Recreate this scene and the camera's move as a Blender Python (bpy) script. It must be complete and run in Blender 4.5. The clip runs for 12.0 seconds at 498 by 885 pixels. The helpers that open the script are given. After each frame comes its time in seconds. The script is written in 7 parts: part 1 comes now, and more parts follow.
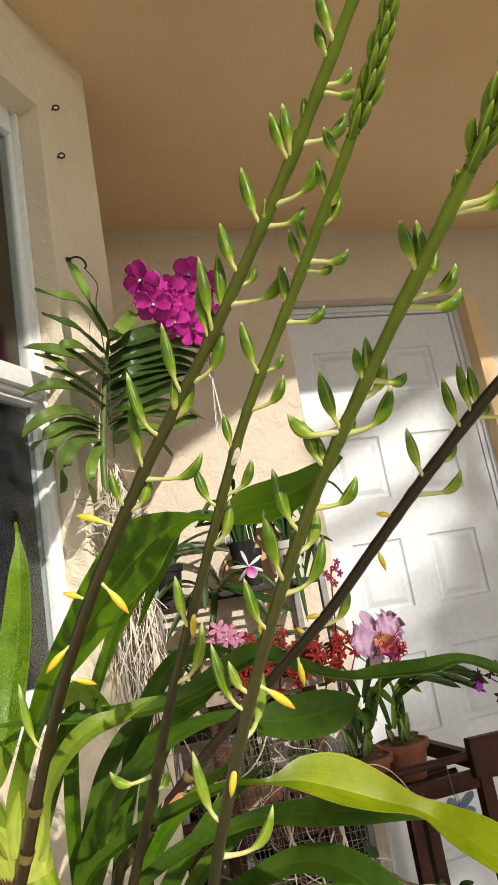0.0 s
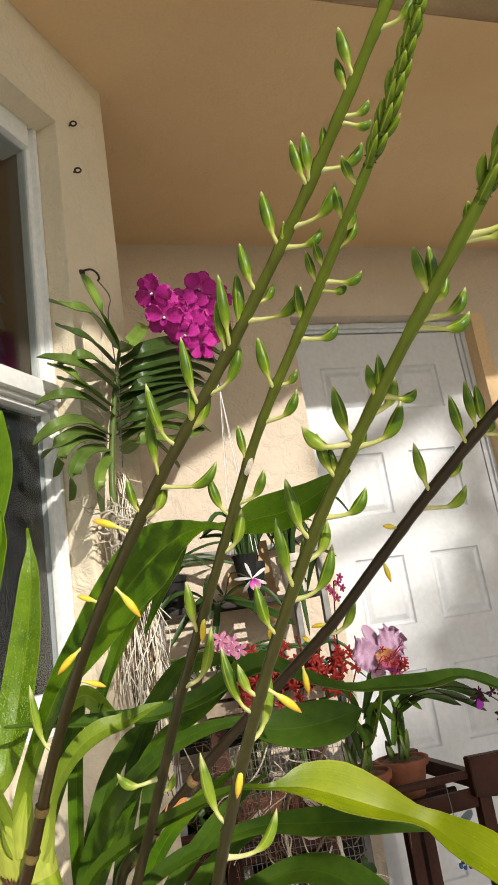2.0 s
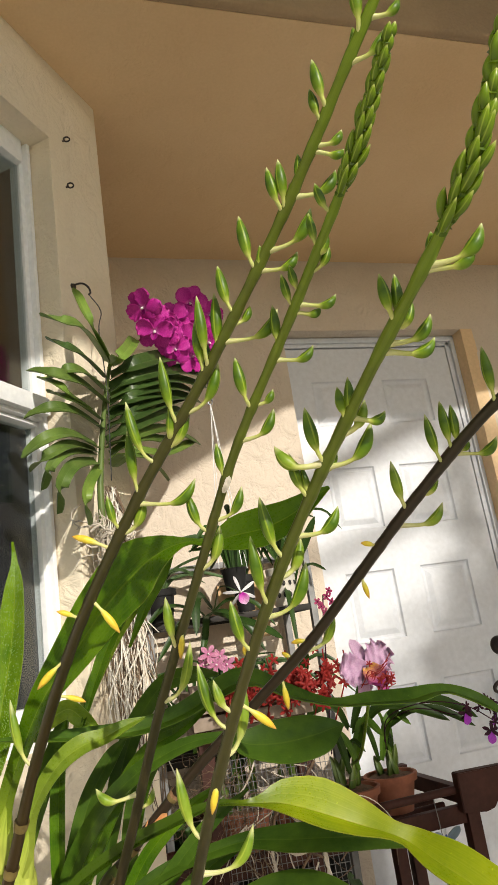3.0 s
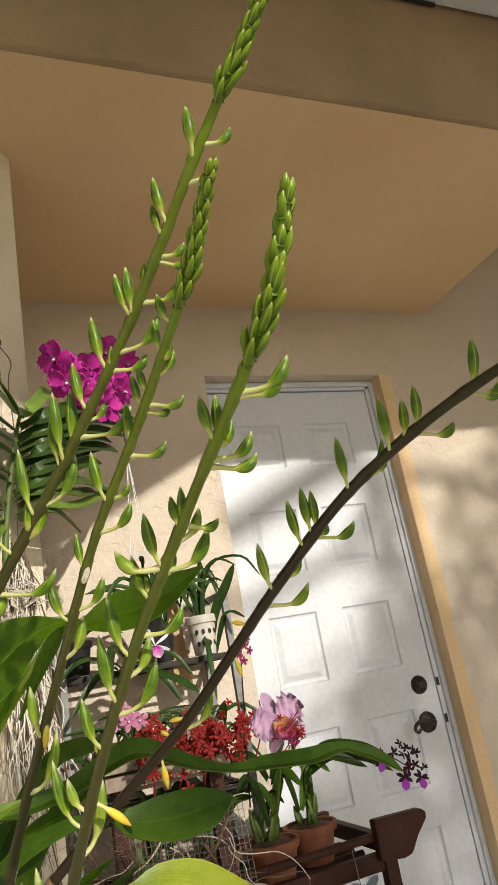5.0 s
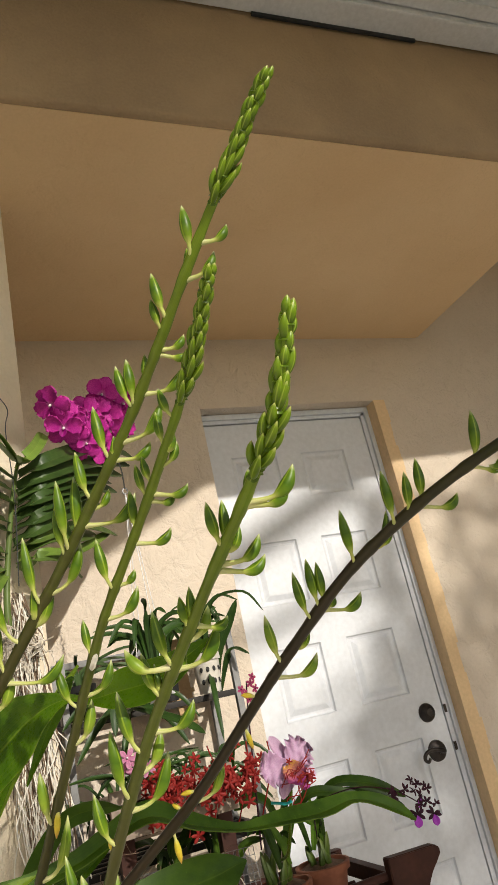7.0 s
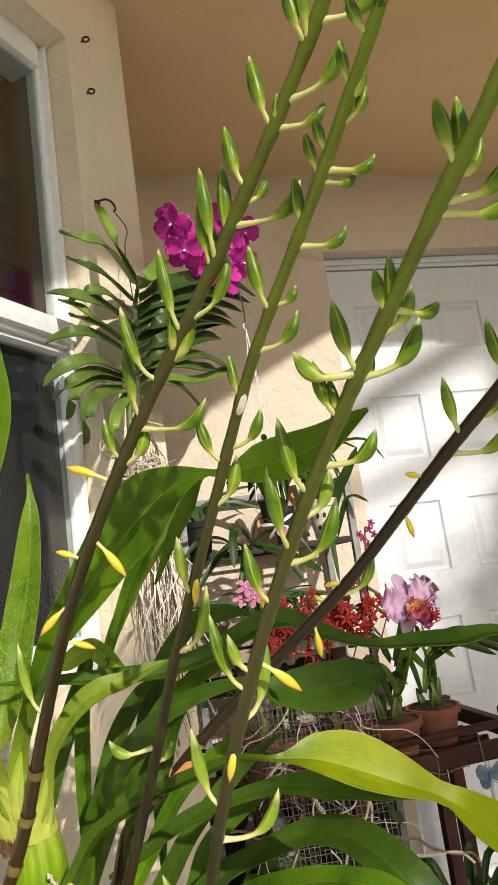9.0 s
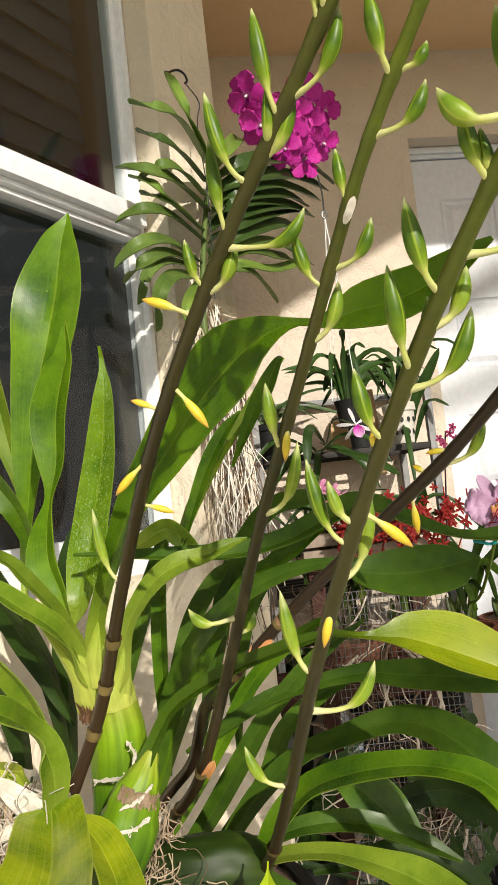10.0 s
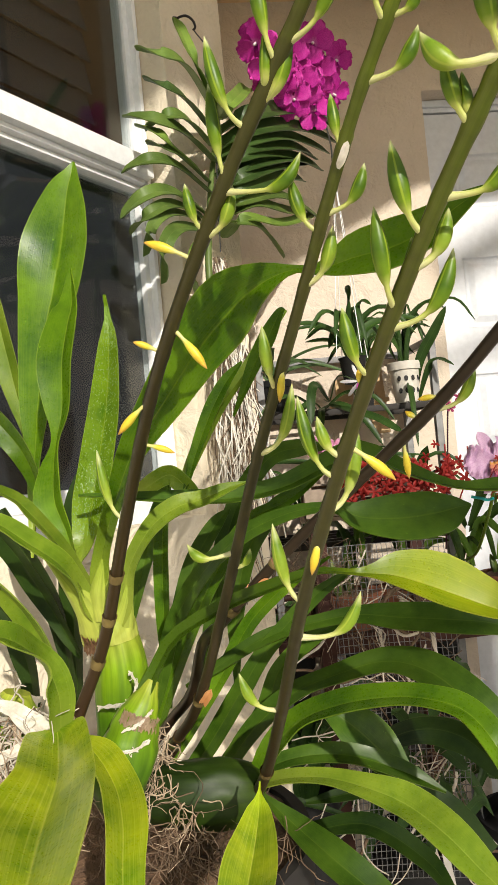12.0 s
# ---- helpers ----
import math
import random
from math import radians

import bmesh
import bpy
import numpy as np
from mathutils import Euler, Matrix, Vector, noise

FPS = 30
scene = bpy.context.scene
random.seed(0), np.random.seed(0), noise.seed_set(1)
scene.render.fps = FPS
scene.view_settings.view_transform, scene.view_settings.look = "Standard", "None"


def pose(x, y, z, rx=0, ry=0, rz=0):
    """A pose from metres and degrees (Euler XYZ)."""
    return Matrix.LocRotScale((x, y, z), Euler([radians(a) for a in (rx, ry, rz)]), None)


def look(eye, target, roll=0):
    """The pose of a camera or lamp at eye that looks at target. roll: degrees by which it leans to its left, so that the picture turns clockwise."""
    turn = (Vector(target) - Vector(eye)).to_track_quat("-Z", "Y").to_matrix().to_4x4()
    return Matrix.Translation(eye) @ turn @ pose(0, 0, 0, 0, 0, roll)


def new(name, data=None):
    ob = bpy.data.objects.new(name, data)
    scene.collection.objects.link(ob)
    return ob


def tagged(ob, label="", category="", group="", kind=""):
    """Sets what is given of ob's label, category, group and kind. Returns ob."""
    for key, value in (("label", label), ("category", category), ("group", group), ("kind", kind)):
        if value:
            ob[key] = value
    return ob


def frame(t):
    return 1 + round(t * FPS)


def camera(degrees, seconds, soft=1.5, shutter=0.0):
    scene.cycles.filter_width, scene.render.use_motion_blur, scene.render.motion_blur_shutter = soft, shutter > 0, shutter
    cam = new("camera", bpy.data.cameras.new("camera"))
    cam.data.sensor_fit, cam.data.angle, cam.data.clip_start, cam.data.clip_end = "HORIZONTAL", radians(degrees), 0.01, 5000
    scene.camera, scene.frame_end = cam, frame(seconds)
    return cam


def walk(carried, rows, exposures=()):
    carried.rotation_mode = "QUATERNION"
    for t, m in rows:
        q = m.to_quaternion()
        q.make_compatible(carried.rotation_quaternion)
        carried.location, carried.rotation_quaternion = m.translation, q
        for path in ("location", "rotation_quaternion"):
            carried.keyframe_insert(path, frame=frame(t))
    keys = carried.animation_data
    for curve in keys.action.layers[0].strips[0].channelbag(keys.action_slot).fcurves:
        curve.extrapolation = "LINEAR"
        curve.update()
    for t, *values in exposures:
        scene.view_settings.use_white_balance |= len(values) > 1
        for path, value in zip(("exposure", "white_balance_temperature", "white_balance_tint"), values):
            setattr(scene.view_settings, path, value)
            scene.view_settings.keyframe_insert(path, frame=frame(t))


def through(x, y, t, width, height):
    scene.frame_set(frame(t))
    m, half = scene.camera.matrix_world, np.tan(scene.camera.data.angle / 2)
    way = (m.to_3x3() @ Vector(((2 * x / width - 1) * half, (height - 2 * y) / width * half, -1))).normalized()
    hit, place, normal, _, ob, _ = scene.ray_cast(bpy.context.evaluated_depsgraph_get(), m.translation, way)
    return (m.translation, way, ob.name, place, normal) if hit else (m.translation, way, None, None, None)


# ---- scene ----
cam = camera(39.6, 12.0, 1.2)
PATH = [
    (0, (-0.089, 0.353, 1.16), (0.49, 2.207, 1.634), -10.0),
    (0.5, (-0.093, 0.345, 1.159), (0.479, 2.199, 1.644), -9.7),
    (1, (-0.094, 0.34, 1.158), (0.476, 2.192, 1.654), -9.2),
    (1.5, (-0.096, 0.342, 1.155), (0.475, 2.19, 1.662), -8.8),
    (2, (-0.098, 0.342, 1.156), (0.474, 2.188, 1.67), -8.7),
    (2.5, (-0.095, 0.338, 1.156), (0.475, 2.181, 1.681), -8.7),
    (2.7, (-0.094, 0.336, 1.156), (0.48, 2.176, 1.689), -8.6),
    (4.3, (-0.065, 0.315, 1.169), (0.65, 2.088, 1.757), -9.5),
    (4.5, (-0.062, 0.311, 1.172), (0.667, 2.075, 1.768), -9.6),
    (5, (-0.051, 0.302, 1.177), (0.716, 2.046, 1.786), -10.5),
    (5.5, (-0.048, 0.297, 1.187), (0.741, 2.028, 1.804), -11.3),
    (6, (-0.051, 0.293, 1.194), (0.738, 2.019, 1.826), -12.1),
    (6.5, (-0.054, 0.275, 1.205), (0.736, 1.993, 1.856), -12.6),
    (6.7, (-0.053, 0.279, 1.211), (0.733, 1.994, 1.874), -12.7),
    (8.3, (-0.055, 0.358, 1.175), (0.611, 2.197, 1.647), -10.0),
    (8.5, (-0.056, 0.366, 1.173), (0.527, 2.24, 1.564), -9.2),
    (9, (-0.0614, 0.3932, 1.1639), (0.3907, 2.2975, 1.5346), -7.96),
    (9.5, (-0.0630, 0.4195, 1.1466), (0.3356, 2.3509, 1.4493), -6.74),
    (10, (-0.0692, 0.4465, 1.1351), (0.1706, 2.4223, 1.2993), -6.33),
    (10.5, (-0.0722, 0.4590, 1.1245), (0.1221, 2.4416, 1.2595), -5.74),
    (11, (-0.0724, 0.4546, 1.1229), (0.1201, 2.4409, 1.2120), -5.76),
    (11.5, (-0.0695, 0.4393, 1.1232), (0.1292, 2.4282, 1.1906), -5.48),
    (12, (-0.0666, 0.4309, 1.1236), (0.1432, 2.4205, 1.1761), -5.41),
]
walk(cam, [(t, look(eye, target, roll)) for t, eye, target, roll in PATH], [(0, 0.2), (2.5, 0.19), (4.5, 0.12), (6.5, 0.08), (8.5, 0.2), (10, 0.31), (12, 0.31)])

# ---- world, sun, exposure ----
SUN_WAY = Vector((-0.22, 1.0, -0.48)).normalized()      # the way the sunlight travels
ELEV = math.asin(-SUN_WAY.z)
world = bpy.data.worlds.new("sky")
scene.world = world
world.use_nodes = True
wn = world.node_tree.nodes
sky = wn.new("ShaderNodeTexSky")
sky.sky_type, sky.sun_disc = "NISHITA", False
sky.sun_elevation = ELEV
sky.sun_rotation = math.atan2(-SUN_WAY.x, -SUN_WAY.y)
wn["Background"].inputs["Strength"].default_value = 0.108
world.node_tree.links.new(sky.outputs["Color"], wn["Background"].inputs["Color"])
sun_data = bpy.data.lights.new("sun", "SUN")
sun_data.energy, sun_data.angle, sun_data.color = 3.75, radians(0.6), (1.0, 0.93, 0.82)
sun = new("sun", sun_data)
sun.matrix_world = look((0.5, -6, 4), Vector((0.5, -6, 4)) + SUN_WAY)


# ---- materials ----
def material(name, rough=0.6, metal=0.0, spec=0.5):
    m = bpy.data.materials.new(name)
    m.use_nodes = True
    b = m.node_tree.nodes["Principled BSDF"]
    b.inputs["Roughness"].default_value = rough
    b.inputs["Metallic"].default_value = metal
    b.inputs["Specular IOR Level"].default_value = spec
    return m, m.node_tree.nodes, m.node_tree.links, b


def coords(n, l, scale=(1, 1, 1), kind="Object"):
    tc, mp = n.new("ShaderNodeTexCoord"), n.new("ShaderNodeMapping")
    mp.inputs["Scale"].default_value = scale
    l.new(tc.outputs[kind], mp.inputs["Vector"])
    return mp.outputs["Vector"]


def noise_node(n, l, vec, scale, detail=4.0, rough=0.55, distort=0.0):
    t = n.new("ShaderNodeTexNoise")
    t.inputs["Scale"].default_value, t.inputs["Detail"].default_value = scale, detail
    t.inputs["Roughness"].default_value, t.inputs["Distortion"].default_value = rough, distort
    l.new(vec, t.inputs["Vector"])
    return t.outputs["Fac"]


def ramp(n, l, fac, stops):
    r = n.new("ShaderNodeValToRGB")
    while len(r.color_ramp.elements) < len(stops):
        r.color_ramp.elements.new(0.5)
    for e, (p, c) in zip(r.color_ramp.elements, stops):
        e.position, e.color = p, (*c, 1) if len(c) == 3 else c
    l.new(fac, r.inputs["Fac"])
    return r.outputs["Color"]


def mix(n, l, fac, a, b, kind="MIX"):
    m = n.new("ShaderNodeMix")
    m.data_type, m.blend_type = "RGBA", kind
    for key, v in ((0, fac), (6, a), (7, b)):
        if isinstance(v, (int, float)):
            m.inputs[key].default_value = v
        elif isinstance(v, tuple):
            m.inputs[key].default_value = (*v, 1)
        else:
            l.new(v, m.inputs[key])
    return m.outputs[2]


def bump(n, l, b, height, strength=0.3, dist=0.002, after=None):
    k = n.new("ShaderNodeBump")
    k.inputs["Strength"].default_value, k.inputs["Distance"].default_value = strength, dist
    l.new(height, k.inputs["Height"])
    if after is not None:
        l.new(after, k.inputs["Normal"])
    l.new(k.outputs["Normal"], b.inputs["Normal"])
    return k.outputs["Normal"]


def mottled(name, a, b2, scale=12.0, rough=0.6, metal=0.0, spec=0.5, relief=0.15, fine=90.0, dist=0.001):
    """A surface that wavers between two colours at two scales, with fine relief."""
    m, n, l, b = material(name, rough, metal, spec)
    v = coords(n, l)
    big, small = noise_node(n, l, v, scale, 5), noise_node(n, l, v, fine, 3)
    c = ramp(n, l, big, [(0.3, a), (0.7, b2)])
    c = mix(n, l, 0.25, c, ramp(n, l, small, [(0.3, tuple(x * 0.75 for x in a)), (0.7, tuple(min(1, x * 1.2) for x in b2))]))
    l.new(c, b.inputs["Base Color"])
    bump(n, l, b, small, relief, dist)
    return m


def stucco(name, a, b2, strength=0.6, trowel=9.0):
    """Painted knock-down stucco: flattened ridges, fine sand and faint stains."""
    m, n, l, b = material(name, 0.75, 0, 0.3)
    v = coords(n, l)
    warp = noise_node(n, l, v, trowel * 2.6, 5, 0.6, 0.5)
    flat = ramp(n, l, warp, [(0.36, (0, 0, 0)), (0.50, (0.6, 0.6, 0.6)), (0.60, (0.9, 0.9, 0.9)), (0.72, (1, 1, 1))])
    sand = noise_node(n, l, v, 160, 3)
    h = mix(n, l, 0.18, flat, sand)
    stain = noise_node(n, l, v, 2.3, 4)
    c = ramp(n, l, stain, [(0.3, a), (0.72, b2)])
    c = mix(n, l, 0.12, c, ramp(n, l, sand, [(0.3, tuple(x * 0.7 for x in a)), (0.7, b2)]))
    l.new(c, b.inputs["Base Color"])
    bump(n, l, b, h, strength, 0.005)
    return m


def leaf_material(name, dark, light, vein, rough=0.35, dew=0.0, stripes=70.0, through=0.38, veiny=0.15, foot=None, gloss=0.28):
    """A strap leaf: long parallel veins across the width (u), a paler midrib, patches and optional dew."""
    m, n, l, b = material(name, rough + 0.06, 0, gloss)
    tc = n.new("ShaderNodeTexCoord")
    sep = n.new("ShaderNodeSeparateXYZ")
    l.new(tc.outputs["UV"], sep.inputs[0])
    ob = coords(n, l)
    patch = noise_node(n, l, ob, 22, 6, 0.65)
    mp = n.new("ShaderNodeMapping")
    mp.inputs["Scale"].default_value = (stripes, 1.2, 1)
    l.new(tc.outputs["UV"], mp.inputs["Vector"])
    veins = noise_node(n, l, mp.outputs["Vector"], 1.0, 3)
    c = ramp(n, l, patch, [(0.34, dark), (0.66, light)])
    c = mix(n, l, ramp(n, l, veins, [(0.46, (0, 0, 0)), (0.68, (veiny, veiny, veiny))]), c, vein)
    # midrib at u = 0.5
    d = n.new("ShaderNodeMath"); d.operation = "SUBTRACT"; d.inputs[1].default_value = 0.5
    l.new(sep.outputs["X"], d.inputs[0])
    ab = n.new("ShaderNodeMath"); ab.operation = "ABSOLUTE"; l.new(d.outputs[0], ab.inputs[0])
    rib = ramp(n, l, ab.outputs[0], [(0.0, (0.42, 0.42, 0.42)), (0.010, (0.25, 0.25, 0.25)), (0.024, (0, 0, 0))])
    c = mix(n, l, rib, c, vein)
    specks = noise_node(n, l, ob, 260, 2)
    c = mix(n, l, ramp(n, l, specks, [(0.70, (0, 0, 0)), (0.78, (0.5, 0.5, 0.5))]), c, tuple(min(1, x * 1.7) for x in light))
    edge = ramp(n, l, ab.outputs[0], [(0.482, (0, 0, 0)), (0.497, (0.5, 0.5, 0.5))])
    c = mix(n, l, edge, c, vein)
    if foot:
        c = mix(n, l, ramp(n, l, sep.outputs["Y"], [(foot[1], (1, 1, 1)), (foot[2], (0, 0, 0))]), c, foot[0])
    # leaves differ a little from one another
    info, span = n.new("ShaderNodeObjectInfo"), n.new("ShaderNodeMapRange")
    span.inputs["To Min"].default_value, span.inputs["To Max"].default_value = 0.80, 1.20
    l.new(info.outputs["Random"], span.inputs["Value"])
    c = mix(n, l, 1.0, c, span.outputs["Result"], "MULTIPLY")
    l.new(c, b.inputs["Base Color"])
    b.inputs["Coat Weight"].default_value, b.inputs["Coat Roughness"].default_value = 0.2 * gloss, 0.2
    h = mix(n, l, 0.5, veins, rib)
    nrm = bump(n, l, b, mix(n, l, 0.45, h, noise_node(n, l, ob, 70, 4)), 0.35, 0.0010)
    if dew > 0:
        vo = n.new("ShaderNodeTexVoronoi")
        vo.inputs["Scale"].default_value = 430
        l.new(ob, vo.inputs["Vector"])
        drop = ramp(n, l, vo.outputs["Distance"], [(0.0, (1, 1, 1)), (0.20, (0.8, 0.8, 0.8)), (0.34, (0, 0, 0))])
        area = ramp(n, l, noise_node(n, l, ob, 14, 2), [(0.40, (0, 0, 0)), (0.52, (1, 1, 1))])
        bump(n, l, b, mix(n, l, 1.0, drop, area, "MULTIPLY"), dew, 0.0007, nrm)
        shine = mix(n, l, 1.0, drop, area, "MULTIPLY")
        l.new(ramp(n, l, shine, [(0.1, (rough, rough, rough)), (0.6, (0.08, 0.08, 0.08))]), b.inputs["Roughness"])
    # thin leaves let light through
    tr = n.new("ShaderNodeBsdfTranslucent")
    l.new(mix(n, l, 1.0, c, (1.0, 1.0, 0.35), "MULTIPLY"), tr.inputs["Color"])
    ms = n.new("ShaderNodeMixShader")
    ms.inputs[0].default_value = through
    l.new(b.outputs[0], ms.inputs[1]); l.new(tr.outputs[0], ms.inputs[2])
    l.new(ms.outputs[0], n["Material Output"].inputs["Surface"])
    return m


WALL = stucco("peach_stucco", (0.585, 0.500, 0.405), (0.655, 0.570, 0.475), 0.8)
BAYWALL = stucco("cream_bay_stucco", (0.76, 0.66, 0.50), (0.83, 0.74, 0.58), 0.7)
CEIL = stucco("tan_ceiling_stucco", (0.66, 0.455, 0.25), (0.73, 0.53, 0.31), 0.5, 6.0)
TRIM = mottled("smooth_tan_paint", (0.66, 0.47, 0.26), (0.72, 0.52, 0.30), 5, 0.55, relief=0.05)
WHITE = mottled("white_door_paint", (0.605, 0.63, 0.68), (0.62, 0.645, 0.695), 3, 0.40, relief=0.04, fine=60)
VINYL = mottled("white_vinyl", (0.80, 0.815, 0.83), (0.83, 0.84, 0.85), 4, 0.35, relief=0.02)
GREYMETAL = mottled("grey_soffit_paint", (0.62, 0.62, 0.62), (0.7, 0.7, 0.71), 4, 0.45, relief=0.03)
BRONZE = mottled("dark_bronze", (0.035, 0.03, 0.028), (0.07, 0.06, 0.055), 40, 0.38, 0.85, relief=0.1)
BLACK = mottled("black_gap", (0.01, 0.01, 0.01), (0.02, 0.02, 0.02), 8, 0.7)
CONCRETE = mottled("patio_concrete", (0.48, 0.46, 0.42), (0.60, 0.57, 0.52), 3, 0.85, relief=0.4)
GRASS = mottled("lawn", (0.03, 0.06, 0.015), (0.07, 0.11, 0.03), 6, 0.9, relief=0.8)
REDWOOD = mottled("red_brown_stained_wood", (0.026, 0.009, 0.006), (0.060, 0.020, 0.013), 14, 0.6, spec=0.2, relief=0.2)
# CEIL's tan, darkened to stand in for the eave's shade, with grimy variation
HEADER = stucco("grimy_shaded_tan_stucco", (0.25, 0.172, 0.104), (0.43, 0.30, 0.172), 0.5, 6.0)
TERRA = mottled("terracotta", (0.20, 0.065, 0.032), (0.28, 0.10, 0.05), 18, 0.8, relief=0.25)


# ---- mesh helpers ----
def mesh_of(bm, mat, smooth=True):
    me = bpy.data.meshes.new("mesh")
    bm.normal_update()
    bm.to_mesh(me)
    bm.free()
    for m in (mat if isinstance(mat, (list, tuple)) else [mat]):
        me.materials.append(m)
    if smooth:
        for p in me.polygons:
            p.use_smooth = True
    return me


def part(name, bm, mat, parent=None, label="", smooth=True):
    me = mesh_of(bm, mat, smooth)
    ob = new(name, me)
    if smooth:
        me.set_sharp_from_angle(angle=radians(40))
    if parent is not None:
        ob.parent = parent
    if label:
        ob["label"] = label
    return ob


def thing(name, label, category, group="", kind="", at=(0, 0, 0)):
    ob = new(name)
    ob.empty_display_size = 0.02
    ob.location = at
    return tagged(ob, label, category, group, kind)


def box(bm, lo, hi, bevel=0.0, m=None):
    r = bmesh.ops.create_cube(bm, size=1.0)
    vs = r["verts"]
    lo, hi = Vector(lo), Vector(hi)
    for v in vs:
        v.co = Vector([(a + b) / 2 + c * (b - a) for a, b, c in zip(lo, hi, v.co)])
    if bevel:
        es = list({e for v in vs for e in v.link_edges})
        r = bmesh.ops.bevel(bm, geom=es, offset=bevel, segments=2, affect="EDGES", profile=0.7)
        vs = list({v for f in r["faces"] for v in f.verts} | {v for v in vs if v.is_valid})
    if m is not None:
        bmesh.ops.transform(bm, matrix=m, verts=[v for v in vs if v.is_valid])
    return bm


def boxed(lo, hi, bevel=0.0, m=None):
    return box(bmesh.new(), lo, hi, bevel, m)


def spline(points, steps):
    """Catmull-Rom through a few points."""
    P = [Vector(p) for p in points]
    P = [2 * P[0] - P[1]] + P + [2 * P[-1] - P[-2]]
    out, n = [], len(P) - 3
    for k in range(steps + 1):
        f = k / steps * n
        i = min(int(f), n - 1)
        t = f - i
        a, b, c, d = P[i:i + 4]
        out.append(0.5 * (2 * b + (c - a) * t + (2 * a - 5 * b + 4 * c - d) * t * t + (3 * b - a - 3 * c + d) * t ** 3))
    return out


def tube(bm, pts, radius, sides=8, cap=True):
    """A round tube along pts; radius is a number or a function of 0..1."""
    rf = radius if callable(radius) else (lambda f: radius)
    n = len(pts)
    t0 = (pts[1] - pts[0]).normalized()
    side = t0.orthogonal().normalized()
    rings = []
    for i, p in enumerate(pts):
        t = (pts[min(i + 1, n - 1)] - pts[max(i - 1, 0)]).normalized()
        side = (side - t * side.dot(t)).normalized()
        up = t.cross(side)
        r = rf(i / (n - 1))
        rings.append([bm.verts.new(p + (side * math.cos(a) + up * math.sin(a)) * r) for a in (2 * math.pi * k / sides for k in range(sides))])
    for a, b in zip(rings, rings[1:]):
        for k in range(sides):
            bm.faces.new((a[k], a[(k + 1) % sides], b[(k + 1) % sides], b[k]))
    if cap:
        bm.faces.new(rings[0][::-1])
        bm.faces.new(rings[-1])
    return bm


def lathe(bm, profile, sides=24, m=None):
    """A turned body from (radius, height) pairs."""
    rings = []
    for r, z in profile:
        if r < 1e-5:
            rings.append([bm.verts.new((0, 0, z))])
        else:
            rings.append([bm.verts.new((r * math.cos(2 * math.pi * k / sides), r * math.sin(2 * math.pi * k / sides), z)) for k in range(sides)])
    for a, b in zip(rings, rings[1:]):
        for k in range(sides):
            q = [a[k % len(a)], a[(k + 1) % len(a)], b[(k + 1) % len(b)], b[k % len(b)]]
            q = [v for i, v in enumerate(q) if v not in q[:i]]
            if len(q) > 2:
                bm.faces.new(q)
    if m is not None:
        bmesh.ops.transform(bm, matrix=m, verts=bm.verts)
    return bm


def blade(points, width, face=(0, -1, 0.3), fold=0.25, tipped=0.75, steps=26, across=8, droop=0.0, wave=0.0, twist=0.0, base=0.35, thick=0.0012, peak=0.45, turn=(0.0, 1.0), slim=1.0):
    """A leaf along points: width across, a folded midrib, a tapering base and pointed tip, real thickness."""
    bm = bmesh.new()
    uv = bm.loops.layers.uv.new("uv")
    flow = spline(points, steps)
    spans = [p[3] for p in flow] if len(flow[0]) == 4 else None
    pts = [p.to_3d() for p in flow]
    face = Vector(face).normalized()
    sheets, uvs = [], {}
    for sign in (1, -1):
        rows = []
        for i, p in enumerate(pts):
            f = i / steps
            t = (pts[min(i + 1, steps)] - pts[max(i - 1, 0)]).normalized()
            nrm = (face - t * face.dot(t)).normalized()
            k = min(1.0, max(0.0, (f - turn[0]) / (turn[1] - turn[0])))
            nrm = Matrix.Rotation(twist * k * k * (3 - 2 * k), 3, t) @ nrm
            s = t.cross(nrm)
            grow = base + (1 - base) * math.sin(min(1, f / peak) * math.pi / 2) ** slim
            close = 1.0 if f < tipped else math.sqrt(max(0.0, 1 - ((f - tipped) / (1 - tipped)) ** 1.7))
            w = max(spans[i] * 0.5, 0.0006) if spans else width * 0.5 * max(grow * close, 0.03)
            row = []
            for j in range(across + 1):
                u = j / across * 2 - 1
                lift = abs(u) * fold * w + wave * w * math.sin(f * 17 + u * 2.2) * abs(u) - droop * w * u * u
                v = bm.verts.new(p + s * (u * w) + nrm * (lift + sign * thick * 0.5))
                uvs[v] = (j / across, f)
                row.append(v)
            rows.append(row)
        for a, b in zip(rows, rows[1:]):
            for j in range(across):
                q = (a[j], a[j + 1], b[j + 1], b[j])
                bm.faces.new(q if sign > 0 else q[::-1])
        sheets.append(rows)
    A, B = sheets
    for i in range(steps):
        bm.faces.new((A[i][0], A[i + 1][0], B[i + 1][0], B[i][0]))
        bm.faces.new((A[i][-1], B[i][-1], B[i + 1][-1], A[i + 1][-1]))
    for fc in bm.faces:
        for lp in fc.loops:
            lp[uv].uv = uvs[lp.vert]
    return bm


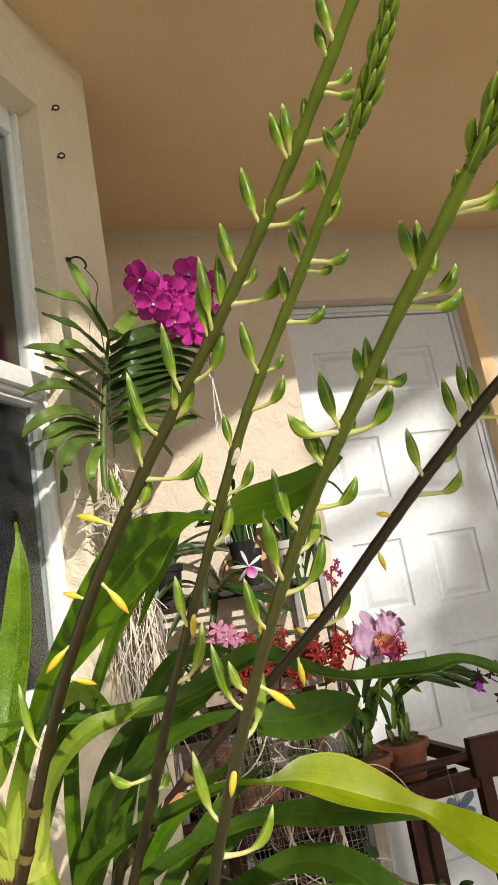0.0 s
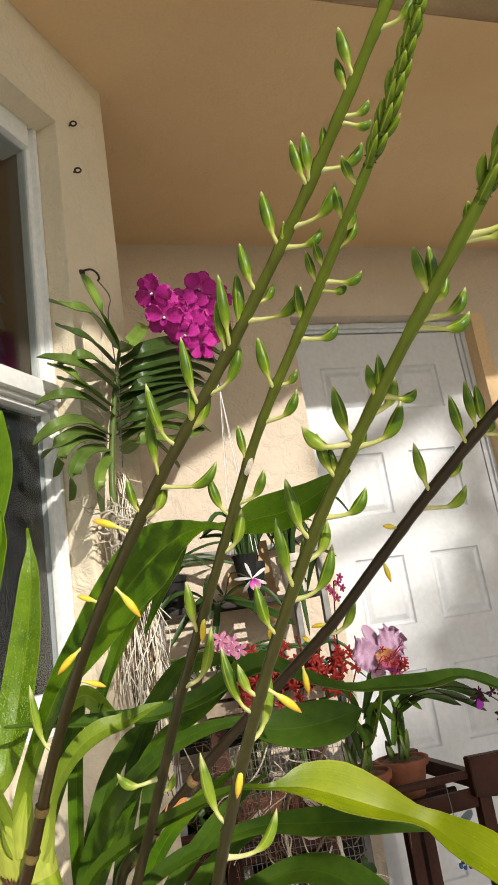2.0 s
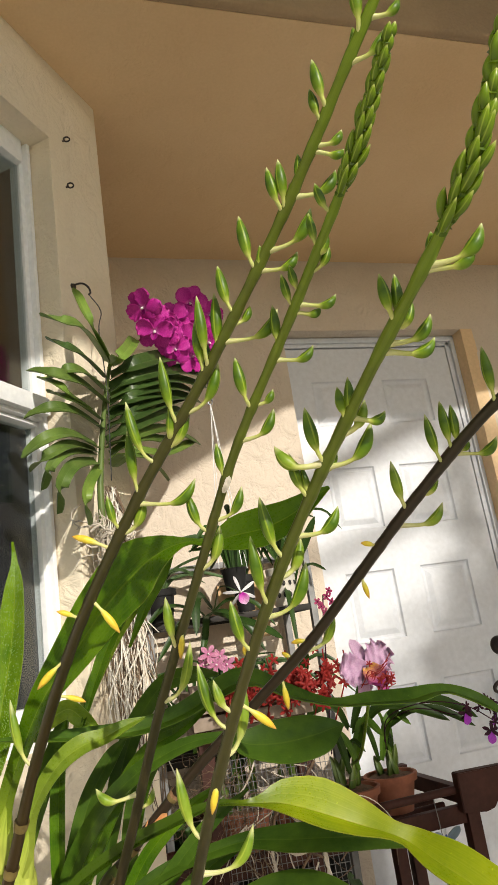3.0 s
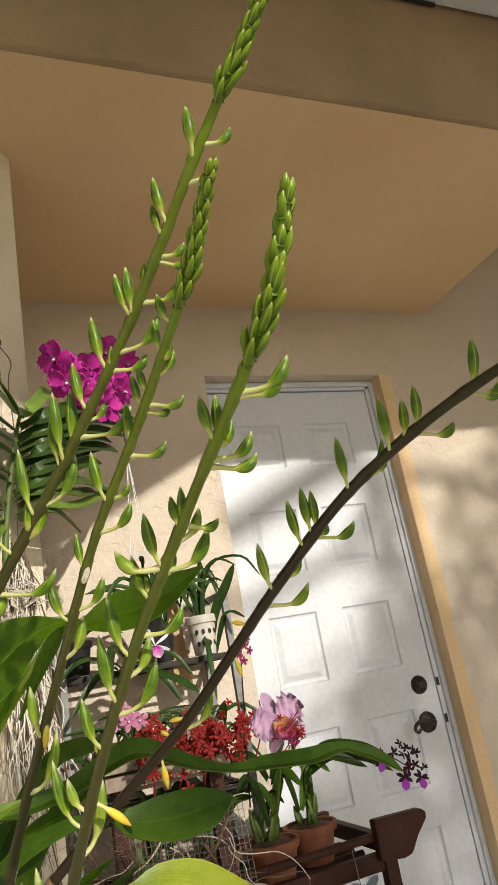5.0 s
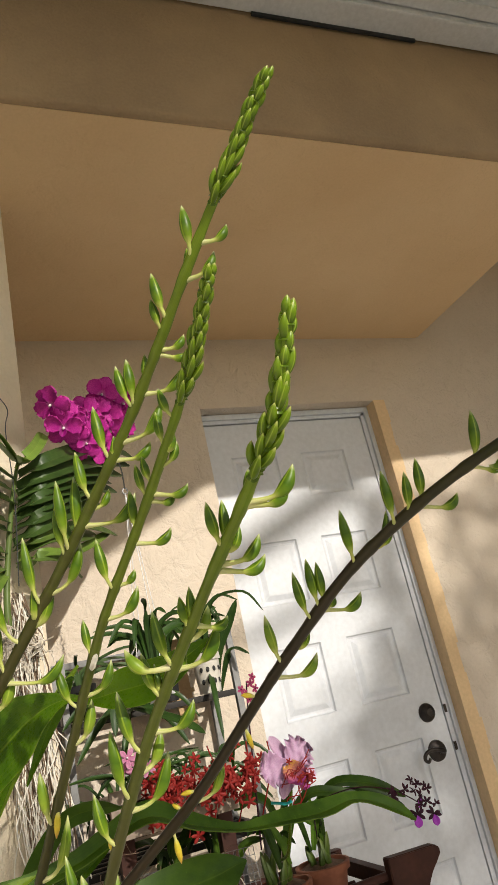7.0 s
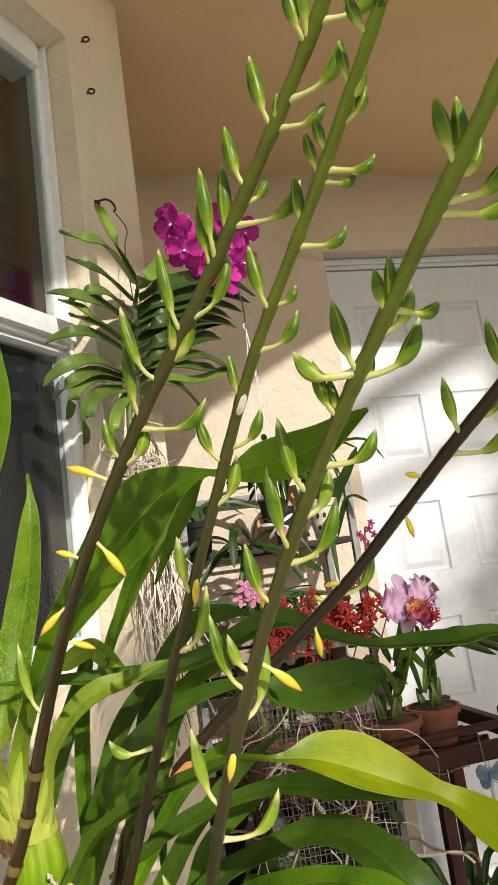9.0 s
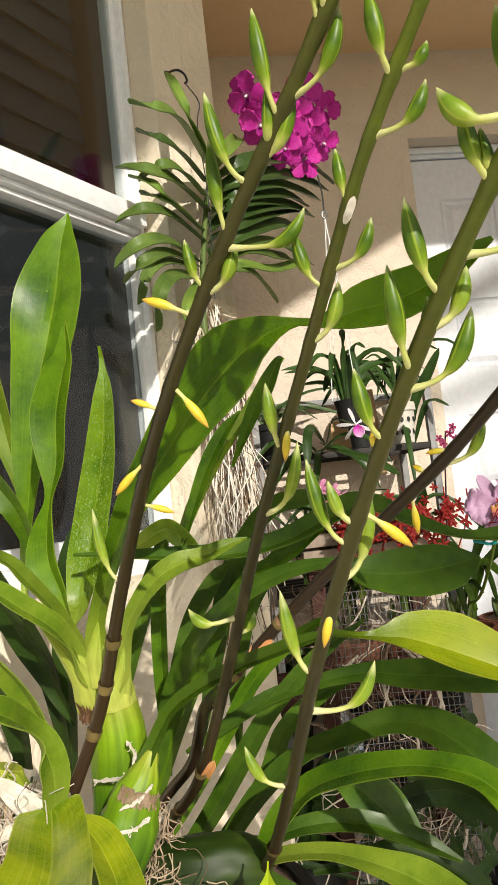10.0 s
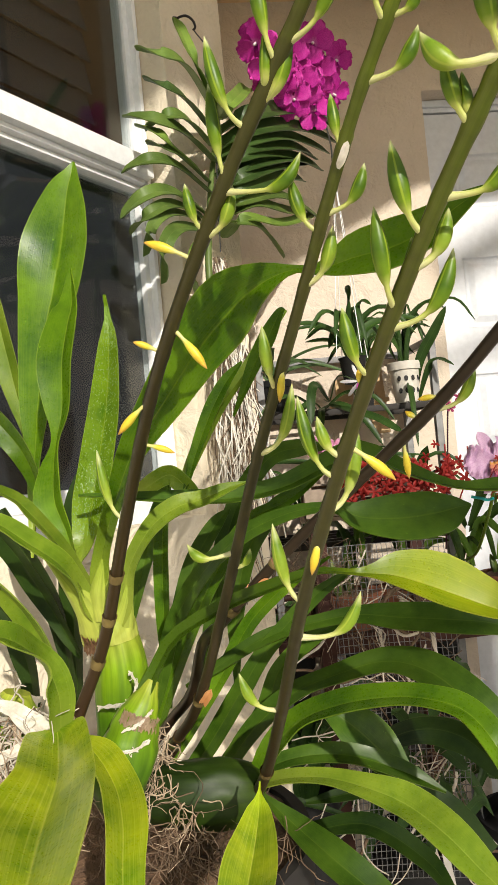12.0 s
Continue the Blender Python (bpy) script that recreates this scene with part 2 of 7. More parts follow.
# ---- the entry alcove ----
DOOR_Y, BACK_Y, CEIL_Z = 2.253, 2.19, 2.32
DL, DR, DTOP = 0.68, 1.283, 2.03
RIGHT_X, BEAM_Y, EAVE_Y = 1.585, 1.295, 0.34
BAY_P = Vector((0.075, 1.60, 0.0))                   # the bay wall's outer corner
BAY_A = Vector((0.643, 0.766, 0.0)).normalized()     # along the bay wall
BAY_N = Vector((0.766, -0.643, 0.0)).normalized()    # out of the bay wall
BAY = Matrix((( BAY_A.x, BAY_N.x, 0, BAY_P.x), (BAY_A.y, BAY_N.y, 0, BAY_P.y), (0, 0, 1, 0), (0, 0, 0, 1)))  # x along, y out, z up


def structure(name, bm, mat, label, category, smooth=False):
    return tagged(part(name, bm, mat, None, "", smooth), label, category, kind="structure")


ground = structure("ground", boxed((-60, -80, -0.1), (60, 40, -0.004)), GRASS, "mown green lawn reaching to the horizon", "ground")
structure("patio_floor", boxed((-3.0, -2.5, -0.08), (3.2, 2.4, 0.0)), CONCRETE, "pale grey broom-finished concrete entry patio", "floor")

# back wall round the door recess
o_l, o_r, o_t = DL - 0.012, DR + 0.036, DTOP + 0.036
bm = bmesh.new()
box(bm, (-0.6, BACK_Y, 0), (o_l, BACK_Y + 0.22, CEIL_Z + 0.1))
box(bm, (o_r, BACK_Y, 0), (3.0, BACK_Y + 0.22, 3.0))
box(bm, (o_l, BACK_Y, o_t), (o_r, BACK_Y + 0.22, CEIL_Z + 0.1))
structure("wall_back", bm, WALL, "peach stucco wall round a recessed door", "wall")
bm = bmesh.new()
box(bm, (o_r - 0.003, BACK_Y - 0.001, 0), (o_r + 0.001, BACK_Y + 0.2, o_t))
for k in range(46):                                   # hand-cut paint edge on the wall face
    z = k * 0.045
    box(bm, (o_r + 0.001, BACK_Y - 0.0012, z), (o_r + 0.044 + 0.003 * math.sin(k * 1.9) + 0.004 * math.sin(k * 0.7), BACK_Y + 0.01, min(z + 0.045, o_t + 0.001)))
structure("trim", bm, TRIM, "smooth tan painted lining of the door recess", "trim")
structure("wall_right", boxed((2.8, -0.4, 0), (3.0, BACK_Y, 3.0)), WALL, "peach stucco side wall of the entry", "wall")
structure("wall_left", boxed((-0.25, 1.72, 0), (-0.05, BACK_Y, CEIL_Z + 0.1)), WALL, "peach stucco side wall behind the bay", "wall")
structure("ceiling", boxed((-1.2, BEAM_Y + 0.021, CEIL_Z - 0.002), (RIGHT_X, BACK_Y, CEIL_Z + 0.118)), CEIL, "tan trowelled stucco ceiling of the alcove", "ceiling")
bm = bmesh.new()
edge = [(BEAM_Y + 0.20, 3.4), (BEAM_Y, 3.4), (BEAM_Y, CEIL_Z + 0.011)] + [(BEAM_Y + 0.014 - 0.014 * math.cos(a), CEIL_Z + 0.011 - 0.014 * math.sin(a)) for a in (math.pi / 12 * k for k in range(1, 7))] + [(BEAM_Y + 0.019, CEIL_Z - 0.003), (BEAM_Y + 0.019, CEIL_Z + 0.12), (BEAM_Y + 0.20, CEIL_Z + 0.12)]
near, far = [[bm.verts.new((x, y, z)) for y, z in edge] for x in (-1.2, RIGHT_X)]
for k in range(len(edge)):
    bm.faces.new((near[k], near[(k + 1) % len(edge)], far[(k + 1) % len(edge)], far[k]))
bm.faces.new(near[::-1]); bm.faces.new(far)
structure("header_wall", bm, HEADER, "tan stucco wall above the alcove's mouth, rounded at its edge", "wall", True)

structure("ceiling_high", boxed((RIGHT_X, BEAM_Y - 0.2, 2.76), (2.8, BACK_Y, 2.88)), CEIL, "tan stucco ceiling beside the lower alcove", "ceiling")
structure("soffit_side", boxed((RIGHT_X, BEAM_Y, CEIL_Z + 0.002), (RIGHT_X + 0.012, BACK_Y, 2.76)), CEIL, "tan stucco side of the lowered ceiling", "wall")

# white eave soffit above the header, with a moulding and a dark vent slot
bm = bmesh.new()
box(bm, (-1.2, EAVE_Y, 2.712), (3.4, BEAM_Y - 0.006, 2.80))
box(bm, (-1.2, BEAM_Y - 0.075, 2.690), (3.4, BEAM_Y - 0.006, 2.712), 0.006)
box(bm, (-1.2, BEAM_Y - 0.115, 2.704), (3.4, BEAM_Y - 0.080, 2.713), 0.003)
slope = Matrix(((1, 0, 0, 0), (0, 1, 0, 0), (0.033, 0, 1, -0.033 * 1.05 - 0.014), (0, 0, 0, 1)))      # the eave falls a little to one side
bmesh.ops.transform(bm, matrix=slope, verts=bm.verts)
structure("eave", bm, GREYMETAL, "white painted eave soffit with a moulding", "eave")
structure("eave_slot", boxed((0.645, BEAM_Y - 0.012, 2.680), (1.11, BEAM_Y - 0.0055, 2.6895), 0.0, slope), BLACK, "dark narrow slot under the eave", "slot")

# unseen slab added above the bay; its edge shades the bay and upper wall
top = [(1.382 - 3.2 * 0.56, -3.2 * 0.828), (1.382 + 2.0 * 0.56, 2.0 * 0.828), (-2.0, 3.6), (-4.5, 0.0)]
bm = bmesh.new()
low, high = [[bm.verts.new((x, y, z)) for x, y in top] for z in (3.0, 3.14)]
bm.faces.new(low[::-1]); bm.faces.new(high)
for k in range(4):
    bm.faces.new((low[k], low[(k + 1) % 4], high[(k + 1) % 4], high[k]))
structure("roof", bm, GREYMETAL, "unseen white slab added over the bay to cast shade", "roof")


# ---- bay wall and window ----
def bay_box(bm, lo, hi, bevel=0.0):
    return box(bm, lo, hi, bevel, BAY)


W_R, W_L, W_B, W_T, W_REC = -0.165, -1.15, 1.05, 2.13, -0.045
bm = bmesh.new()
bay_box(bm, (W_R, -0.16, 0), (0, 0, CEIL_Z + 0.02), 0.004)
bay_box(bm, (W_L, -0.16, 0), (W_R, 0, W_B))
bay_box(bm, (W_L, -0.16, W_T), (W_R, 0, CEIL_Z + 0.02))
bay_box(bm, (-2.4, -0.16, 0), (W_L, 0, CEIL_Z + 0.02))
structure("wall_bay", bm, BAYWALL, "cream stucco wall of the bay with a window opening", "wall")

GLASS, gn, gl, gb = material("window_glass", 0.02)
gt, gg, gf, gm = gn.new("ShaderNodeBsdfTransparent"), gn.new("ShaderNodeBsdfGlossy"), gn.new("ShaderNodeLayerWeight"), gn.new("ShaderNodeMixShader")
gg.inputs["Roughness"].default_value = 0.02
gt.inputs["Color"].default_value = (0.80, 0.84, 0.84, 1)
gf.inputs["Blend"].default_value = 0.25
gp = gn.new("ShaderNodeMath"); gp.operation = "MULTIPLY_ADD"
gp.inputs[1].default_value, gp.inputs[2].default_value = 0.26, 0.03
gl.new(gf.outputs["Facing"], gp.inputs[0])
gl.new(gp.outputs[0], gm.inputs[0]); gl.new(gt.outputs[0], gm.inputs[1]); gl.new(gg.outputs[0], gm.inputs[2])
gl.new(gm.outputs[0], gn["Material Output"].inputs["Surface"])
SCREEN = mottled("dark_insect_screen", (0.012, 0.012, 0.017), (0.022, 0.023, 0.031), 10, 0.6, relief=0.3, fine=500)
BLIND = mottled("grey_blind_slat", (0.040, 0.045, 0.060), (0.058, 0.064, 0.080), 8, 0.5)
INTERIOR = mottled("brown_interior_paint", (0.11, 0.052, 0.026), (0.15, 0.075, 0.038), 4, 0.8)

window = tagged(thing("window_1", "white vinyl single-hung window with closed blinds and a dark screen", "window", kind="structure"))
window.matrix_world = BAY
y0 = W_REC


def wpart(name, boxes, mat, parent=window, label="", bevel=0.003):
    bm = bmesh.new()
    for lo, hi in boxes:
        box(bm, lo, hi, bevel)
    return part(name, bm, mat, parent, label)


F = 0.022
wpart("window_frame", [((W_R - F, y0 - 0.036, W_B), (W_R, y0 - 0.012, W_T)), ((W_R - F * 0.55, y0 - 0.014, W_B), (W_R - 0.003, y0, W_T)),
      ((W_L, y0 - 0.07, W_B), (W_L + F, y0, W_T)), ((W_L + F, y0 - 0.07, W_T - 0.05), (W_R - F, y0 - 0.004, W_T))], VINYL, window, "white ribbed vinyl frame")
wpart("window_sill", [((W_L, y0 - 0.07, W_B), (W_R - F, y0 + 0.012, W_B + 0.035)), ((W_L, y0 - 0.07, W_B + 0.035), (W_R - F, y0 - 0.008, W_B + 0.058))], VINYL, window, "white window sill")
wpart("meeting_rail", [((W_L + F, y0 - 0.04, 1.5665), (W_R - F * 0.6, y0 + 0.016, 1.598)), ((W_L + F, y0 - 0.04, 1.559), (W_R - F * 0.9, y0 + 0.004, 1.5665)), ((W_L + F, y0 - 0.04, 1.551), (W_R - F, y0 - 0.006, 1.5585))], VINYL, window, "white sash rail across the middle", 0.004)
wpart("upper_pane", [((W_L + F, y0 - 0.022, 1.575), (W_R - F, y0 - 0.018, W_T - 0.05))], GLASS, window, "clear upper glass", 0).visible_shadow = False
wpart("lower_pane", [((W_L + F, y0 - 0.026, W_B + 0.05), (W_R - F, y0 - 0.022, 1.557))], GLASS, window, "lower glass reflecting the sky", 0).visible_shadow = False
wpart("insect_screen", [((W_L + F, y0 - 0.036, W_B + 0.05), (W_R - F, y0 - 0.033, 1.557))], SCREEN, window, "dark insect screen", 0)
slat = wpart("blind_slat", [((W_L + 0.09, -0.028, -0.0009), (W_R - F - 0.022, 0.028, 0.0009))], BLIND, window, "grey blind slats, closed", 0)
slat.matrix_basis = pose(0, y0 - 0.075, 1.595, -76)
for k in range(1, 11):
    o = slat.copy()
    scene.collection.objects.link(o)
    o.parent = window
    o.matrix_basis = pose(0.0015 * math.sin(k * 2.1), y0 - 0.075, 1.595 + 0.050 * k, -76 + 2 * math.sin(k * 1.7))
wpart("blind_cord", [((-0.52, y0 - 0.07, 1.60), (-0.518, y0 - 0.068, 2.1))], BLIND, window, "", 0)
wpart("inner_jamb", [((W_R - 0.008, -0.17, W_B), (W_R - 0.002, y0 - 0.037, W_T))], INTERIOR, window, "brown inner jamb", 0)
bm = bmesh.new()
bay_box(bm, (W_L - 0.1, -1.2, 0.6), (W_R + 0.05, -1.19, 2.3))
bay_box(bm, (W_R - 0.02, -1.2, 0.6), (W_R + 0.05, -0.17, 2.3))
bay_box(bm, (W_L - 0.1, -1.2, 0.6), (W_L - 0.05, -0.17, 2.3))
bay_box(bm, (W_L - 0.1, -1.2, 2.3), (W_R + 0.05, -0.17, 2.31))
bay_box(bm, (W_L - 0.1, -1.2, 0.55), (W_R + 0.05, -0.17, 0.6))
structure("room_inside", bm, INTERIOR, "dim brown room behind the window", "room")


# ---- door ----
door = thing("door_1", "white six-row panelled door, closed, with dark bronze hardware", "door", kind="structure", at=(0, 0, 0))
COLS = ((0.764, 0.925), (1.015, 1.184))
ROWZ = ((1.765, 1.915), (1.430, 1.625), (1.10, 1.302), (0.76, 0.972), (0.43, 0.65), (0.14, 0.33))
bm = bmesh.new()
box(bm, (DL, DOOR_Y + 0.008, 0.01), (DR, DOOR_Y + 0.044, DTOP))
xs = [DL, COLS[0][0], COLS[0][1], COLS[1][0], COLS[1][1], DR]
for a, b in ((0, 1), (2, 3), (4, 5)):
    box(bm, (xs[a], DOOR_Y, 0.01), (xs[b], DOOR_Y + 0.008, DTOP))
zs = [DTOP] + [z for lo, hi in ROWZ for z in (hi, lo)] + [0.01]
for a, b in zip(zs[0::2], zs[1::2]):
    for c0, c1 in COLS:
        box(bm, (c0, DOOR_Y, b), (c1, DOOR_Y + 0.008, a))
part("door_leaf", bm, WHITE, door, "white painted leaf", False)


def panel(c, r):
    """A raised field with a sloping margin, inside a moulded groove."""
    bm = bmesh.new()
    x0, x1, z0, z1 = c[0], c[1], r[0], r[1]
    rings = []
    for inset, y in ((0.0, 0.0), (0.004, 0.006), (0.009, 0.0078), (0.015, 0.0078), (0.030, 0.0012), (0.034, 0.0006)):
        rings.append([bm.verts.new((x, DOOR_Y + y - 0.0004, z)) for x, z in ((x0 + inset, z0 + inset), (x1 - inset, z0 + inset), (x1 - inset, z1 - inset), (x0 + inset, z1 - inset))])
    for a, b in zip(rings, rings[1:]):
        for k in range(4):
            bm.faces.new((a[k], a[(k + 1) % 4], b[(k + 1) % 4], b[k]))
    bm.faces.new(rings[-1])
    return part("door_panel", bm, WHITE, door, "", False)


for r in ROWZ:
    for c in COLS:
        panel(c, r)
bm = bmesh.new()
for lo, hi in (((DL - 0.012, DOOR_Y - 0.012, 0), (DL - 0.004, DOOR_Y + 0.06, DTOP + 0.03)), ((DR + 0.0025, DOOR_Y - 0.004, 0), (DR + 0.018, DOOR_Y + 0.06, DTOP + 0.03)), ((DR + 0.018, DOOR_Y - 0.014, 0), (DR + 0.034, DOOR_Y + 0.06, DTOP + 0.034)),
               ((DL - 0.004, DOOR_Y - 0.004, DTOP + 0.004), (DR + 0.018, DOOR_Y + 0.06, DTOP + 0.016)), ((DL - 0.012, DOOR_Y - 0.014, DTOP + 0.016), (DR + 0.018, DOOR_Y + 0.06, DTOP + 0.034))):
    box(bm, lo, hi, 0.002)
part("door_frame", bm, WHITE, door, "white stepped frame", False)
bm = boxed((DL - 0.02, DOOR_Y + 0.045, 0), (DR + 0.03, DOOR_Y + 0.055, DTOP + 0.03))
part("door_gap", bm, BLACK, door, "dark gap round the leaf", False)
face = pose(1.223, DOOR_Y, 1.035, 90)
part("deadbolt", lathe(bmesh.new(), [(0.0, 0.020), (0.011, 0.020), (0.013, 0.017), (0.022, 0.014), (0.027, 0.006), (0.028, 0.0)], 28, face), BRONZE, door, "round dark bronze deadbolt")
lock = part("lever_rose", lathe(bmesh.new(), [(0.0, 0.016), (0.012, 0.016), (0.02, 0.012), (0.029, 0.007), (0.031, 0.0)], 28, pose(1.223, DOOR_Y, 0.926, 90)), BRONZE, door, "dark bronze lever rose")
pts = spline([(1.223, DOOR_Y - 0.012, 0.926), (1.223, DOOR_Y - 0.04, 0.926), (1.200, DOOR_Y - 0.048, 0.934), (1.172, DOOR_Y - 0.047, 0.938), (1.152, DOOR_Y - 0.046, 0.930), (1.147, DOOR_Y - 0.045, 0.917), (1.157, DOOR_Y - 0.045, 0.909), (1.165, DOOR_Y - 0.045, 0.917)], 30)
part("lever", tube(bmesh.new(), pts, lambda f: 0.0075 - 0.0035 * f, 10), BRONZE, lock)
for z in (1.78, 1.02, 0.3):
    part("hinge", tube(bmesh.new(), [Vector((DL - 0.006, DOOR_Y - 0.016, z - 0.045 + 0.09 * k / 4)) for k in range(5)], 0.005, 8), WHITE, door, "white painted hinge")
for z in (0.926, 1.035):
    part("strike", boxed((DR + 0.003, DOOR_Y - 0.006, z - 0.012), (DR + 0.012, DOOR_Y - 0.003, z + 0.012)), BRONZE, door)


# ---- the large orchid in front ----
LEAF = dict(
    a=leaf_material("leaf_mid_green", (0.034, 0.105, 0.003), (0.130, 0.255, 0.008), (0.25, 0.36, 0.03), 0.30, 0.25),
    l=leaf_material("leaf_pale_green", (0.13, 0.25, 0.010), (0.32, 0.44, 0.036), (0.48, 0.58, 0.12), 0.36, 0.2, foot=((0.40, 0.48, 0.07), 0.10, 0.40)),
    y=leaf_material("leaf_yellow_green", (0.26, 0.38, 0.004), (0.50, 0.57, 0.008), (0.62, 0.64, 0.08), 0.36, 0.15, 40.0, 0.38, 0.3, ((0.085, 0.165, 0.008), 0.36, 0.55)),
    f=leaf_material("leaf_lime_green", (0.16, 0.29, 0.006), (0.48, 0.56, 0.012), (0.70, 0.74, 0.14), 0.34, 0.2, 46.0, 0.18, 0.32, gloss=0.12),
    # darkened to stand in for the black shade among inner and low leaves
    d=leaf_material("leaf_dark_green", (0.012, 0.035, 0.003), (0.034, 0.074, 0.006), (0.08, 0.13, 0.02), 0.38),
    m=leaf_material("leaf_deep_green", (0.036, 0.094, 0.006), (0.100, 0.195, 0.015), (0.17, 0.26, 0.03), 0.34),
    w=leaf_material("leaf_moist_green", (0.032, 0.105, 0.002), (0.140, 0.275, 0.006), (0.32, 0.44, 0.04), 0.28, 0.12, foot=((0.36, 0.46, 0.05), 0.05, 0.20)),
    v=leaf_material("leaf_dewy_green", (0.070, 0.165, 0.003), (0.20, 0.34, 0.010), (0.36, 0.46, 0.05), 0.26, 1.0, foot=((0.34, 0.44, 0.05), 0.05, 0.35)),
)

DEW, _n, _l, _b = material("clear_dew", 0.12, 0, 0.5)
_b.inputs["Base Color"].default_value = (0.20, 0.33, 0.06, 1)
_b.inputs["IOR"].default_value = 1.33


def along_material(name, stops, rough=0.4, grain=0.25, fine=260.0, seam=None, streak=0.0):
    """Colour that changes along a stalk or bud, with fine grain."""
    m, n, l, b = material(name, rough, 0, 0.32)
    tc, sep = n.new("ShaderNodeTexCoord"), n.new("ShaderNodeSeparateXYZ")
    l.new(tc.outputs["UV"], sep.inputs[0])
    v = coords(n, l)
    wob = noise_node(n, l, v, fine * 0.4, 3)
    add = n.new("ShaderNodeMath"); add.operation = "MULTIPLY_ADD"
    add.inputs[1].default_value = 0.16
    l.new(wob, add.inputs[0]); l.new(sep.outputs["Y"], add.inputs[2])
    off = n.new("ShaderNodeMath"); off.operation = "SUBTRACT"; off.inputs[1].default_value = 0.08
    l.new(add.outputs[0], off.inputs[0])
    c = ramp(n, l, off.outputs[0], stops)
    g = noise_node(n, l, v, fine, 3)
    c = mix(n, l, grain, c, ramp(n, l, g, [(0.3, (0.35, 0.35, 0.35)), (0.7, (1, 1, 1))]), "MULTIPLY")
    if streak:
        mp = n.new("ShaderNodeMapping")
        mp.inputs["Scale"].default_value = (26, 0.9, 1)
        l.new(tc.outputs["UV"], mp.inputs["Vector"])
        c = mix(n, l, streak, c, ramp(n, l, noise_node(n, l, mp.outputs["Vector"], 1.0, 4), [(0.34, (0.25, 0.34, 0.2)), (0.62, (1, 1, 1))]), "MULTIPLY")
    if seam:
        wave = n.new("ShaderNodeMath"); wave.operation = "MULTIPLY"; wave.inputs[1].default_value = 6 * math.pi
        cosine = n.new("ShaderNodeMath"); cosine.operation = "COSINE"
        l.new(sep.outputs["X"], wave.inputs[0]); l.new(wave.outputs[0], cosine.inputs[0])
        c = mix(n, l, ramp(n, l, cosine.outputs[0], [(0.86, (0, 0, 0)), (0.99, (0.5, 0.5, 0.5))]), c, seam)
    l.new(c, b.inputs["Base Color"])
    bump(n, l, b, g, 0.12, 0.0006)
    return m


STEM_BROWN = along_material("brown_spike_stem", [(0.0, (0.034, 0.020, 0.012)), (0.6, (0.034, 0.022, 0.012)), (0.85, (0.045, 0.040, 0.014)), (1.0, (0.10, 0.15, 0.025))], 0.30, 0.15, 260.0, None, 0.3)
STEM = along_material("spike_stem", [(0.0, (0.045, 0.024, 0.011)), (0.38, (0.038, 0.028, 0.010)), (0.62, (0.066, 0.064, 0.012)), (0.80, (0.125, 0.165, 0.011)), (1.0, (0.20, 0.31, 0.015))], 0.36, 0.15, 260.0, None, 0.3)
BUD = along_material("green_bud", [(0.0, (0.66, 0.64, 0.34)), (0.40, (0.48, 0.52, 0.12)), (0.52, (0.16, 0.26, 0.010)), (0.72, (0.058, 0.125, 0.004)), (0.92, (0.12, 0.21, 0.010)), (1.0, (0.58, 0.60, 0.30))], 0.40, seam=(0.36, 0.46, 0.04))
PALEBUD = along_material("pale_bud", [(0.0, (0.70, 0.66, 0.42)), (0.38, (0.58, 0.60, 0.20)), (0.55, (0.26, 0.36, 0.03)), (0.85, (0.13, 0.23, 0.012)), (1.0, (0.55, 0.56, 0.24))], 0.42, seam=(0.40, 0.47, 0.06))
YOUNG = along_material("young_green_bud", [(0.0, (0.07, 0.12, 0.006)), (0.45, (0.12, 0.20, 0.008)), (0.85, (0.17, 0.27, 0.010)), (1.0, (0.48, 0.50, 0.16))], 0.3, seam=(0.36, 0.46, 0.06))
YELBUD = along_material("yellow_bud", [(0.0, (0.66, 0.62, 0.30)), (0.35, (0.70, 0.66, 0.22)), (0.50, (0.76, 0.64, 0.06)), (0.85, (0.74, 0.50, 0.04)), (1.0, (0.58, 0.30, 0.08))], 0.4)
BRACT = mottled("orange_bract", (0.55, 0.24, 0.08), (0.70, 0.36, 0.15), 60, 0.6)
SHEATH = mottled("tan_sheath_ring", (0.10, 0.065, 0.022), (0.22, 0.16, 0.05), 80, 0.6)
BULB = along_material("green_pseudobulb", [(0.0, (0.035, 0.085, 0.003)), (0.35, (0.08, 0.19, 0.004)), (0.7, (0.22, 0.37, 0.008)), (1.0, (0.42, 0.46, 0.05))], 0.42, 0.3, 60, None, 0.5)
PALENECK = along_material("pale_leaf_neck", [(0.0, (0.50, 0.54, 0.10)), (0.5, (0.44, 0.51, 0.08)), (1.0, (0.33, 0.44, 0.04))], 0.4, 0.3, 60, None, 0.35)
DARKBULB = along_material("dark_pseudobulb", [(0.0, (0.012, 0.030, 0.001)), (0.5, (0.022, 0.048, 0.002)), (1.0, (0.040, 0.070, 0.003))], 0.5, 0.4, 60, None, 0.7)
POTBULB = along_material("pot_pseudobulb", [(0.0, (0.05, 0.085, 0.012)), (0.5, (0.09, 0.15, 0.018)), (1.0, (0.16, 0.21, 0.04))], 0.45, 0.4, 60, None, 0.6)
PAPER = mottled("dry_white_sheath", (0.50, 0.44, 0.36), (0.72, 0.68, 0.60), 90, 0.85, relief=0.5, fine=500)
PINKSCAR = mottled("pinkish_dry_sheath", (0.34, 0.22, 0.12), (0.60, 0.45, 0.33), 120, 0.9, relief=0.6, fine=500)
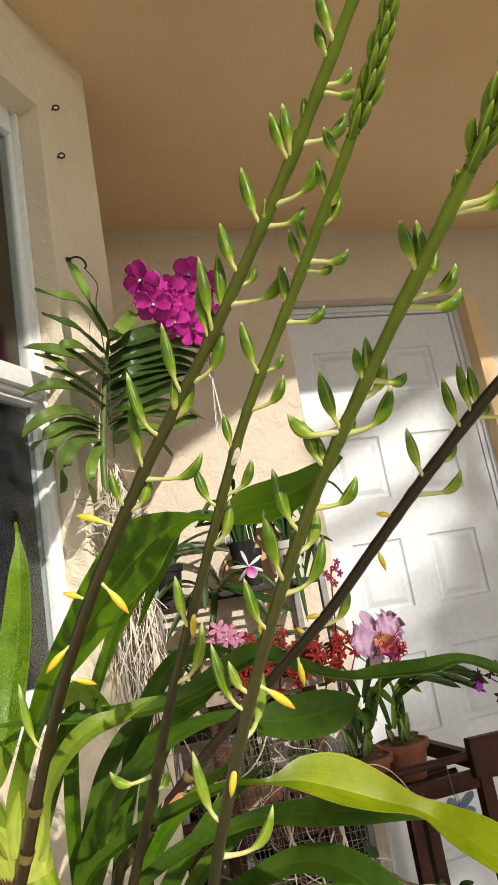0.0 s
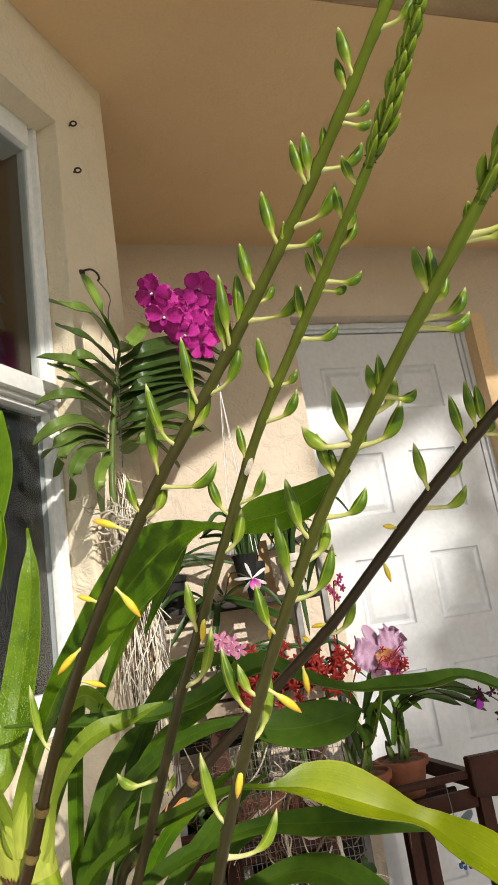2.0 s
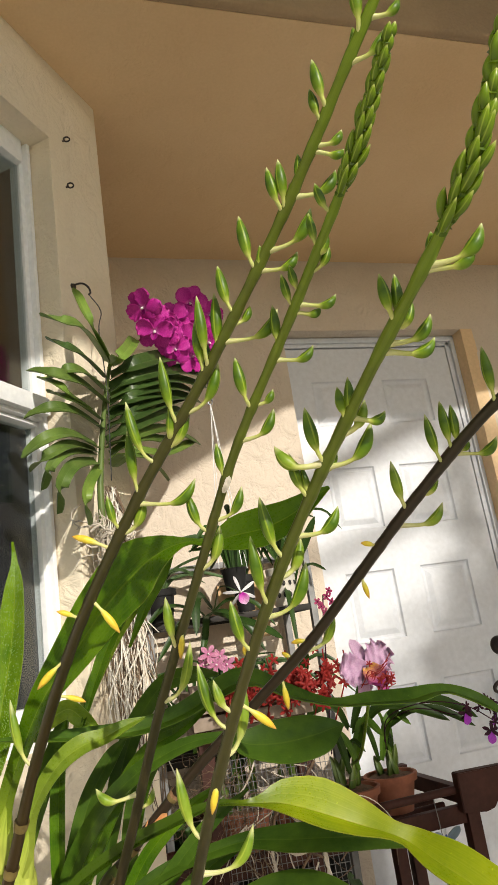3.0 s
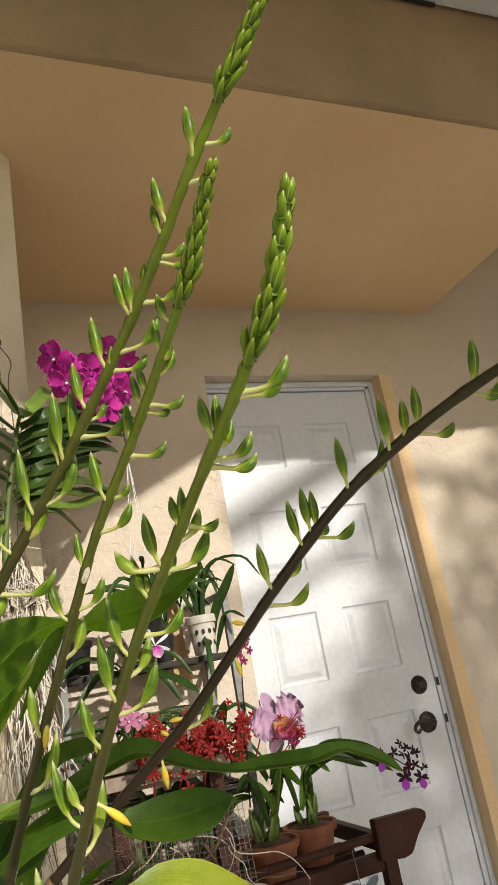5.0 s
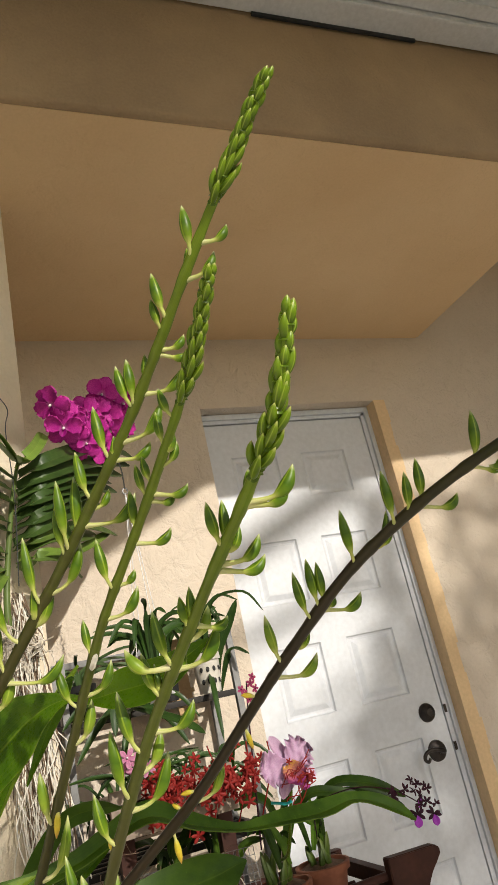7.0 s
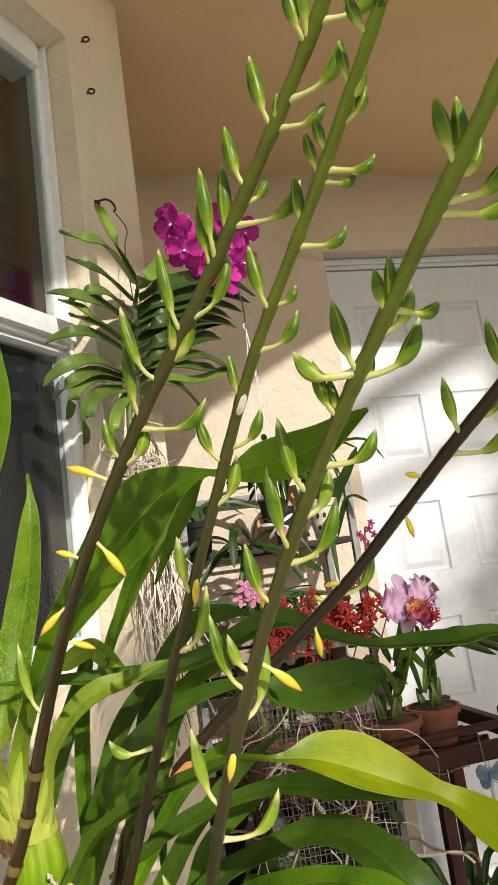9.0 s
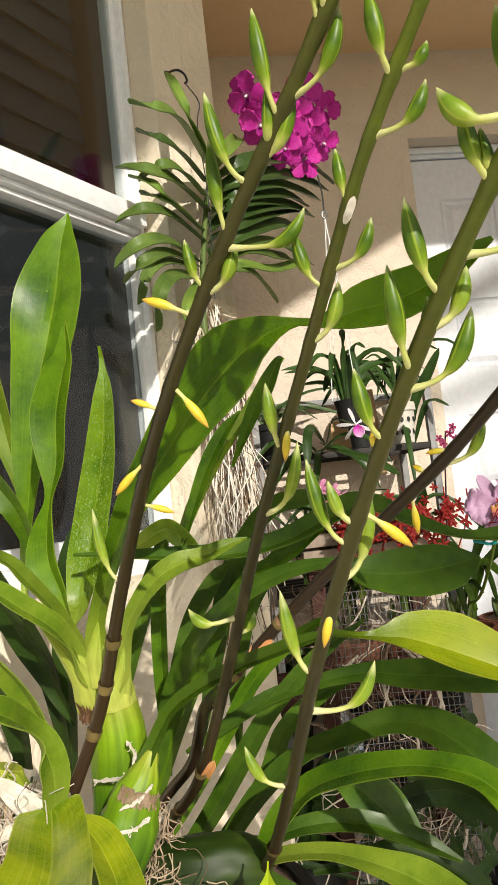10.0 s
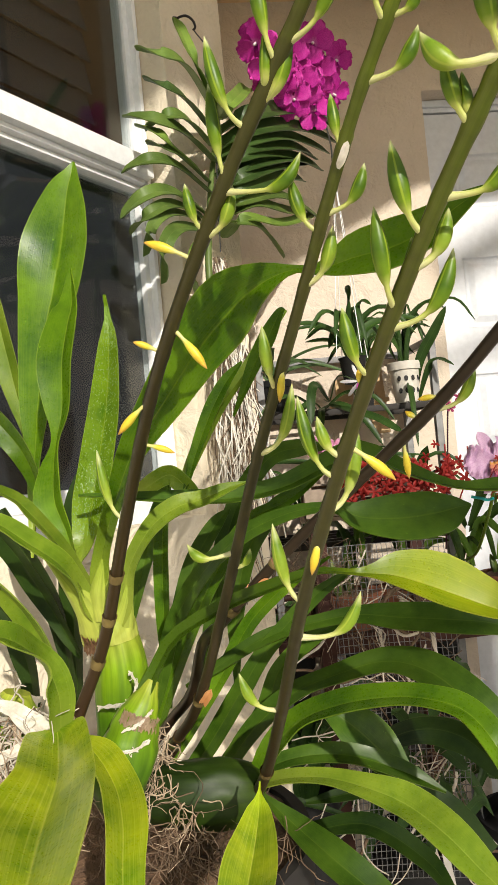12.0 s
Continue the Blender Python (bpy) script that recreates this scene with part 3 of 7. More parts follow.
SCAR = mottled("brown_dry_sheath", (0.16, 0.07, 0.03), (0.38, 0.22, 0.12), 120, 0.9, relief=0.6, fine=500)
FIBRE = mottled("dry_root_fibre", (0.07, 0.042, 0.024), (0.22, 0.15, 0.095), 60, 0.9, relief=0.5, fine=300)
WHITEROOT = mottled("silver_root", (0.42, 0.36, 0.28), (0.66, 0.60, 0.52), 50, 0.85, relief=0.3, fine=300)
STRAWROOT = mottled("straw_root_fibre", (0.20, 0.13, 0.08), (0.52, 0.41, 0.29), 80, 0.9, relief=0.4, fine=300)
MOSS = mottled("brown_potting_bark", (0.05, 0.03, 0.018), (0.16, 0.09, 0.05), 45, 0.95, relief=0.9, fine=140, dist=0.004)
PLANTER = mottled("black_planter_plastic", (0.012, 0.011, 0.010), (0.024, 0.020, 0.018), 8, 0.8)


def tube_uv(bm, pts, radius, sides=8, flat=1.0, squash=None, ribs=0.0):
    """A tube with v along its length; rings may be flattened."""
    uv = bm.loops.layers.uv.verify()
    rf = radius if callable(radius) else (lambda f: radius)
    n = len(pts)
    side = (pts[1] - pts[0]).normalized().orthogonal().normalized()
    if squash is not None:
        side = Vector(squash)
    rings = []
    for i, p in enumerate(pts):
        t = (pts[min(i + 1, n - 1)] - pts[max(i - 1, 0)]).normalized()
        side = (side - t * side.dot(t)).normalized()
        up = t.cross(side)
        r = rf(i / (n - 1))
        rings.append([bm.verts.new(p + (side * math.cos(a) + up * (flat * math.sin(a))) * r * (1 + ribs * math.cos(9 * a + 1.5 * math.sin(i * 0.5)))) for a in (2 * math.pi * k / sides for k in range(sides))])
    for i, (a, b) in enumerate(zip(rings, rings[1:])):
        for k in range(sides):
            f = bm.faces.new((a[k], a[(k + 1) % sides], b[(k + 1) % sides], b[k]))
            for lp, (du, dv) in zip(f.loops, ((k, i), (k + 1, i), (k + 1, i + 1), (k, i + 1))):
                lp[uv].uv = (du / sides, dv / (n - 1))
    for ring, v in ((rings[0][::-1], 0.0), (rings[-1], 1.0)):
        f = bm.faces.new(ring)
        for lp in f.loops:
            lp[uv].uv = (0.5, v)
    return bm


def world_pose(ob):
    m = ob.matrix_basis.copy()
    return world_pose(ob.parent) @ ob.matrix_parent_inverse @ m if ob.parent else m


def child(ob, parent):
    """Hang ob, built in world coordinates, under a parent that stands elsewhere."""
    ob.parent = parent
    ob.matrix_parent_inverse = world_pose(parent).inverted()
    return ob


planter = tagged(part("tall_planter", lathe(bmesh.new(), [(0, 0.0), (0.095, 0.0), (0.118, 0.78), (0.128, 0.78), (0.128, 0.815), (0.118, 0.815), (0.114, 0.80), (0, 0.80)], 40), PLANTER), "tall black plastic planter holding the large orchid", "planter")
planter.location = (-0.11, 1.03, 0)
orchid = thing("large_orchid", "large green orchid with arching leaves and four tall budding spikes", "orchid", at=(-0.11, 1.03, 0.80))


def leaf(kind, *line, face=(-0.35, -0.9, 0.0), **more):
    """One leaf along (x, y, z, width) stations from its base to its tip."""
    opts = dict(fold=0.35, wave=0.06, steps=44, across=10)
    opts.update(more)
    line = tuple((x + 0.0015, y, z + 0.0065, w) for x, y, z, w in line)
    a, b = Vector(line[0]), Vector(line[1])
    foot = a + (a - b) * 0.55                             # the foot narrows into its sheath
    foot[3] = 0.35 * a[3]
    line = (tuple(foot),) + line
    return child(part("leaf", blade(line, 0, face=face, **opts), LEAF[kind]), orchid)


leaf("w", (-0.202, 1.070, 1.073, 0.0067), (-0.200, 1.080, 1.116, 0.0098), (-0.195, 1.080, 1.151, 0.0177), (-0.190, 1.080, 1.186, 0.0316), (-0.177, 1.080, 1.256, 0.0479), (-0.168, 1.080, 1.288, 0.0591), (-0.162, 1.080, 1.312, 0.0643), (-0.156, 1.080, 1.336, 0.0655), (-0.151, 1.078, 1.359, 0.0554), (-0.146, 1.076, 1.382, 0.0352), (-0.141, 1.075, 1.397, 0.0151), (-0.138, 1.075, 1.408, 0.0015), fold=0.4, face=(-0.3, -0.85, 0.0))
leaf("w", (-0.156, 1.000, 1.050, 0.0034), (-0.161, 1.000, 1.074, 0.0163), (-0.169, 1.005, 1.098, 0.0294), (-0.168, 1.005, 1.123, 0.0208), (-0.163, 1.000, 1.147, 0.0069), (-0.156, 1.000, 1.174, 0.0247), (-0.153, 1.000, 1.211, 0.0357), (-0.145, 0.995, 1.241, 0.0286), (-0.140, 0.990, 1.255, 0.0172), (-0.138, 0.985, 1.282, 0.0017), fold=0.6, face=(-0.5, -0.85,0.0))
dewy = leaf("v", (-0.151, 0.990, 1.051, 0.0034), (-0.146, 0.990, 1.066, 0.0177), (-0.139, 1.000, 1.095, 0.0310), (-0.133, 1.010, 1.125, 0.0300), (-0.124, 1.030, 1.174, 0.0280), (-0.119, 1.050, 1.228, 0.0196), (-0.118, 1.055, 1.257, 0.0058), (-0.119, 1.050, 1.276, 0.0024), fold=0.35)
leaf("l", (-0.1445, 0.968, 1.028, 0.0105), (-0.1485, 0.960, 1.042, 0.0110), (-0.158, 0.940, 1.069, 0.0114), (-0.168, 0.920, 1.090, 0.0109), (-0.178, 0.910, 1.105, 0.0093), (-0.190, 0.890, 1.115, 0.0082), (-0.198, 0.860, 1.124, 0.0057), fold=0.6, face=(0.2, -0.8, 0.6))
leaf("l", (-0.1440, 0.970, 1.015, 0.0130), (-0.1500, 0.958, 1.034, 0.0135), (-0.157, 0.930, 1.057, 0.0156), (-0.173, 0.910, 1.076, 0.0149), (-0.184, 0.900, 1.088, 0.0125), (-0.192, 0.890, 1.095, 0.0102), (-0.199, 0.860, 1.101, 0.0063), fold=0.7, face=(0.2, -0.8, 0.6))
leaf("l", (-0.166, 0.930, 0.938, 0.0115), (-0.162, 0.915, 0.969, 0.0187), (-0.166, 0.900, 0.995, 0.0210), (-0.174, 0.870, 1.018, 0.0196), (-0.185, 0.850, 1.030, 0.0167), (-0.194, 0.830, 1.036, 0.0091), fold=0.5, face=(0.2, -0.7, 0.7))
leaf("l", (-0.166, 0.960, 0.959, 0.0082), (-0.172, 0.940, 0.997, 0.0141), (-0.181, 0.920, 1.028, 0.0158), (-0.191, 0.900, 1.051, 0.0144), (-0.199, 0.880, 1.067, 0.0090), fold=0.5)
leaf("a", (-0.181, 1.040, 1.073, 0.0064), (-0.188, 1.040, 1.111, 0.0119), (-0.196, 1.030, 1.141, 0.0181), (-0.210, 1.030, 1.163, 0.0217), (-0.226, 1.030, 1.183, 0.0180), fold=0.5)
leaf("l", (-0.201, 1.100, 1.111, 0.0061), (-0.203, 1.100, 1.157, 0.0112), (-0.211, 1.100, 1.194, 0.0173), (-0.218, 1.100, 1.236, 0.0245), (-0.223, 1.100, 1.272, 0.0194), (-0.224, 1.100, 1.307, 0.0021), fold=0.5)
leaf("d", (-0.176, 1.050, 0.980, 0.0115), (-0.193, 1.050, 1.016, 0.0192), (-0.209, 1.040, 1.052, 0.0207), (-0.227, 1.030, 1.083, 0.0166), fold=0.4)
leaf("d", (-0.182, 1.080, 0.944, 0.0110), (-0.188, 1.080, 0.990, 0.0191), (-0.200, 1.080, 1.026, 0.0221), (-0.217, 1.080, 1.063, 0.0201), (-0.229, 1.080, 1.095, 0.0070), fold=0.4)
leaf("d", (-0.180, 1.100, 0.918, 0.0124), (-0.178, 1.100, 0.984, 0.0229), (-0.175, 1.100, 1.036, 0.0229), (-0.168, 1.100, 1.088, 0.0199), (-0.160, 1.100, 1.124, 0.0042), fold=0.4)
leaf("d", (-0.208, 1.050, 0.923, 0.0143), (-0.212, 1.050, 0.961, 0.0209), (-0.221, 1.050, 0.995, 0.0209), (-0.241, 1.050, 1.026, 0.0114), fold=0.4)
leaf("w", (-0.1338, 0.962, 1.0406, 0.0140), (-0.1280, 0.952, 1.0630, 0.0125), (-0.114, 0.930, 1.098, 0.0134), (-0.097, 0.905, 1.131, 0.0196), (-0.074, 0.885, 1.159, 0.0305), (-0.050, 0.865, 1.188, 0.0399), (-0.026, 0.845, 1.210, 0.0438), (-0.009, 0.830, 1.220, 0.0236), (0.007, 0.818, 1.223, 0.0057), (0.020, 0.806, 1.219, 0.0075), (0.036, 0.790, 1.220, 0.0246), (0.053, 0.780, 1.221, 0.0281), (0.069, 0.770, 1.226, 0.0218), (0.081, 0.760, 1.233, 0.0135), (0.094, 0.752, 1.240, 0.0022), fold=0.4, face=(-0.15, -0.9, 0.2))
leaf("l", (-0.1190, 0.970, 1.0160, 0.0140), (-0.1120, 0.965, 1.044, 0.0113), (-0.099, 0.960, 1.066, 0.0132), (-0.085, 0.957, 1.080, 0.0160), (-0.069, 0.955, 1.088, 0.0168), (-0.053, 0.955, 1.091, 0.0145), (-0.035, 0.955, 1.097, 0.0097), (-0.018, 0.955, 1.101, 0.0016), fold=0.35, face=(0.1, -0.8, 0.6))
leaf("m", (-0.100, 1.030, 0.933, 0.0113), (-0.084, 1.020, 0.985, 0.0149), (-0.058, 1.000, 1.027, 0.0172), (-0.026, 0.970, 1.058, 0.0164), (0.012, 0.955, 1.074, 0.0127), (0.045, 0.945, 1.076, 0.0092), (0.064, 0.940, 1.067, 0.0267), (0.094, 0.940, 1.063, 0.0421), (0.124, 0.942, 1.064, 0.0385), (0.141, 0.945, 1.066, 0.0215), (0.154, 0.948, 1.067, 0.0017), fold=0.12, face=(0, -0.8, 0.6))
leaf("m", (-0.120, 0.970, 1.099, 0.0077), (-0.077, 0.990, 1.092, 0.0150), (-0.026, 1.000, 1.087, 0.0187), (0.019, 1.010, 1.092, 0.0205), (0.056, 1.015, 1.105, 0.0243), (0.091, 1.020, 1.112, 0.0306), (0.131, 1.030, 1.094, 0.0243), (0.184, 1.045, 1.075, 0.0120), (0.236, 1.060, 1.068, 0.0223), (0.291, 1.080, 1.061, 0.0272), (0.336, 1.090, 1.063, 0.0180), (0.368, 1.090, 1.052, 0.0200), (0.389, 1.080, 1.038, 0.0147), (0.400, 1.070, 1.027, 0.0026), fold=0.45, face=(0, -0.6, 0.8))
leaf("y", (-0.106, 0.936, 0.959, 0.0112), (-0.096, 0.938, 0.975, 0.0096), (-0.080, 0.931, 0.997, 0.0106), (-0.045, 0.908, 1.018, 0.0110), (-0.011, 0.879, 1.034, 0.0103), (0.013, 0.861, 1.043, 0.0060), (0.029, 0.842, 1.044, 0.0042), (0.042, 0.842, 1.042, 0.0101), (0.057, 0.842, 1.039, 0.0264), (0.081, 0.842, 1.029, 0.0369), (0.109, 0.837, 1.016, 0.0283), (0.128, 0.827, 1.008, 0.0153), (0.140, 0.822, 1.000, 0.0203), (0.148, 0.807, 0.991, 0.0296), (0.159, 0.792, 0.981, 0.0312), (0.173, 0.772, 0.966, 0.0255), (0.183, 0.757, 0.954, 0.0030), fold=0.6, face=(0, -0.72, 0.7), wave=0.06)
leaf("m", (-0.053, 1.070, 0.930, 0.0101), (-0.006, 1.060, 0.955, 0.0141), (0.039, 1.050, 0.966, 0.0140), (0.078, 1.040, 0.971, 0.0169), (0.112, 1.020, 0.969, 0.0271), (0.144, 1.000, 0.968, 0.0292), (0.179, 0.990, 0.963, 0.0233), (0.211, 0.980, 0.951, 0.0023), fold=0.2, face=(0, -0.75, 0.65))
leaf("m", (-0.056, 1.100, 0.818, 0.0137), (-0.021, 1.090, 0.863, 0.0199), (0.018, 1.080, 0.895, 0.0208), (0.057, 1.060, 0.914, 0.0203), (0.102, 1.050, 0.924, 0.0253), (0.136, 1.030, 0.916, 0.0374), (0.161, 1.000, 0.892, 0.0433), (0.182, 0.980, 0.862, 0.0301), (0.192, 0.960, 0.838, 0.0035), fold=0.25, face=(0, -0.65, 0.75))
leaf("a", (-0.033, 1.000, 0.835, 0.0135), (-0.020, 0.980, 0.882, 0.0175), (0.004, 0.960, 0.914, 0.0212), (0.031, 0.930, 0.934, 0.0226), (0.060, 0.900, 0.946, 0.0191), (0.082, 0.875, 0.950, 0.0175), (0.099, 0.860, 0.945, 0.0198), (0.109, 0.845, 0.930, 0.0199), (0.116, 0.840, 0.908, 0.0102), (0.117, 0.835, 0.894, 0.0017), fold=0.4, face=(0, -0.65, 0.75))
leaf("l", (-0.039, 0.990, 0.856, 0.0097), (-0.011, 0.960, 0.874, 0.0118), (0.017, 0.930, 0.884, 0.0136), (0.042, 0.900, 0.886, 0.0189), (0.061, 0.880, 0.882, 0.0248), (0.075, 0.850, 0.876, 0.0260), (0.088, 0.830, 0.863, 0.0196), (0.100, 0.810, 0.853, 0.0031), fold=0.4, face=(0, -0.65, 0.75))
leaf("m", (0.057, 1.100, 0.869, 0.0216), (0.080, 1.090, 0.850, 0.0426), (0.102, 1.080, 0.827, 0.0390), (0.123, 1.070, 0.811, 0.0042), fold=0.2, face=(0, -0.8, 0.5))
leaf("f", (-0.034, 0.900, 0.894, 0.0030), (-0.037, 0.885, 0.887, 0.0158), (-0.044, 0.850, 0.885, 0.0264), (-0.052, 0.810, 0.887, 0.0309), (-0.060, 0.770, 0.890, 0.0238), fold=0.6, face=(0, -0.6, 0.8))
leaf("m", (-0.022, 0.970, 0.854, 0.0060), (-0.003, 0.950, 0.840, 0.0190), (0.018, 0.920, 0.829, 0.0250), (0.042, 0.900, 0.812, 0.0226), (0.060, 0.880, 0.799, 0.0072), fold=0.35, face=(0.1, -0.7, 0.7))
leaf("m", (-0.037, 1.080, 0.821, 0.0123), (0.010, 1.070, 0.840, 0.0173), (0.060, 1.060, 0.841, 0.0203), (0.108, 1.050, 0.824, 0.0191), (0.143, 1.040, 0.805, 0.0030), fold=0.4, face=(0, -0.6, 0.8))
leaf("f", (-0.167, 0.925, 0.943, 0.0145), (-0.164, 0.910, 0.942, 0.0365), (-0.157, 0.870, 0.944, 0.0415), (-0.151, 0.830, 0.948, 0.0432), (-0.149, 0.790, 0.950, 0.0502), (-0.146, 0.755, 0.954, 0.0517), (-0.143, 0.720, 0.956, 0.0443), (-0.141, 0.690, 0.955, 0.0355), (-0.139, 0.665, 0.954, 0.0189), fold=0.6, face=(0.05, -0.62, 0.78), wave=0.05)
leaf("f", (-0.155, 0.930, 0.936, 0.0051), (-0.138, 0.900, 0.933, 0.0220), (-0.123, 0.860, 0.928, 0.0251), (-0.116, 0.820, 0.926, 0.0243), (-0.114, 0.790, 0.921, 0.0207), (-0.113, 0.765, 0.912, 0.0176), (-0.114, 0.740, 0.905, 0.0087), fold=0.6, face=(0.35, -0.6, 0.7))
leaf("l", (-0.067, 1.100, 1.094, 0.0075), (-0.048, 1.110, 1.130, 0.0136), (-0.022, 1.120, 1.172, 0.0139), (0.006, 1.130, 1.205, 0.0114), (0.033, 1.140, 1.240, 0.0110), (0.059, 1.142, 1.270, 0.0029), fold=0.6)
leaf("a", (-0.060, 1.080, 1.104, 0.0057), (-0.048, 1.080, 1.134, 0.0115), (-0.031, 1.080, 1.169, 0.0141), (-0.015, 1.080, 1.194, 0.0116), (0.001, 1.080, 1.211, 0.0021), fold=0.6)
leaf("a", (-0.003, 1.080, 1.177, 0.0063), (0.012, 1.070, 1.207, 0.0141), (0.026, 1.060, 1.230, 0.0160), (0.036, 1.050, 1.248, 0.0086), (0.041, 1.050, 1.252, 0.0015), fold=0.4)
leaf("l", (-0.098, 1.080, 1.102, 0.0160), (-0.077, 1.080, 1.111, 0.0186), (-0.063, 1.080, 1.100, 0.0171), (-0.048, 1.080, 1.087, 0.0042), fold=0.3)
leaf("a", (-0.094, 1.080, 0.928, 0.0087), (-0.093, 1.080, 0.984, 0.0138), (-0.090, 1.080, 1.034, 0.0144), (-0.085, 1.080, 1.075, 0.0119), (-0.078, 1.080, 1.105, 0.0026), fold=0.6)
leaf("m", (-0.104, 1.100, 0.902, 0.0105), (-0.080, 1.100, 0.973, 0.0175), (-0.061, 1.100, 1.024, 0.0181), (-0.038, 1.100, 1.058, 0.0150), (-0.022, 1.100, 1.073, 0.0027), fold=0.4)
leaf("a", (-0.113, 1.050, 0.876, 0.0092), (-0.088, 1.050, 0.936, 0.0146), (-0.061, 1.050, 0.991, 0.0162), (-0.035, 1.050, 1.032, 0.0153), (-0.008, 1.040, 1.065, 0.0132), (0.027, 1.030, 1.081, 0.0097), (0.067, 1.020, 1.109, 0.0024), fold=0.5)
leaf("m", (-0.129, 1.100, 0.968, 0.0105), (-0.112, 1.100, 1.019, 0.0163), (-0.099, 1.100, 1.054, 0.0180), (-0.084, 1.100, 1.090, 0.0149), (-0.077, 1.100, 1.116, 0.0032), fold=0.4)
leaf("m", (-0.105, 1.100, 0.804, 0.0120), (-0.064, 1.090, 0.854, 0.0177), (-0.030, 1.070, 0.907, 0.0183), (-0.002, 1.060, 0.947, 0.0156), (0.042, 1.050, 0.989, 0.0135), (0.083, 1.040, 1.015, 0.0025), fold=0.4)
leaf("a", (-0.078, 1.080, 0.875, 0.0097), (-0.042, 1.080, 0.926, 0.0139), (-0.012, 1.080, 0.969, 0.0145), (0.025, 1.060, 1.004, 0.0117), (0.061, 1.050, 1.024, 0.0020), fold=0.6)
leaf("m", (-0.061, 1.120, 0.923, 0.0087), (-0.041, 1.120, 0.991, 0.0170), (-0.028, 1.120, 1.039, 0.0204), (-0.008, 1.120, 1.082, 0.0205), (0.021, 1.100, 1.118, 0.0185), (0.051, 1.080, 1.125, 0.0164), (0.073, 1.060, 1.122, 0.0026), fold=0.35)
leaf("m", (-0.027, 1.140, 0.913, 0.0090), (-0.022, 1.140, 0.969, 0.0193), (-0.005, 1.140, 1.024, 0.0211), (0.025, 1.120, 1.067, 0.0190), (0.063, 1.100, 1.092, 0.0044), fold=0.3)
leaf("m", (-0.049, 1.120, 0.824, 0.0125), (-0.006, 1.120, 0.867, 0.0198), (0.013, 1.110, 0.911, 0.0169), (0.048, 1.100, 0.941, 0.0151), (0.089, 1.080, 0.962, 0.0026), fold=0.4)
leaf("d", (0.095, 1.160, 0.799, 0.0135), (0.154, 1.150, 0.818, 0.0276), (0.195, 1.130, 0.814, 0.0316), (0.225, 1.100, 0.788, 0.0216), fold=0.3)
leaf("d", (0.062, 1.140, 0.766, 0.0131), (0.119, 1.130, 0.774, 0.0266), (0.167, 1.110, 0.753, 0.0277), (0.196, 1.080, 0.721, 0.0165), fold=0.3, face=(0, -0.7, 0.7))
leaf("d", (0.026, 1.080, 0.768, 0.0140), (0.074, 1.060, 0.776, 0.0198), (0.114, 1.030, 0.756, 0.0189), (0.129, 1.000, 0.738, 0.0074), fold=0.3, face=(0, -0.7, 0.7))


def dew_drops(on, count, big, seed, top=0.97, low=0.12):
    """Clear flattened drops lying on the lit face of a leaf."""
    rnd = random.Random(seed)
    faces = [f for f in on.data.polygons if f.normal.y < -0.3]
    ends = [f.center.z for f in faces]
    floor_z, span = min(ends), max(ends) - min(ends)
    faces = [f for f in faces if low < (f.center.z - floor_z) / span < top]
    bm = bmesh.new()
    for _ in range(count):
        f = rnd.choice(faces)
        q = [on.data.vertices[i].co for i in f.vertices]
        p = q[0].lerp(q[1], rnd.random()).lerp(q[3].lerp(q[2], rnd.random()), rnd.random())
        r = big * rnd.uniform(0.35, 1.0)
        turn = f.normal.to_track_quat("Z", "Y").to_matrix().to_4x4()
        flat = Matrix.Diagonal((r, r * rnd.uniform(1.0, 1.9), r * 0.55, 1))
        bmesh.ops.create_icosphere(bm, subdivisions=1, radius=1.0, matrix=Matrix.Translation(p + f.normal * 0.0002) @ turn @ flat)
    ob = part("dew", bm, DEW, on, "clear beads of dew")
    ob["kind"] = "stuff"
    return ob


dew_drops(dewy, 1500, 0.00062, 3)

# flower spikes, and each bud: how far up the spike, its tip in millimetres from its node, its kind
S1_BUDS = [(0.891, -3, -6, 22, "g"), (0.901, 14, -8, 7, "g"), (0.881, 2, -5, 12, "s"), (0.876, 14, -9, 9, "g"), (0.850, -6, -5, 22, "g"), (0.842, -5, -3, 15, "g"), (0.828, 13, -7, 5, "g"), (0.825, 15, -6, -1, "g"), (0.785, -8, -3, 20, "g"), (0.785, -3, -6, 22, "g"), (0.785, 4, -6, 14, "s"), (0.800, 2, -6, 15, "g"), (0.795, 21, -12, 9, "g"), (0.757, 20, -13, 14, "g"), (0.743, 19, -10, 5, "g"), (0.744, -7, -6, 28, "g"), (0.744, 1, -4, 10, "s"), (0.711, -7, -6, 26, "g"), (0.702, 11, -7, 9, "g"), (0.688, 27, -14, 10, "g")]
S1_BUDS += [(0.667, -5, -10, 35, "g"), (0.675, 2, -12, 32, "g"), (0.660, 2, -8, 20, "g"), (0.661, -4, -8, 27, "g"), (0.627, 18, -15, 23, "g"), (0.618, -8, -9, 36, "g"), (0.601, 1, -7, 20, "s"), (0.594, 13, -13, 23, "s"), (0.582, -15, -5, 35, "g"), (0.551, -5, -10, 36, "g"), (0.542, 33, -16, 8, "g"), (0.516, -8, -3, 20, "g"), (0.511, 14, -12, 18, "w"), (0.494, -23, 3, 11, "y"), (0.440, 16, 0, -23, "y"), (0.416, -15, 2, 7, "y"), (0.370, -20, 8, -17, "y"), (0.320, 20, -3, -7, "y"), (0.226, -15, -4, 47, "w")]
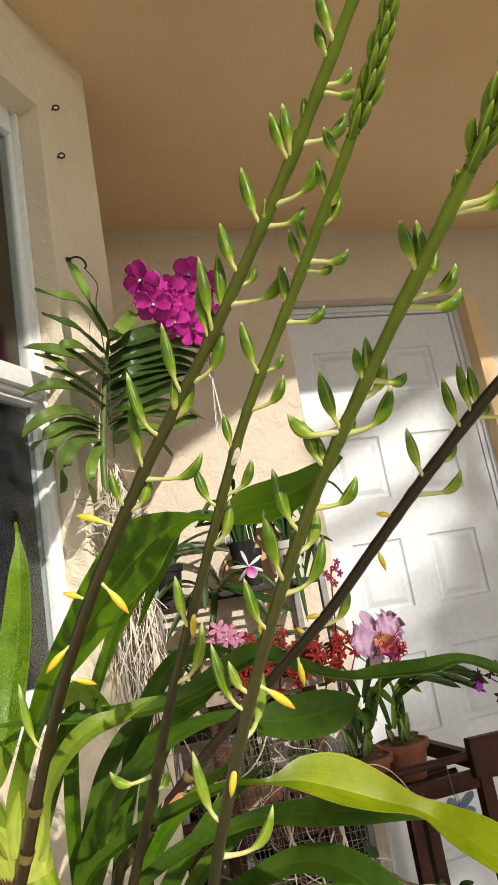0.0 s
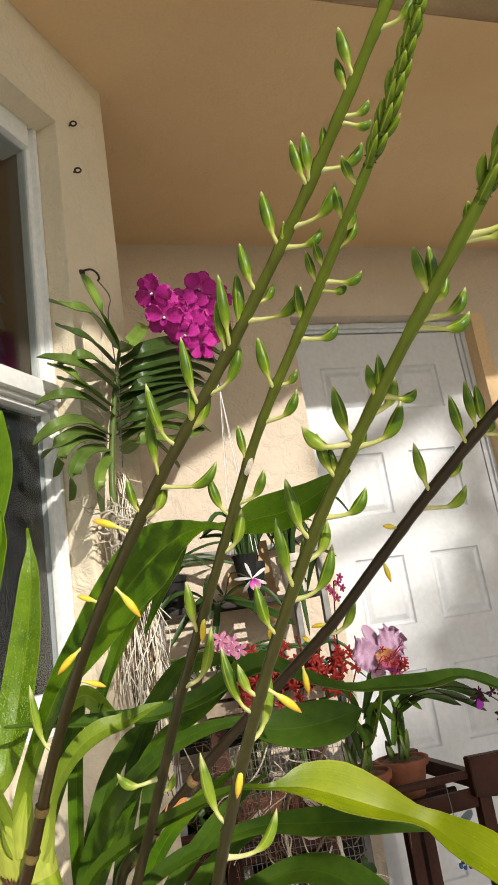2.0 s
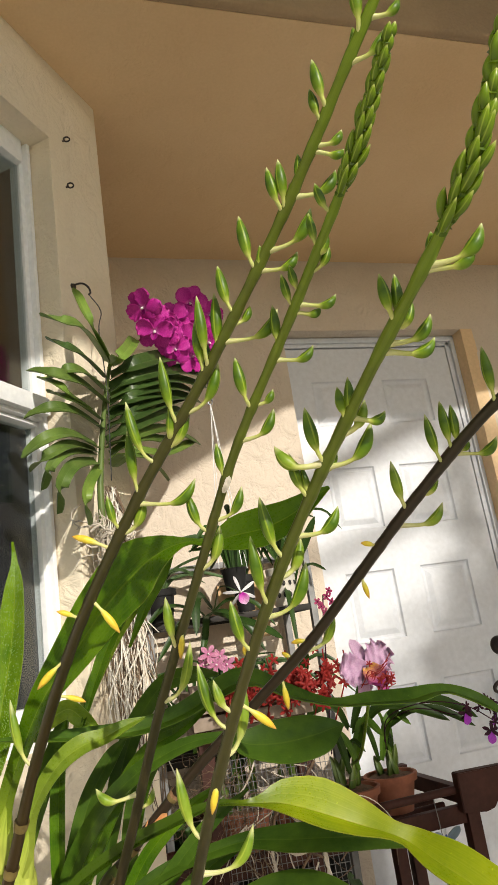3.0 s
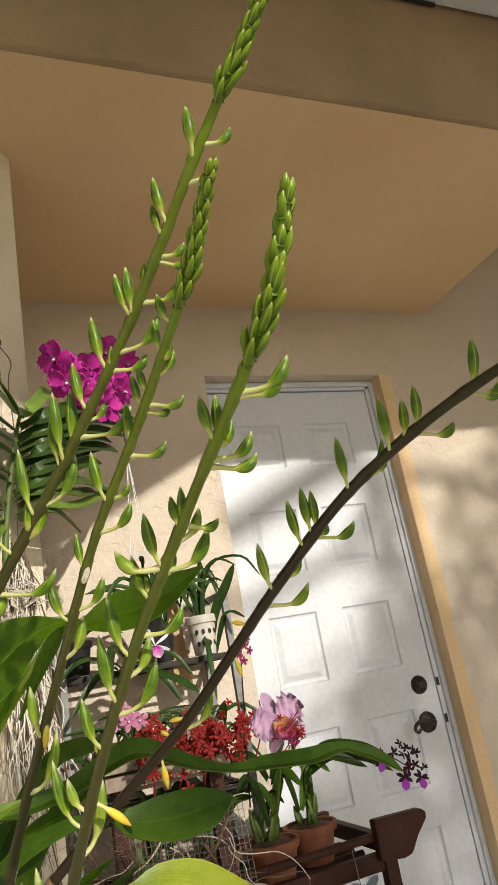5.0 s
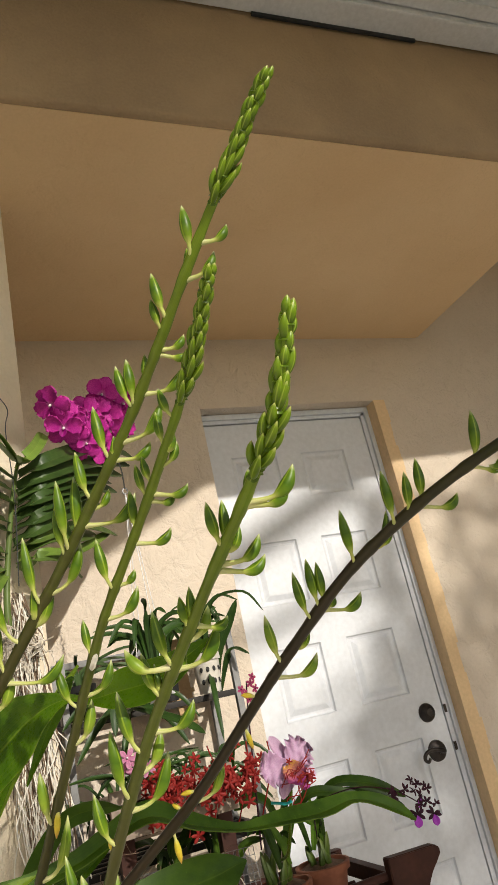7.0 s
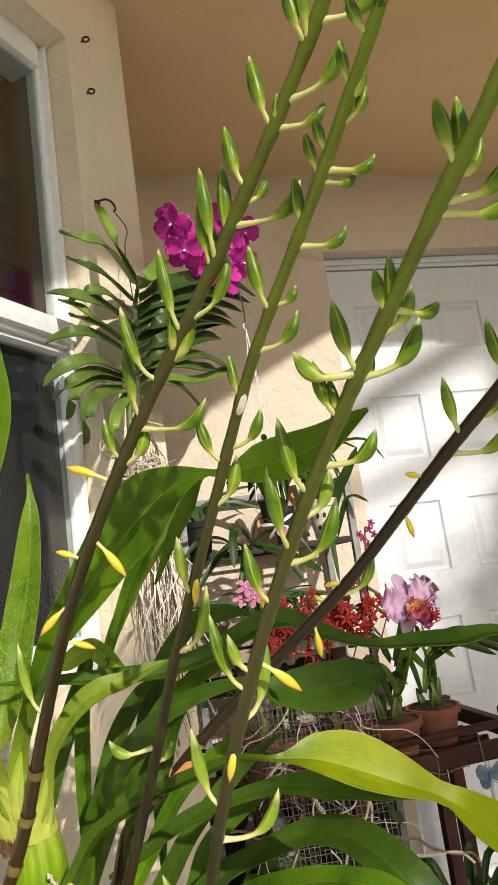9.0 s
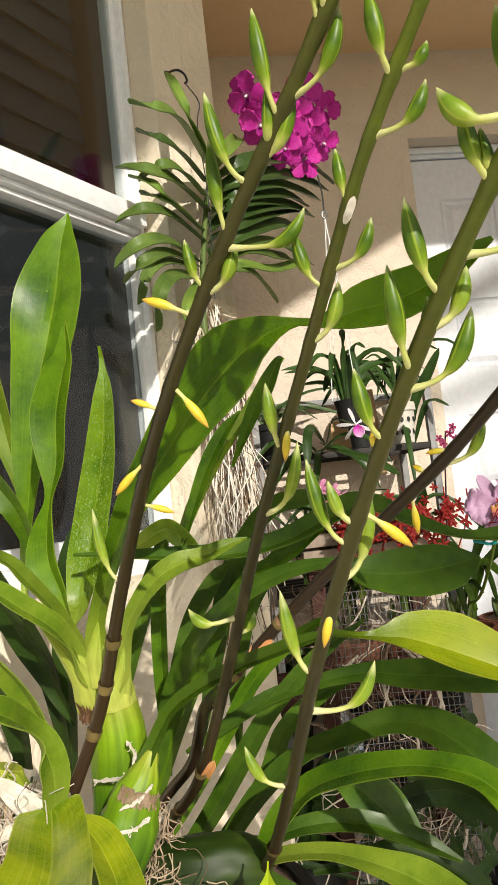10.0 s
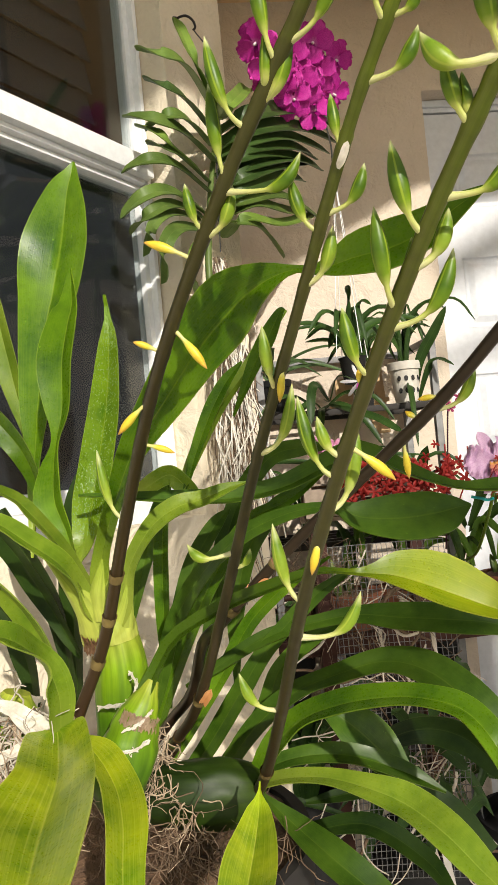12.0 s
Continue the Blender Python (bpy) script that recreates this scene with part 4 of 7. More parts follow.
S1 = [(-0.156, 0.960, 0.948), (-0.131, 0.950, 1.004), (-0.105, 0.902, 1.090), (-0.075, 0.811, 1.171), (-0.040, 0.734, 1.237), (-0.004, 0.671, 1.292), (0.029, 0.605, 1.348), (0.053, 0.537, 1.399), (0.077, 0.480, 1.446)]
S2_BUDS = [(0.904, -6, -3, 15, "g"), (0.880, -3, -5, 17, "g"), (0.873, 4, -5, 8, "s"), (0.862, 8, -6, 9, "g"), (0.848, -4, -3, 14, "g"), (0.836, -5, -4, 17, "g"), (0.826, 2, -3, 7, "s"), (0.838, 18, -7, 1, "g"), (0.832, 13, -6, 0, "g"), (0.803, -1, -7, 22, "g"), (0.795, 20, -9, 4, "g"), (0.756, -8, -5, 26, "g"), (0.758, 10, -6, 6, "g")]
S2_BUDS += [(0.728, 18, -12, 13, "g"), (0.695, -4, -5, 20, "g"), (0.694, 3, -4, 9, "w"), (0.647, -11, -4, 24, "g"), (0.657, 16, -12, 16, "g"), (0.611, 12, -13, 22, "w"), (0.555, -3, 8, -20, "y"), (0.533, -6, -7, 30, "w"), (0.475, 18, -19, 34, "w"), (0.375, -29, 6, 7, "w"), (0.358, 11, -5, 11, "w"), (0.195, 3, -2, 11, "o")]
S2 = [(-0.096, 1.043, 0.882), (-0.069, 0.950, 0.946), (-0.045, 0.877, 1.034), (-0.024, 0.811, 1.121), (-0.003, 0.745, 1.196), (0.014, 0.684, 1.257), (0.034, 0.625, 1.306), (0.045, 0.557, 1.344), (0.048, 0.515, 1.371)]
S3_BUDS = [(0.864, -6, -3, 17, "g"), (0.862, 1, -6, 18, "g"), (0.858, 7, -6, 9, "s"), (0.849, 17, -10, 8, "g"), (0.844, 20, -9, 2, "g"), (0.897, 17, -10, 9, "g"), (0.895, 15, -7, 3, "g"), (0.899, 3, -5, 11, "g"), (0.796, -4, -3, 13, "g"), (0.796, 0, -6, 16, "g"), (0.798, 16, -7, 1, "g"), (0.785, 10, -9, 12, "w"), (0.764, -20, 5, 11, "w"), (0.764, -8, -5, 24, "g"), (0.756, 6, -7, 11, "s"), (0.760, 19, -12, 15, "g"), (0.737, -8, -4, 20, "g")]
S3_BUDS += [(0.740, -3, -3, 13, "s"), (0.705, 20, -11, 10, "g"), (0.688, -10, -6, 29, "g"), (0.659, 3, -7, 16, "g"), (0.649, -8, -8, 32, "g"), (0.670, 12, -10, 17, "w"), (0.637, 21, -16, 23, "g"), (0.609, -10, -4, 25, "g"), (0.596, -2, -1, 10, "y"), (0.539, -14, -3, 35, "g"), (0.554, -10, -1, 17, "w"), (0.561, 19, -2, -16, "y"), (0.513, 15, -9, 36, "w"), (0.495, -5, 5, -20, "y"), (0.429, -12, -4, 39, "w"), (0.384, 34, -11, 22, "w"), (0.266, -24, 1, 24, "w"), (0.059, 2, -5, 8, "o")]
S3 = [(-0.033, 1.000, 0.845), (-0.023, 0.945, 0.893), (-0.018, 0.867, 0.959), (-0.011, 0.766, 1.056), (0.005, 0.700, 1.136), (0.022, 0.639, 1.199), (0.037, 0.572, 1.247), (0.047, 0.495, 1.288), (0.052, 0.467, 1.322)]
S4_BUDS = [(0.528, -12, 4, 4, "y"), (0.489, 4, 4, -17, "y"), (0.580, -9, -6, 30, "w"), (0.558, 27, -14, 9, "w"), (0.596, 10, -8, 12, "s"), (0.637, -10, -6, 29, "g"), (0.651, -5, -8, 30, "g"), (0.653, 0, -8, 26, "g"), (0.651, 8, -5, 4, "g"), (0.648, 24, -11, 5, "g"), (0.705, -6, -8, 32, "g"), (0.726, 9, -9, 18, "s"), (0.723, 11, -9, 11, "g")]
S4_BUDS += [(0.754, -7, -8, 30, "g"), (0.766, 0, -8, 23, "g"), (0.779, 3, -10, 26, "g"), (0.778, 24, -11, 3, "g"), (0.830, 6, -12, 29, "g"), (0.830, 19, -8, -1, "g"), (0.887, 4, -8, 19, "g"), (0.878, -18, 13, -14, "g"), (0.902, 19, -4, -13, "g"), (0.392, -13, 6, 0, "y"), (0.359, -4, 0, 4, "y"), (0.335, 5, 7, -26, "y"), (0.375, 24, -9, 24, "w"), (0.078, 2, -4, 7, "o")]
S4 = [(-0.060, 0.972, 0.986), (0.005, 0.930, 1.055), (0.055, 0.874, 1.108), (0.090, 0.822, 1.149), (0.114, 0.771, 1.188), (0.133, 0.712, 1.225), (0.162, 0.644, 1.267), (0.211, 0.573, 1.301), (0.278, 0.493, 1.324)]


def bud_mesh(v, kind, stem_dir):
    """A slim pedicel that leaves the stem sideways and hooks upwards, then a spindle-shaped bud."""
    L = v.length
    straight, crowded = kind == "y", kind == "t"
    out = Vector((v.x, v.y, 0))
    reach = max(out.length, 0.30 * L)
    out = out.normalized() * reach if out.length > 1e-6 else Vector((0, -reach, 0))
    if straight:
        one, two = v * 0.3 + Vector((0, 0, 0.06 * L)), v * 0.7 + Vector((0, 0, 0.05 * L))
    elif crowded:
        flat = v - stem_dir * v.dot(stem_dir)
        one, two = v * 0.33 + flat * 0.3, v * 0.66 + flat * 0.25
    else:
        rise = (v.normalized() * 0.55 + Vector((0, 0, 0.62))).normalized()
        one = out * 0.62 - Vector((0, 0, max(0.0, 0.16 * (reach - 0.8 * v.z))))
        two = v - rise * 0.52 * L + out * 0.10
    pts = [3 * f * (1 - f) ** 2 * one + 3 * f * f * (1 - f) * two + f ** 3 * v for f in (k / 20 for k in range(21))]
    fat = {"g": 0.0022, "w": 0.0023, "y": 0.0016, "s": 0.0020, "o": 0.003, "t": 0.0016}[kind] * min(1.15, max(0.75, L / 0.024))
    start = {"s": 0.22, "o": 0.0, "t": 0.05, "y": 0.40}.get(kind, 0.42)
    slim = 0.00100 if kind != "w" else 0.00125

    def r(f):
        if f < start:
            return slim + 0.0012 * (1 - f / start) ** 4
        k = (f - start) / (1 - start)
        return slim * (1 - k) ** 1.5 + fat * math.sin(math.pi * k ** 1.05) ** 0.85 + 0.00025 * (1 - 0.4 * k)
    return tube_uv(bmesh.new(), pts, r, 12)


def flower_spike(points, buds, r0, r1, crowd, seed, mat=STEM, foot=()):
    rnd = random.Random(seed)
    pts = spline(points, 90)
    cum = [0.0]
    for a, b in zip(pts, pts[1:]):
        cum.append(cum[-1] + (b - a).length)

    def at(f):
        d = f * cum[-1]
        i = next((k for k in range(len(cum) - 1) if cum[k + 1] >= d), len(cum) - 2)
        k = (d - cum[i]) / (cum[i + 1] - cum[i])
        return pts[i].lerp(pts[i + 1], k), (pts[min(i + 2, 90)] - pts[max(i - 1, 0)]).normalized()
    kinks = [f for f, *_ in buds]

    def radius(f):
        swell = sum(math.exp(-((f - k) / 0.006) ** 2) for k in kinks)
        return r0 + (r1 - r0) * f + 0.0003 * min(1.5, swell)
    fine = [at(k / 220)[0] for k in range(221)]
    spike = child(part("flower_spike", tube_uv(bmesh.new(), fine, radius, 12), mat, None, "brown to green budding spike"), orchid)

    if foot:
        low = spline([Vector(p) for p in foot] + [at(0.0)[0], at(0.03)[0]], 24)
        child(part("spike_foot", tube_uv(bmesh.new(), low, r0 * 1.03, 12), STEM_BROWN, None, "brown jointed foot of the spike"), spike)

    def hang(name, ob, p):
        ob.location = p
        return child(ob, spike)
    for f, x, y, z, kind in buds:
        p, t = at(min(f, 0.995))
        v = Vector((x, y + rnd.uniform(-4, 4), z)) / 1000
        if v.length < 0.011:
            v *= 0.011 / v.length
        mat = {"g": BUD, "s": BUD, "w": PALEBUD, "t": BUD, "y": YELBUD, "o": BRACT}[kind]
        hang("bud", part("bud", bud_mesh(v, kind, t), mat), p)
    # crowded young buds towards the tip
    if crowd:
        f0, count = crowd
        for k in range(count):
            g = k / (count - 1)
            f = f0 + (0.999 - f0) * g
            p, t = at(min(f, 0.998))
            side = t.orthogonal().normalized()
            side = Matrix.Rotation(k * 2.4, 3, t) @ side
            L = (0.0125 * (1 - g) + 0.0065 * g) * rnd.uniform(0.8, 1.2)
            v = (t * (1.0 + 0.6 * g) + side * rnd.uniform(0.12, 0.45) * (1 - 0.45 * g)).normalized() * L
            hang("bud", part("bud", bud_mesh(v, "t", t), YOUNG), p + side * 0.0012)
    return at, spike


at1, spike1 = flower_spike(S1, S1_BUDS, 0.0048, 0.0020, (0.926, 36), 1)
at2, spike2 = flower_spike(S2, S2_BUDS, 0.0043, 0.0020, (0.916, 36), 2, STEM, [(-0.11, 1.075, 0.85), (-0.091, 1.062, 0.876)])
at3, spike3 = flower_spike(S3, S3_BUDS, 0.0044, 0.0020, (0.916, 36), 3)
at4, spike4 = flower_spike(S4, S4_BUDS, 0.0044, 0.0029, None, 4, STEM_BROWN, [(-0.111, 1.06, 0.881), (-0.091, 1.035, 0.91), (-0.072, 1.008, 0.939)])
rn = random.Random(14)
for at, spike, fs, r in ((at1, spike1, (0.05, 0.10, 0.15), 0.0046), (at2, spike2, (0.015, 0.050, 0.166), 0.0042), (at3, spike3, (0.02, 0.10), 0.0044), (at4, spike4, (0.012, 0.049, 0.127), 0.0044)):
    for f in fs:                                          # a swollen node, ringed by the torn edge of its old sheath
        a, b = at(f)[0], at(f + 0.009)[0]
        node = child(part("stem_node", tube(bmesh.new(), [a.lerp(b, k / 8) for k in range(9)], lambda k: r * (1.0 + 0.13 * math.sin(math.pi * k) ** 0.7), 14, False), SHEATH), spike)
        bm = bmesh.new()
        t, p = (b - a).normalized(), a.lerp(b, 0.8)
        u = t.orthogonal().normalized()
        w = t.cross(u)
        rows = [[bm.verts.new(p + (u * math.cos(2 * math.pi * k / 18) + w * math.sin(2 * math.pi * k / 18)) * (r * g) + t * (h + 0.0007 * rn.uniform(-1, 1) * (g > 1.15))) for k in range(18)] for g, h in ((1.08, -0.003), (1.14, 0.0), (1.22, 0.0022))]
        for lo, hi in zip(rows, rows[1:]):
            for k in range(18):
                bm.faces.new((lo[k], lo[(k + 1) % 18], hi[(k + 1) % 18], hi[k]))
        child(part("sheath_ring", bm, SCAR if rn.random() < 0.4 else SHEATH), spike)
for at, spike, f in ((at2, spike2, 0.169), (at3, spike3, 0.0), (at4, spike4, 0.083)):
    a, b = at(f)[0], at(f + 0.02)[0]
    child(part("bract", blade([a + Vector((0.003, -0.0045, 0)), a.lerp(b, 0.5) + Vector((0.0045, -0.0065, 0.001)), b + Vector((0.006, -0.007, 0.002))], 0.006, fold=0.7, steps=10, across=6, base=0.9, peak=0.2), BRACT, None, "curled orange bract"), spike)

child(part("torn_bract", blade([at2(0.681)[0] + Vector((0.0004, -0.004, 0)), at2(0.686)[0] + Vector((0.0006, -0.005, 0)), at2(0.694)[0] + Vector((0.0012, -0.0045, 0.001))], 0.0032, fold=0.5, steps=10, across=4), PAPER, None, "white torn bract"), spike2)


SEAT = Vector((0.003, 0.0, 0.005))                     # how the crown of bulbs sits on the bark


def swollen(name, pts, fat, mat, profile, label="", flat=0.85, sides=18, squash=(1, 0, 0)):
    line = spline([Vector(p) + SEAT for p in pts], 28)
    return child(part(name, tube_uv(bmesh.new(), line, lambda f: fat * profile(f), 54, flat, squash, 0.022), mat, None, label), orchid)


bell = lambda f: 0.80 + 0.22 * math.sin(math.pi * f) - 0.06 * f
swollen("pseudobulb", [(-0.1340, 0.986, 0.8850), (-0.1300, 0.986, 0.9300), (-0.1280, 0.986, 0.9660), (-0.1310, 0.986, 1.0020)], 0.0212, BULB, bell, "ribbed bright green pseudobulb")
swollen("leaf_neck", [(-0.1320, 0.986, 0.9900), (-0.1330, 0.985, 1.0010), (-0.1350, 0.983, 1.0120), (-0.1360, 0.980, 1.0190)], 0.0200, PALENECK, lambda f: 1.0 - 0.42 * f ** 2.2, "pale yellow-green collar of the bulb")
swollen("leaf_sheath", [(-0.1406, 0.982, 0.9915), (-0.1466, 0.972, 1.0169), (-0.1579, 0.958, 1.0415), (-0.1688, 0.938, 1.0624)], 0.0150, PALENECK, lambda f: 1.0 - 0.94 * f ** 1.1, "pale sheathing foot of a leaf", flat=0.6)
swollen("leaf_sheath", [(-0.1350, 0.972, 1.0100), (-0.1360, 0.967, 1.0258), (-0.1338, 0.962, 1.0406), (-0.1284, 0.954, 1.0611)], 0.0105, PALENECK, lambda f: 1.0 - 0.3 * f - 0.62 * f ** 3, "pale sheathing foot of a leaf", flat=0.6)
swollen("leaf_sheath", [(-0.1310, 0.984, 0.9880), (-0.1245, 0.977, 1.0040), (-0.1188, 0.971, 1.0190), (-0.1130, 0.966, 1.0400)], 0.0150, PALENECK, lambda f: 1.0 - 0.94 * f ** 1.1, "pale sheathing foot of a leaf", flat=0.55)
swollen("pseudobulb", [(-0.1330, 0.9450, 0.8830), (-0.1304, 0.9350, 0.9024), (-0.1234, 0.9320, 0.9201), (-0.1155, 0.9330, 0.9410), (-0.1076, 0.9360, 0.9562), (-0.1015, 0.9390, 0.9680)], 0.0190, BULB,
        lambda f: (0.86 + 0.22 * math.sin(math.pi * min(1, f * 1.15)) - 1.22 * max(0, f - 0.45) ** 1.1) * (1 - 0.07 * math.exp(-((f - 0.53) / 0.03) ** 2) - 0.06 * math.exp(-((f - 0.72) / 0.03) ** 2)), "green jointed pseudobulb with peeling white sheath")
swollen("pseudobulb", [(-0.1210, 0.995, 0.8640), (-0.0810, 0.985, 0.8620), (-0.0510, 0.985, 0.8590), (-0.0310, 0.99, 0.8550)], 0.027, DARKBULB, lambda f: 0.75 + 0.25 * math.sin(math.pi * f), "dark green pseudobulb lying low", squash=(0, 0, 1))
swollen("pseudobulb", [(-0.2210, 0.985, 0.8620), (-0.2140, 0.972, 0.9120), (-0.2080, 0.965, 0.9470), (-0.2030, 0.965, 0.9640)], 0.022, BULB, lambda f: 0.9 + 0.15 * math.sin(math.pi * f) - 0.45 * max(0, f - 0.6) / 0.4, "old green pseudobulb")


def ring_scar(c, axis, radius, mat, seed, high=0.006, arc=(-180, 180)):
    """A torn papery ring or part of a ring round a pseudobulb, frayed along its edges."""
    rnd = random.Random(seed)
    bm = bmesh.new()
    axis = Vector(axis).normalized()
    s = (Vector((0, -1, 0)) - axis * axis.dot(Vector((0, -1, 0)))).normalized()
    u = axis.cross(s)
    rows = []
    for j in range(4):
        row = []
        for k in range(41):
            a = radians(arc[0] + (arc[1] - arc[0]) * k / 40)
            wild = noise.noise(Vector((k * 0.37, seed, 0))) * 0.9 + rnd.uniform(-0.35, 0.35)
            rad = radius + 0.0007 + 0.0016 * (j in (0, 3)) * rnd.random()
            row.append(bm.verts.new(Vector(c) + SEAT + (s * math.cos(a) + u * math.sin(a)) * rad + axis * (high * ((j - 1.5) * 0.6 + wild * (0.35 + 0.15 * (j in (0, 3)))))))
        rows.append(row)
    for a, b in zip(rows, rows[1:]):
        for k in range(40):
            if rnd.random() > 0.06:
                bm.faces.new((a[k], a[k + 1], b[k + 1], b[k]))
    bmesh.ops.solidify(bm, geom=bm.faces[:], thickness=0.0005)
    return child(part("dry_sheath", bm, mat), orchid)


def torn_fibre(points, seed):
    """A frayed white line of old sheath along a pseudobulb."""
    rnd = random.Random(seed)
    bm = bmesh.new()
    for k in range(4):
        pts = [p + Vector((rnd.gauss(0, 0.0005), rnd.gauss(0, 0.0003), rnd.gauss(0, 0.0008))) for p in spline([Vector(p) + SEAT for p in points], 16)]
        tube(bm, pts, lambda f: 0.0006, 5)
    for k in range(5):
        p = spline([Vector(p) + SEAT for p in points], 30)[rnd.randint(0, 30)]
        tube(bm, spline([p, p + Vector((rnd.gauss(0, 0.001), -0.001, rnd.gauss(0, 0.0015))), p + Vector((rnd.gauss(0, 0.0016), -0.0012, rnd.gauss(0, 0.0018)))], 5), 0.00025, 4)
    return child(part("dry_sheath", bm, PAPER, None, "frayed white sheath edge"), orchid)


torn_fibre([(-0.1445, 0.9600, 0.9460), (-0.1329, 0.9520, 0.9490), (-0.1212, 0.9400, 0.9530), (-0.1093, 0.9300, 0.9585)], 60)
torn_fibre([(-0.1166, 0.9420, 0.9560), (-0.1145, 0.9500, 0.9630), (-0.1195, 0.9600, 0.9700)], 61)
torn_fibre([(-0.1230, 0.9150, 0.9430), (-0.1113, 0.9160, 0.9466), (-0.1028, 0.9240, 0.9514)], 62)
torn_fibre([(-0.1380, 0.9160, 0.9310), (-0.1268, 0.9110, 0.9306), (-0.1159, 0.9125, 0.9308), (-0.1067, 0.9220, 0.9324)], 63)
ring_scar((-0.1130, 0.9340, 0.9470), (0.45, 0, 1), 0.0163, PINKSCAR, 5, 0.0055, (-45, 55))
ring_scar((-0.1325, 0.986, 0.9960), (-0.1, -0.3, 1), 0.0225, SCAR, 7, 0.008, (-80, -15))
ring_scar((-0.2080, 0.966, 0.9500), (0.2, 0, 1), 0.0215, PAPER, 8, 0.008)


def root_tangle(name, label, parent, mat, seeds, count, spread, length, thick, fall=0.6, seed=0, kink=0.35):
    """Many thin wandering roots in one mesh."""
    rnd = random.Random(seed)
    bm = bmesh.new()
    for _ in range(count):
        p = Vector(rnd.choice(seeds)) + Vector([rnd.gauss(0, s) for s in spread])
        d = Vector((rnd.uniform(-1, 1), rnd.uniform(-1, 0.4), rnd.uniform(-1, 0.5) - fall)).normalized()
        pts = [p.copy()]
        n = rnd.randint(5, 9)
        for _ in range(n):
            d = (d + Vector((rnd.gauss(0, kink), rnd.gauss(0, kink), rnd.gauss(0, kink) - fall * 0.15))).normalized()
            pts.append(pts[-1] + d * length / n * rnd.uniform(0.7, 1.3))
        r = thick * rnd.uniform(0.6, 1.3)
        tube(bm, spline(pts, n * 2), lambda f: r * (1 - 0.5 * f), 5)
    ob = part(name, bm, mat, None, label)
    return child(ob, parent) if parent else ob


bm = lathe(bmesh.new(), [(0, 0.035), (0.05, 0.032), (0.09, 0.022), (0.117, 0.005), (0, -0.02)], 36)
for v in bm.verts:
    v.co += v.co.normalized() * 0.012 * noise.noise(v.co * 40) + Vector((0, 0, 0.012 * noise.noise(v.co * 22)))
ob = part("potting_bark", bm, MOSS)
ob.location = (-0.11, 1.03, 0.80)
child(ob, orchid)
base = [(-0.20, 0.945, 0.93), (-0.19, 0.94, 0.945), (-0.11, 0.95, 0.865), (-0.09, 0.95, 0.845), (-0.07, 0.95, 0.835), (-0.175, 0.94, 0.90), (-0.03, 0.96, 0.84), (-0.22, 0.94, 0.90), (-0.21, 0.93, 0.88)]
root_tangle("dry_root_mat", "fine dry straw-coloured roots", orchid, FIBRE, base, 320, (0.018, 0.012, 0.012), 0.040, 0.00045, 0.3, 5)["kind"] = "stuff"
root_tangle("straw_root_mat", "hanging straw-coloured roots", orchid, STRAWROOT, [(-0.194, 0.935, 0.948), (-0.183, 0.935, 0.932), (-0.198, 0.925, 0.915), (-0.186, 0.925, 0.905), (-0.172, 0.93, 0.91)], 300, (0.009, 0.008, 0.010), 0.040, 0.0005, 0.9, 15, 0.28)["kind"] = "stuff"
root_tangle("straw_root_mat", "short straw-coloured roots beside a bulb", orchid, STRAWROOT, [(-0.098, 0.950, 0.925), (-0.102, 0.950, 0.910), (-0.108, 0.945, 0.895), (-0.085, 0.95, 0.865)], 110, (0.006, 0.006, 0.008), 0.022, 0.0005, 0.5, 25, 0.4)["kind"] = "stuff"
for k, line in enumerate(([(-0.2055, 0.925, 0.9748), (-0.188, 0.925, 0.9653), (-0.177, 0.925, 0.9566), (-0.1682, 0.93, 0.9463)], [(-0.2073, 0.922, 0.9359), (-0.1926, 0.922, 0.9413), (-0.1816, 0.924, 0.9446)], [(-0.194, 0.92, 0.9676), (-0.1824, 0.92, 0.9534), (-0.1775, 0.922, 0.9455)])):
    child(part("dry_sheath", blade(line, 0.010 - 0.002 * k, face=(0.1, -0.8, 0.6), fold=0.5, wave=0.3, steps=18, across=6, base=0.6, peak=0.3), PAPER, None, "white torn papery sheath"), orchid)
root_tangle("silver_root_mat", "pale silvery roots", orchid, WHITEROOT, [(-0.195, 0.93, 0.950), (-0.205, 0.93, 0.940), (-0.225, 0.93, 0.93)], 120, (0.014, 0.006, 0.010), 0.035, 0.0008, 0.1, 6)["kind"] = "stuff"


# ---- hanging vanda on the bay wall ----
VLEAF = dict(
    m=leaf_material("vanda_leaf", (0.070, 0.125, 0.022), (0.135, 0.21, 0.040), (0.17, 0.23, 0.07), 0.4, stripes=14, through=0.15),
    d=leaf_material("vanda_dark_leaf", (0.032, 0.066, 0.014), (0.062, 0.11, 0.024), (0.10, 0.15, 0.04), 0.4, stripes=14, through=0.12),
    p=leaf_material("vanda_pale_leaf", (0.12, 0.22, 0.03), (0.20, 0.30, 0.05), (0.28, 0.36, 0.09), 0.4, stripes=14, through=0.2),
)


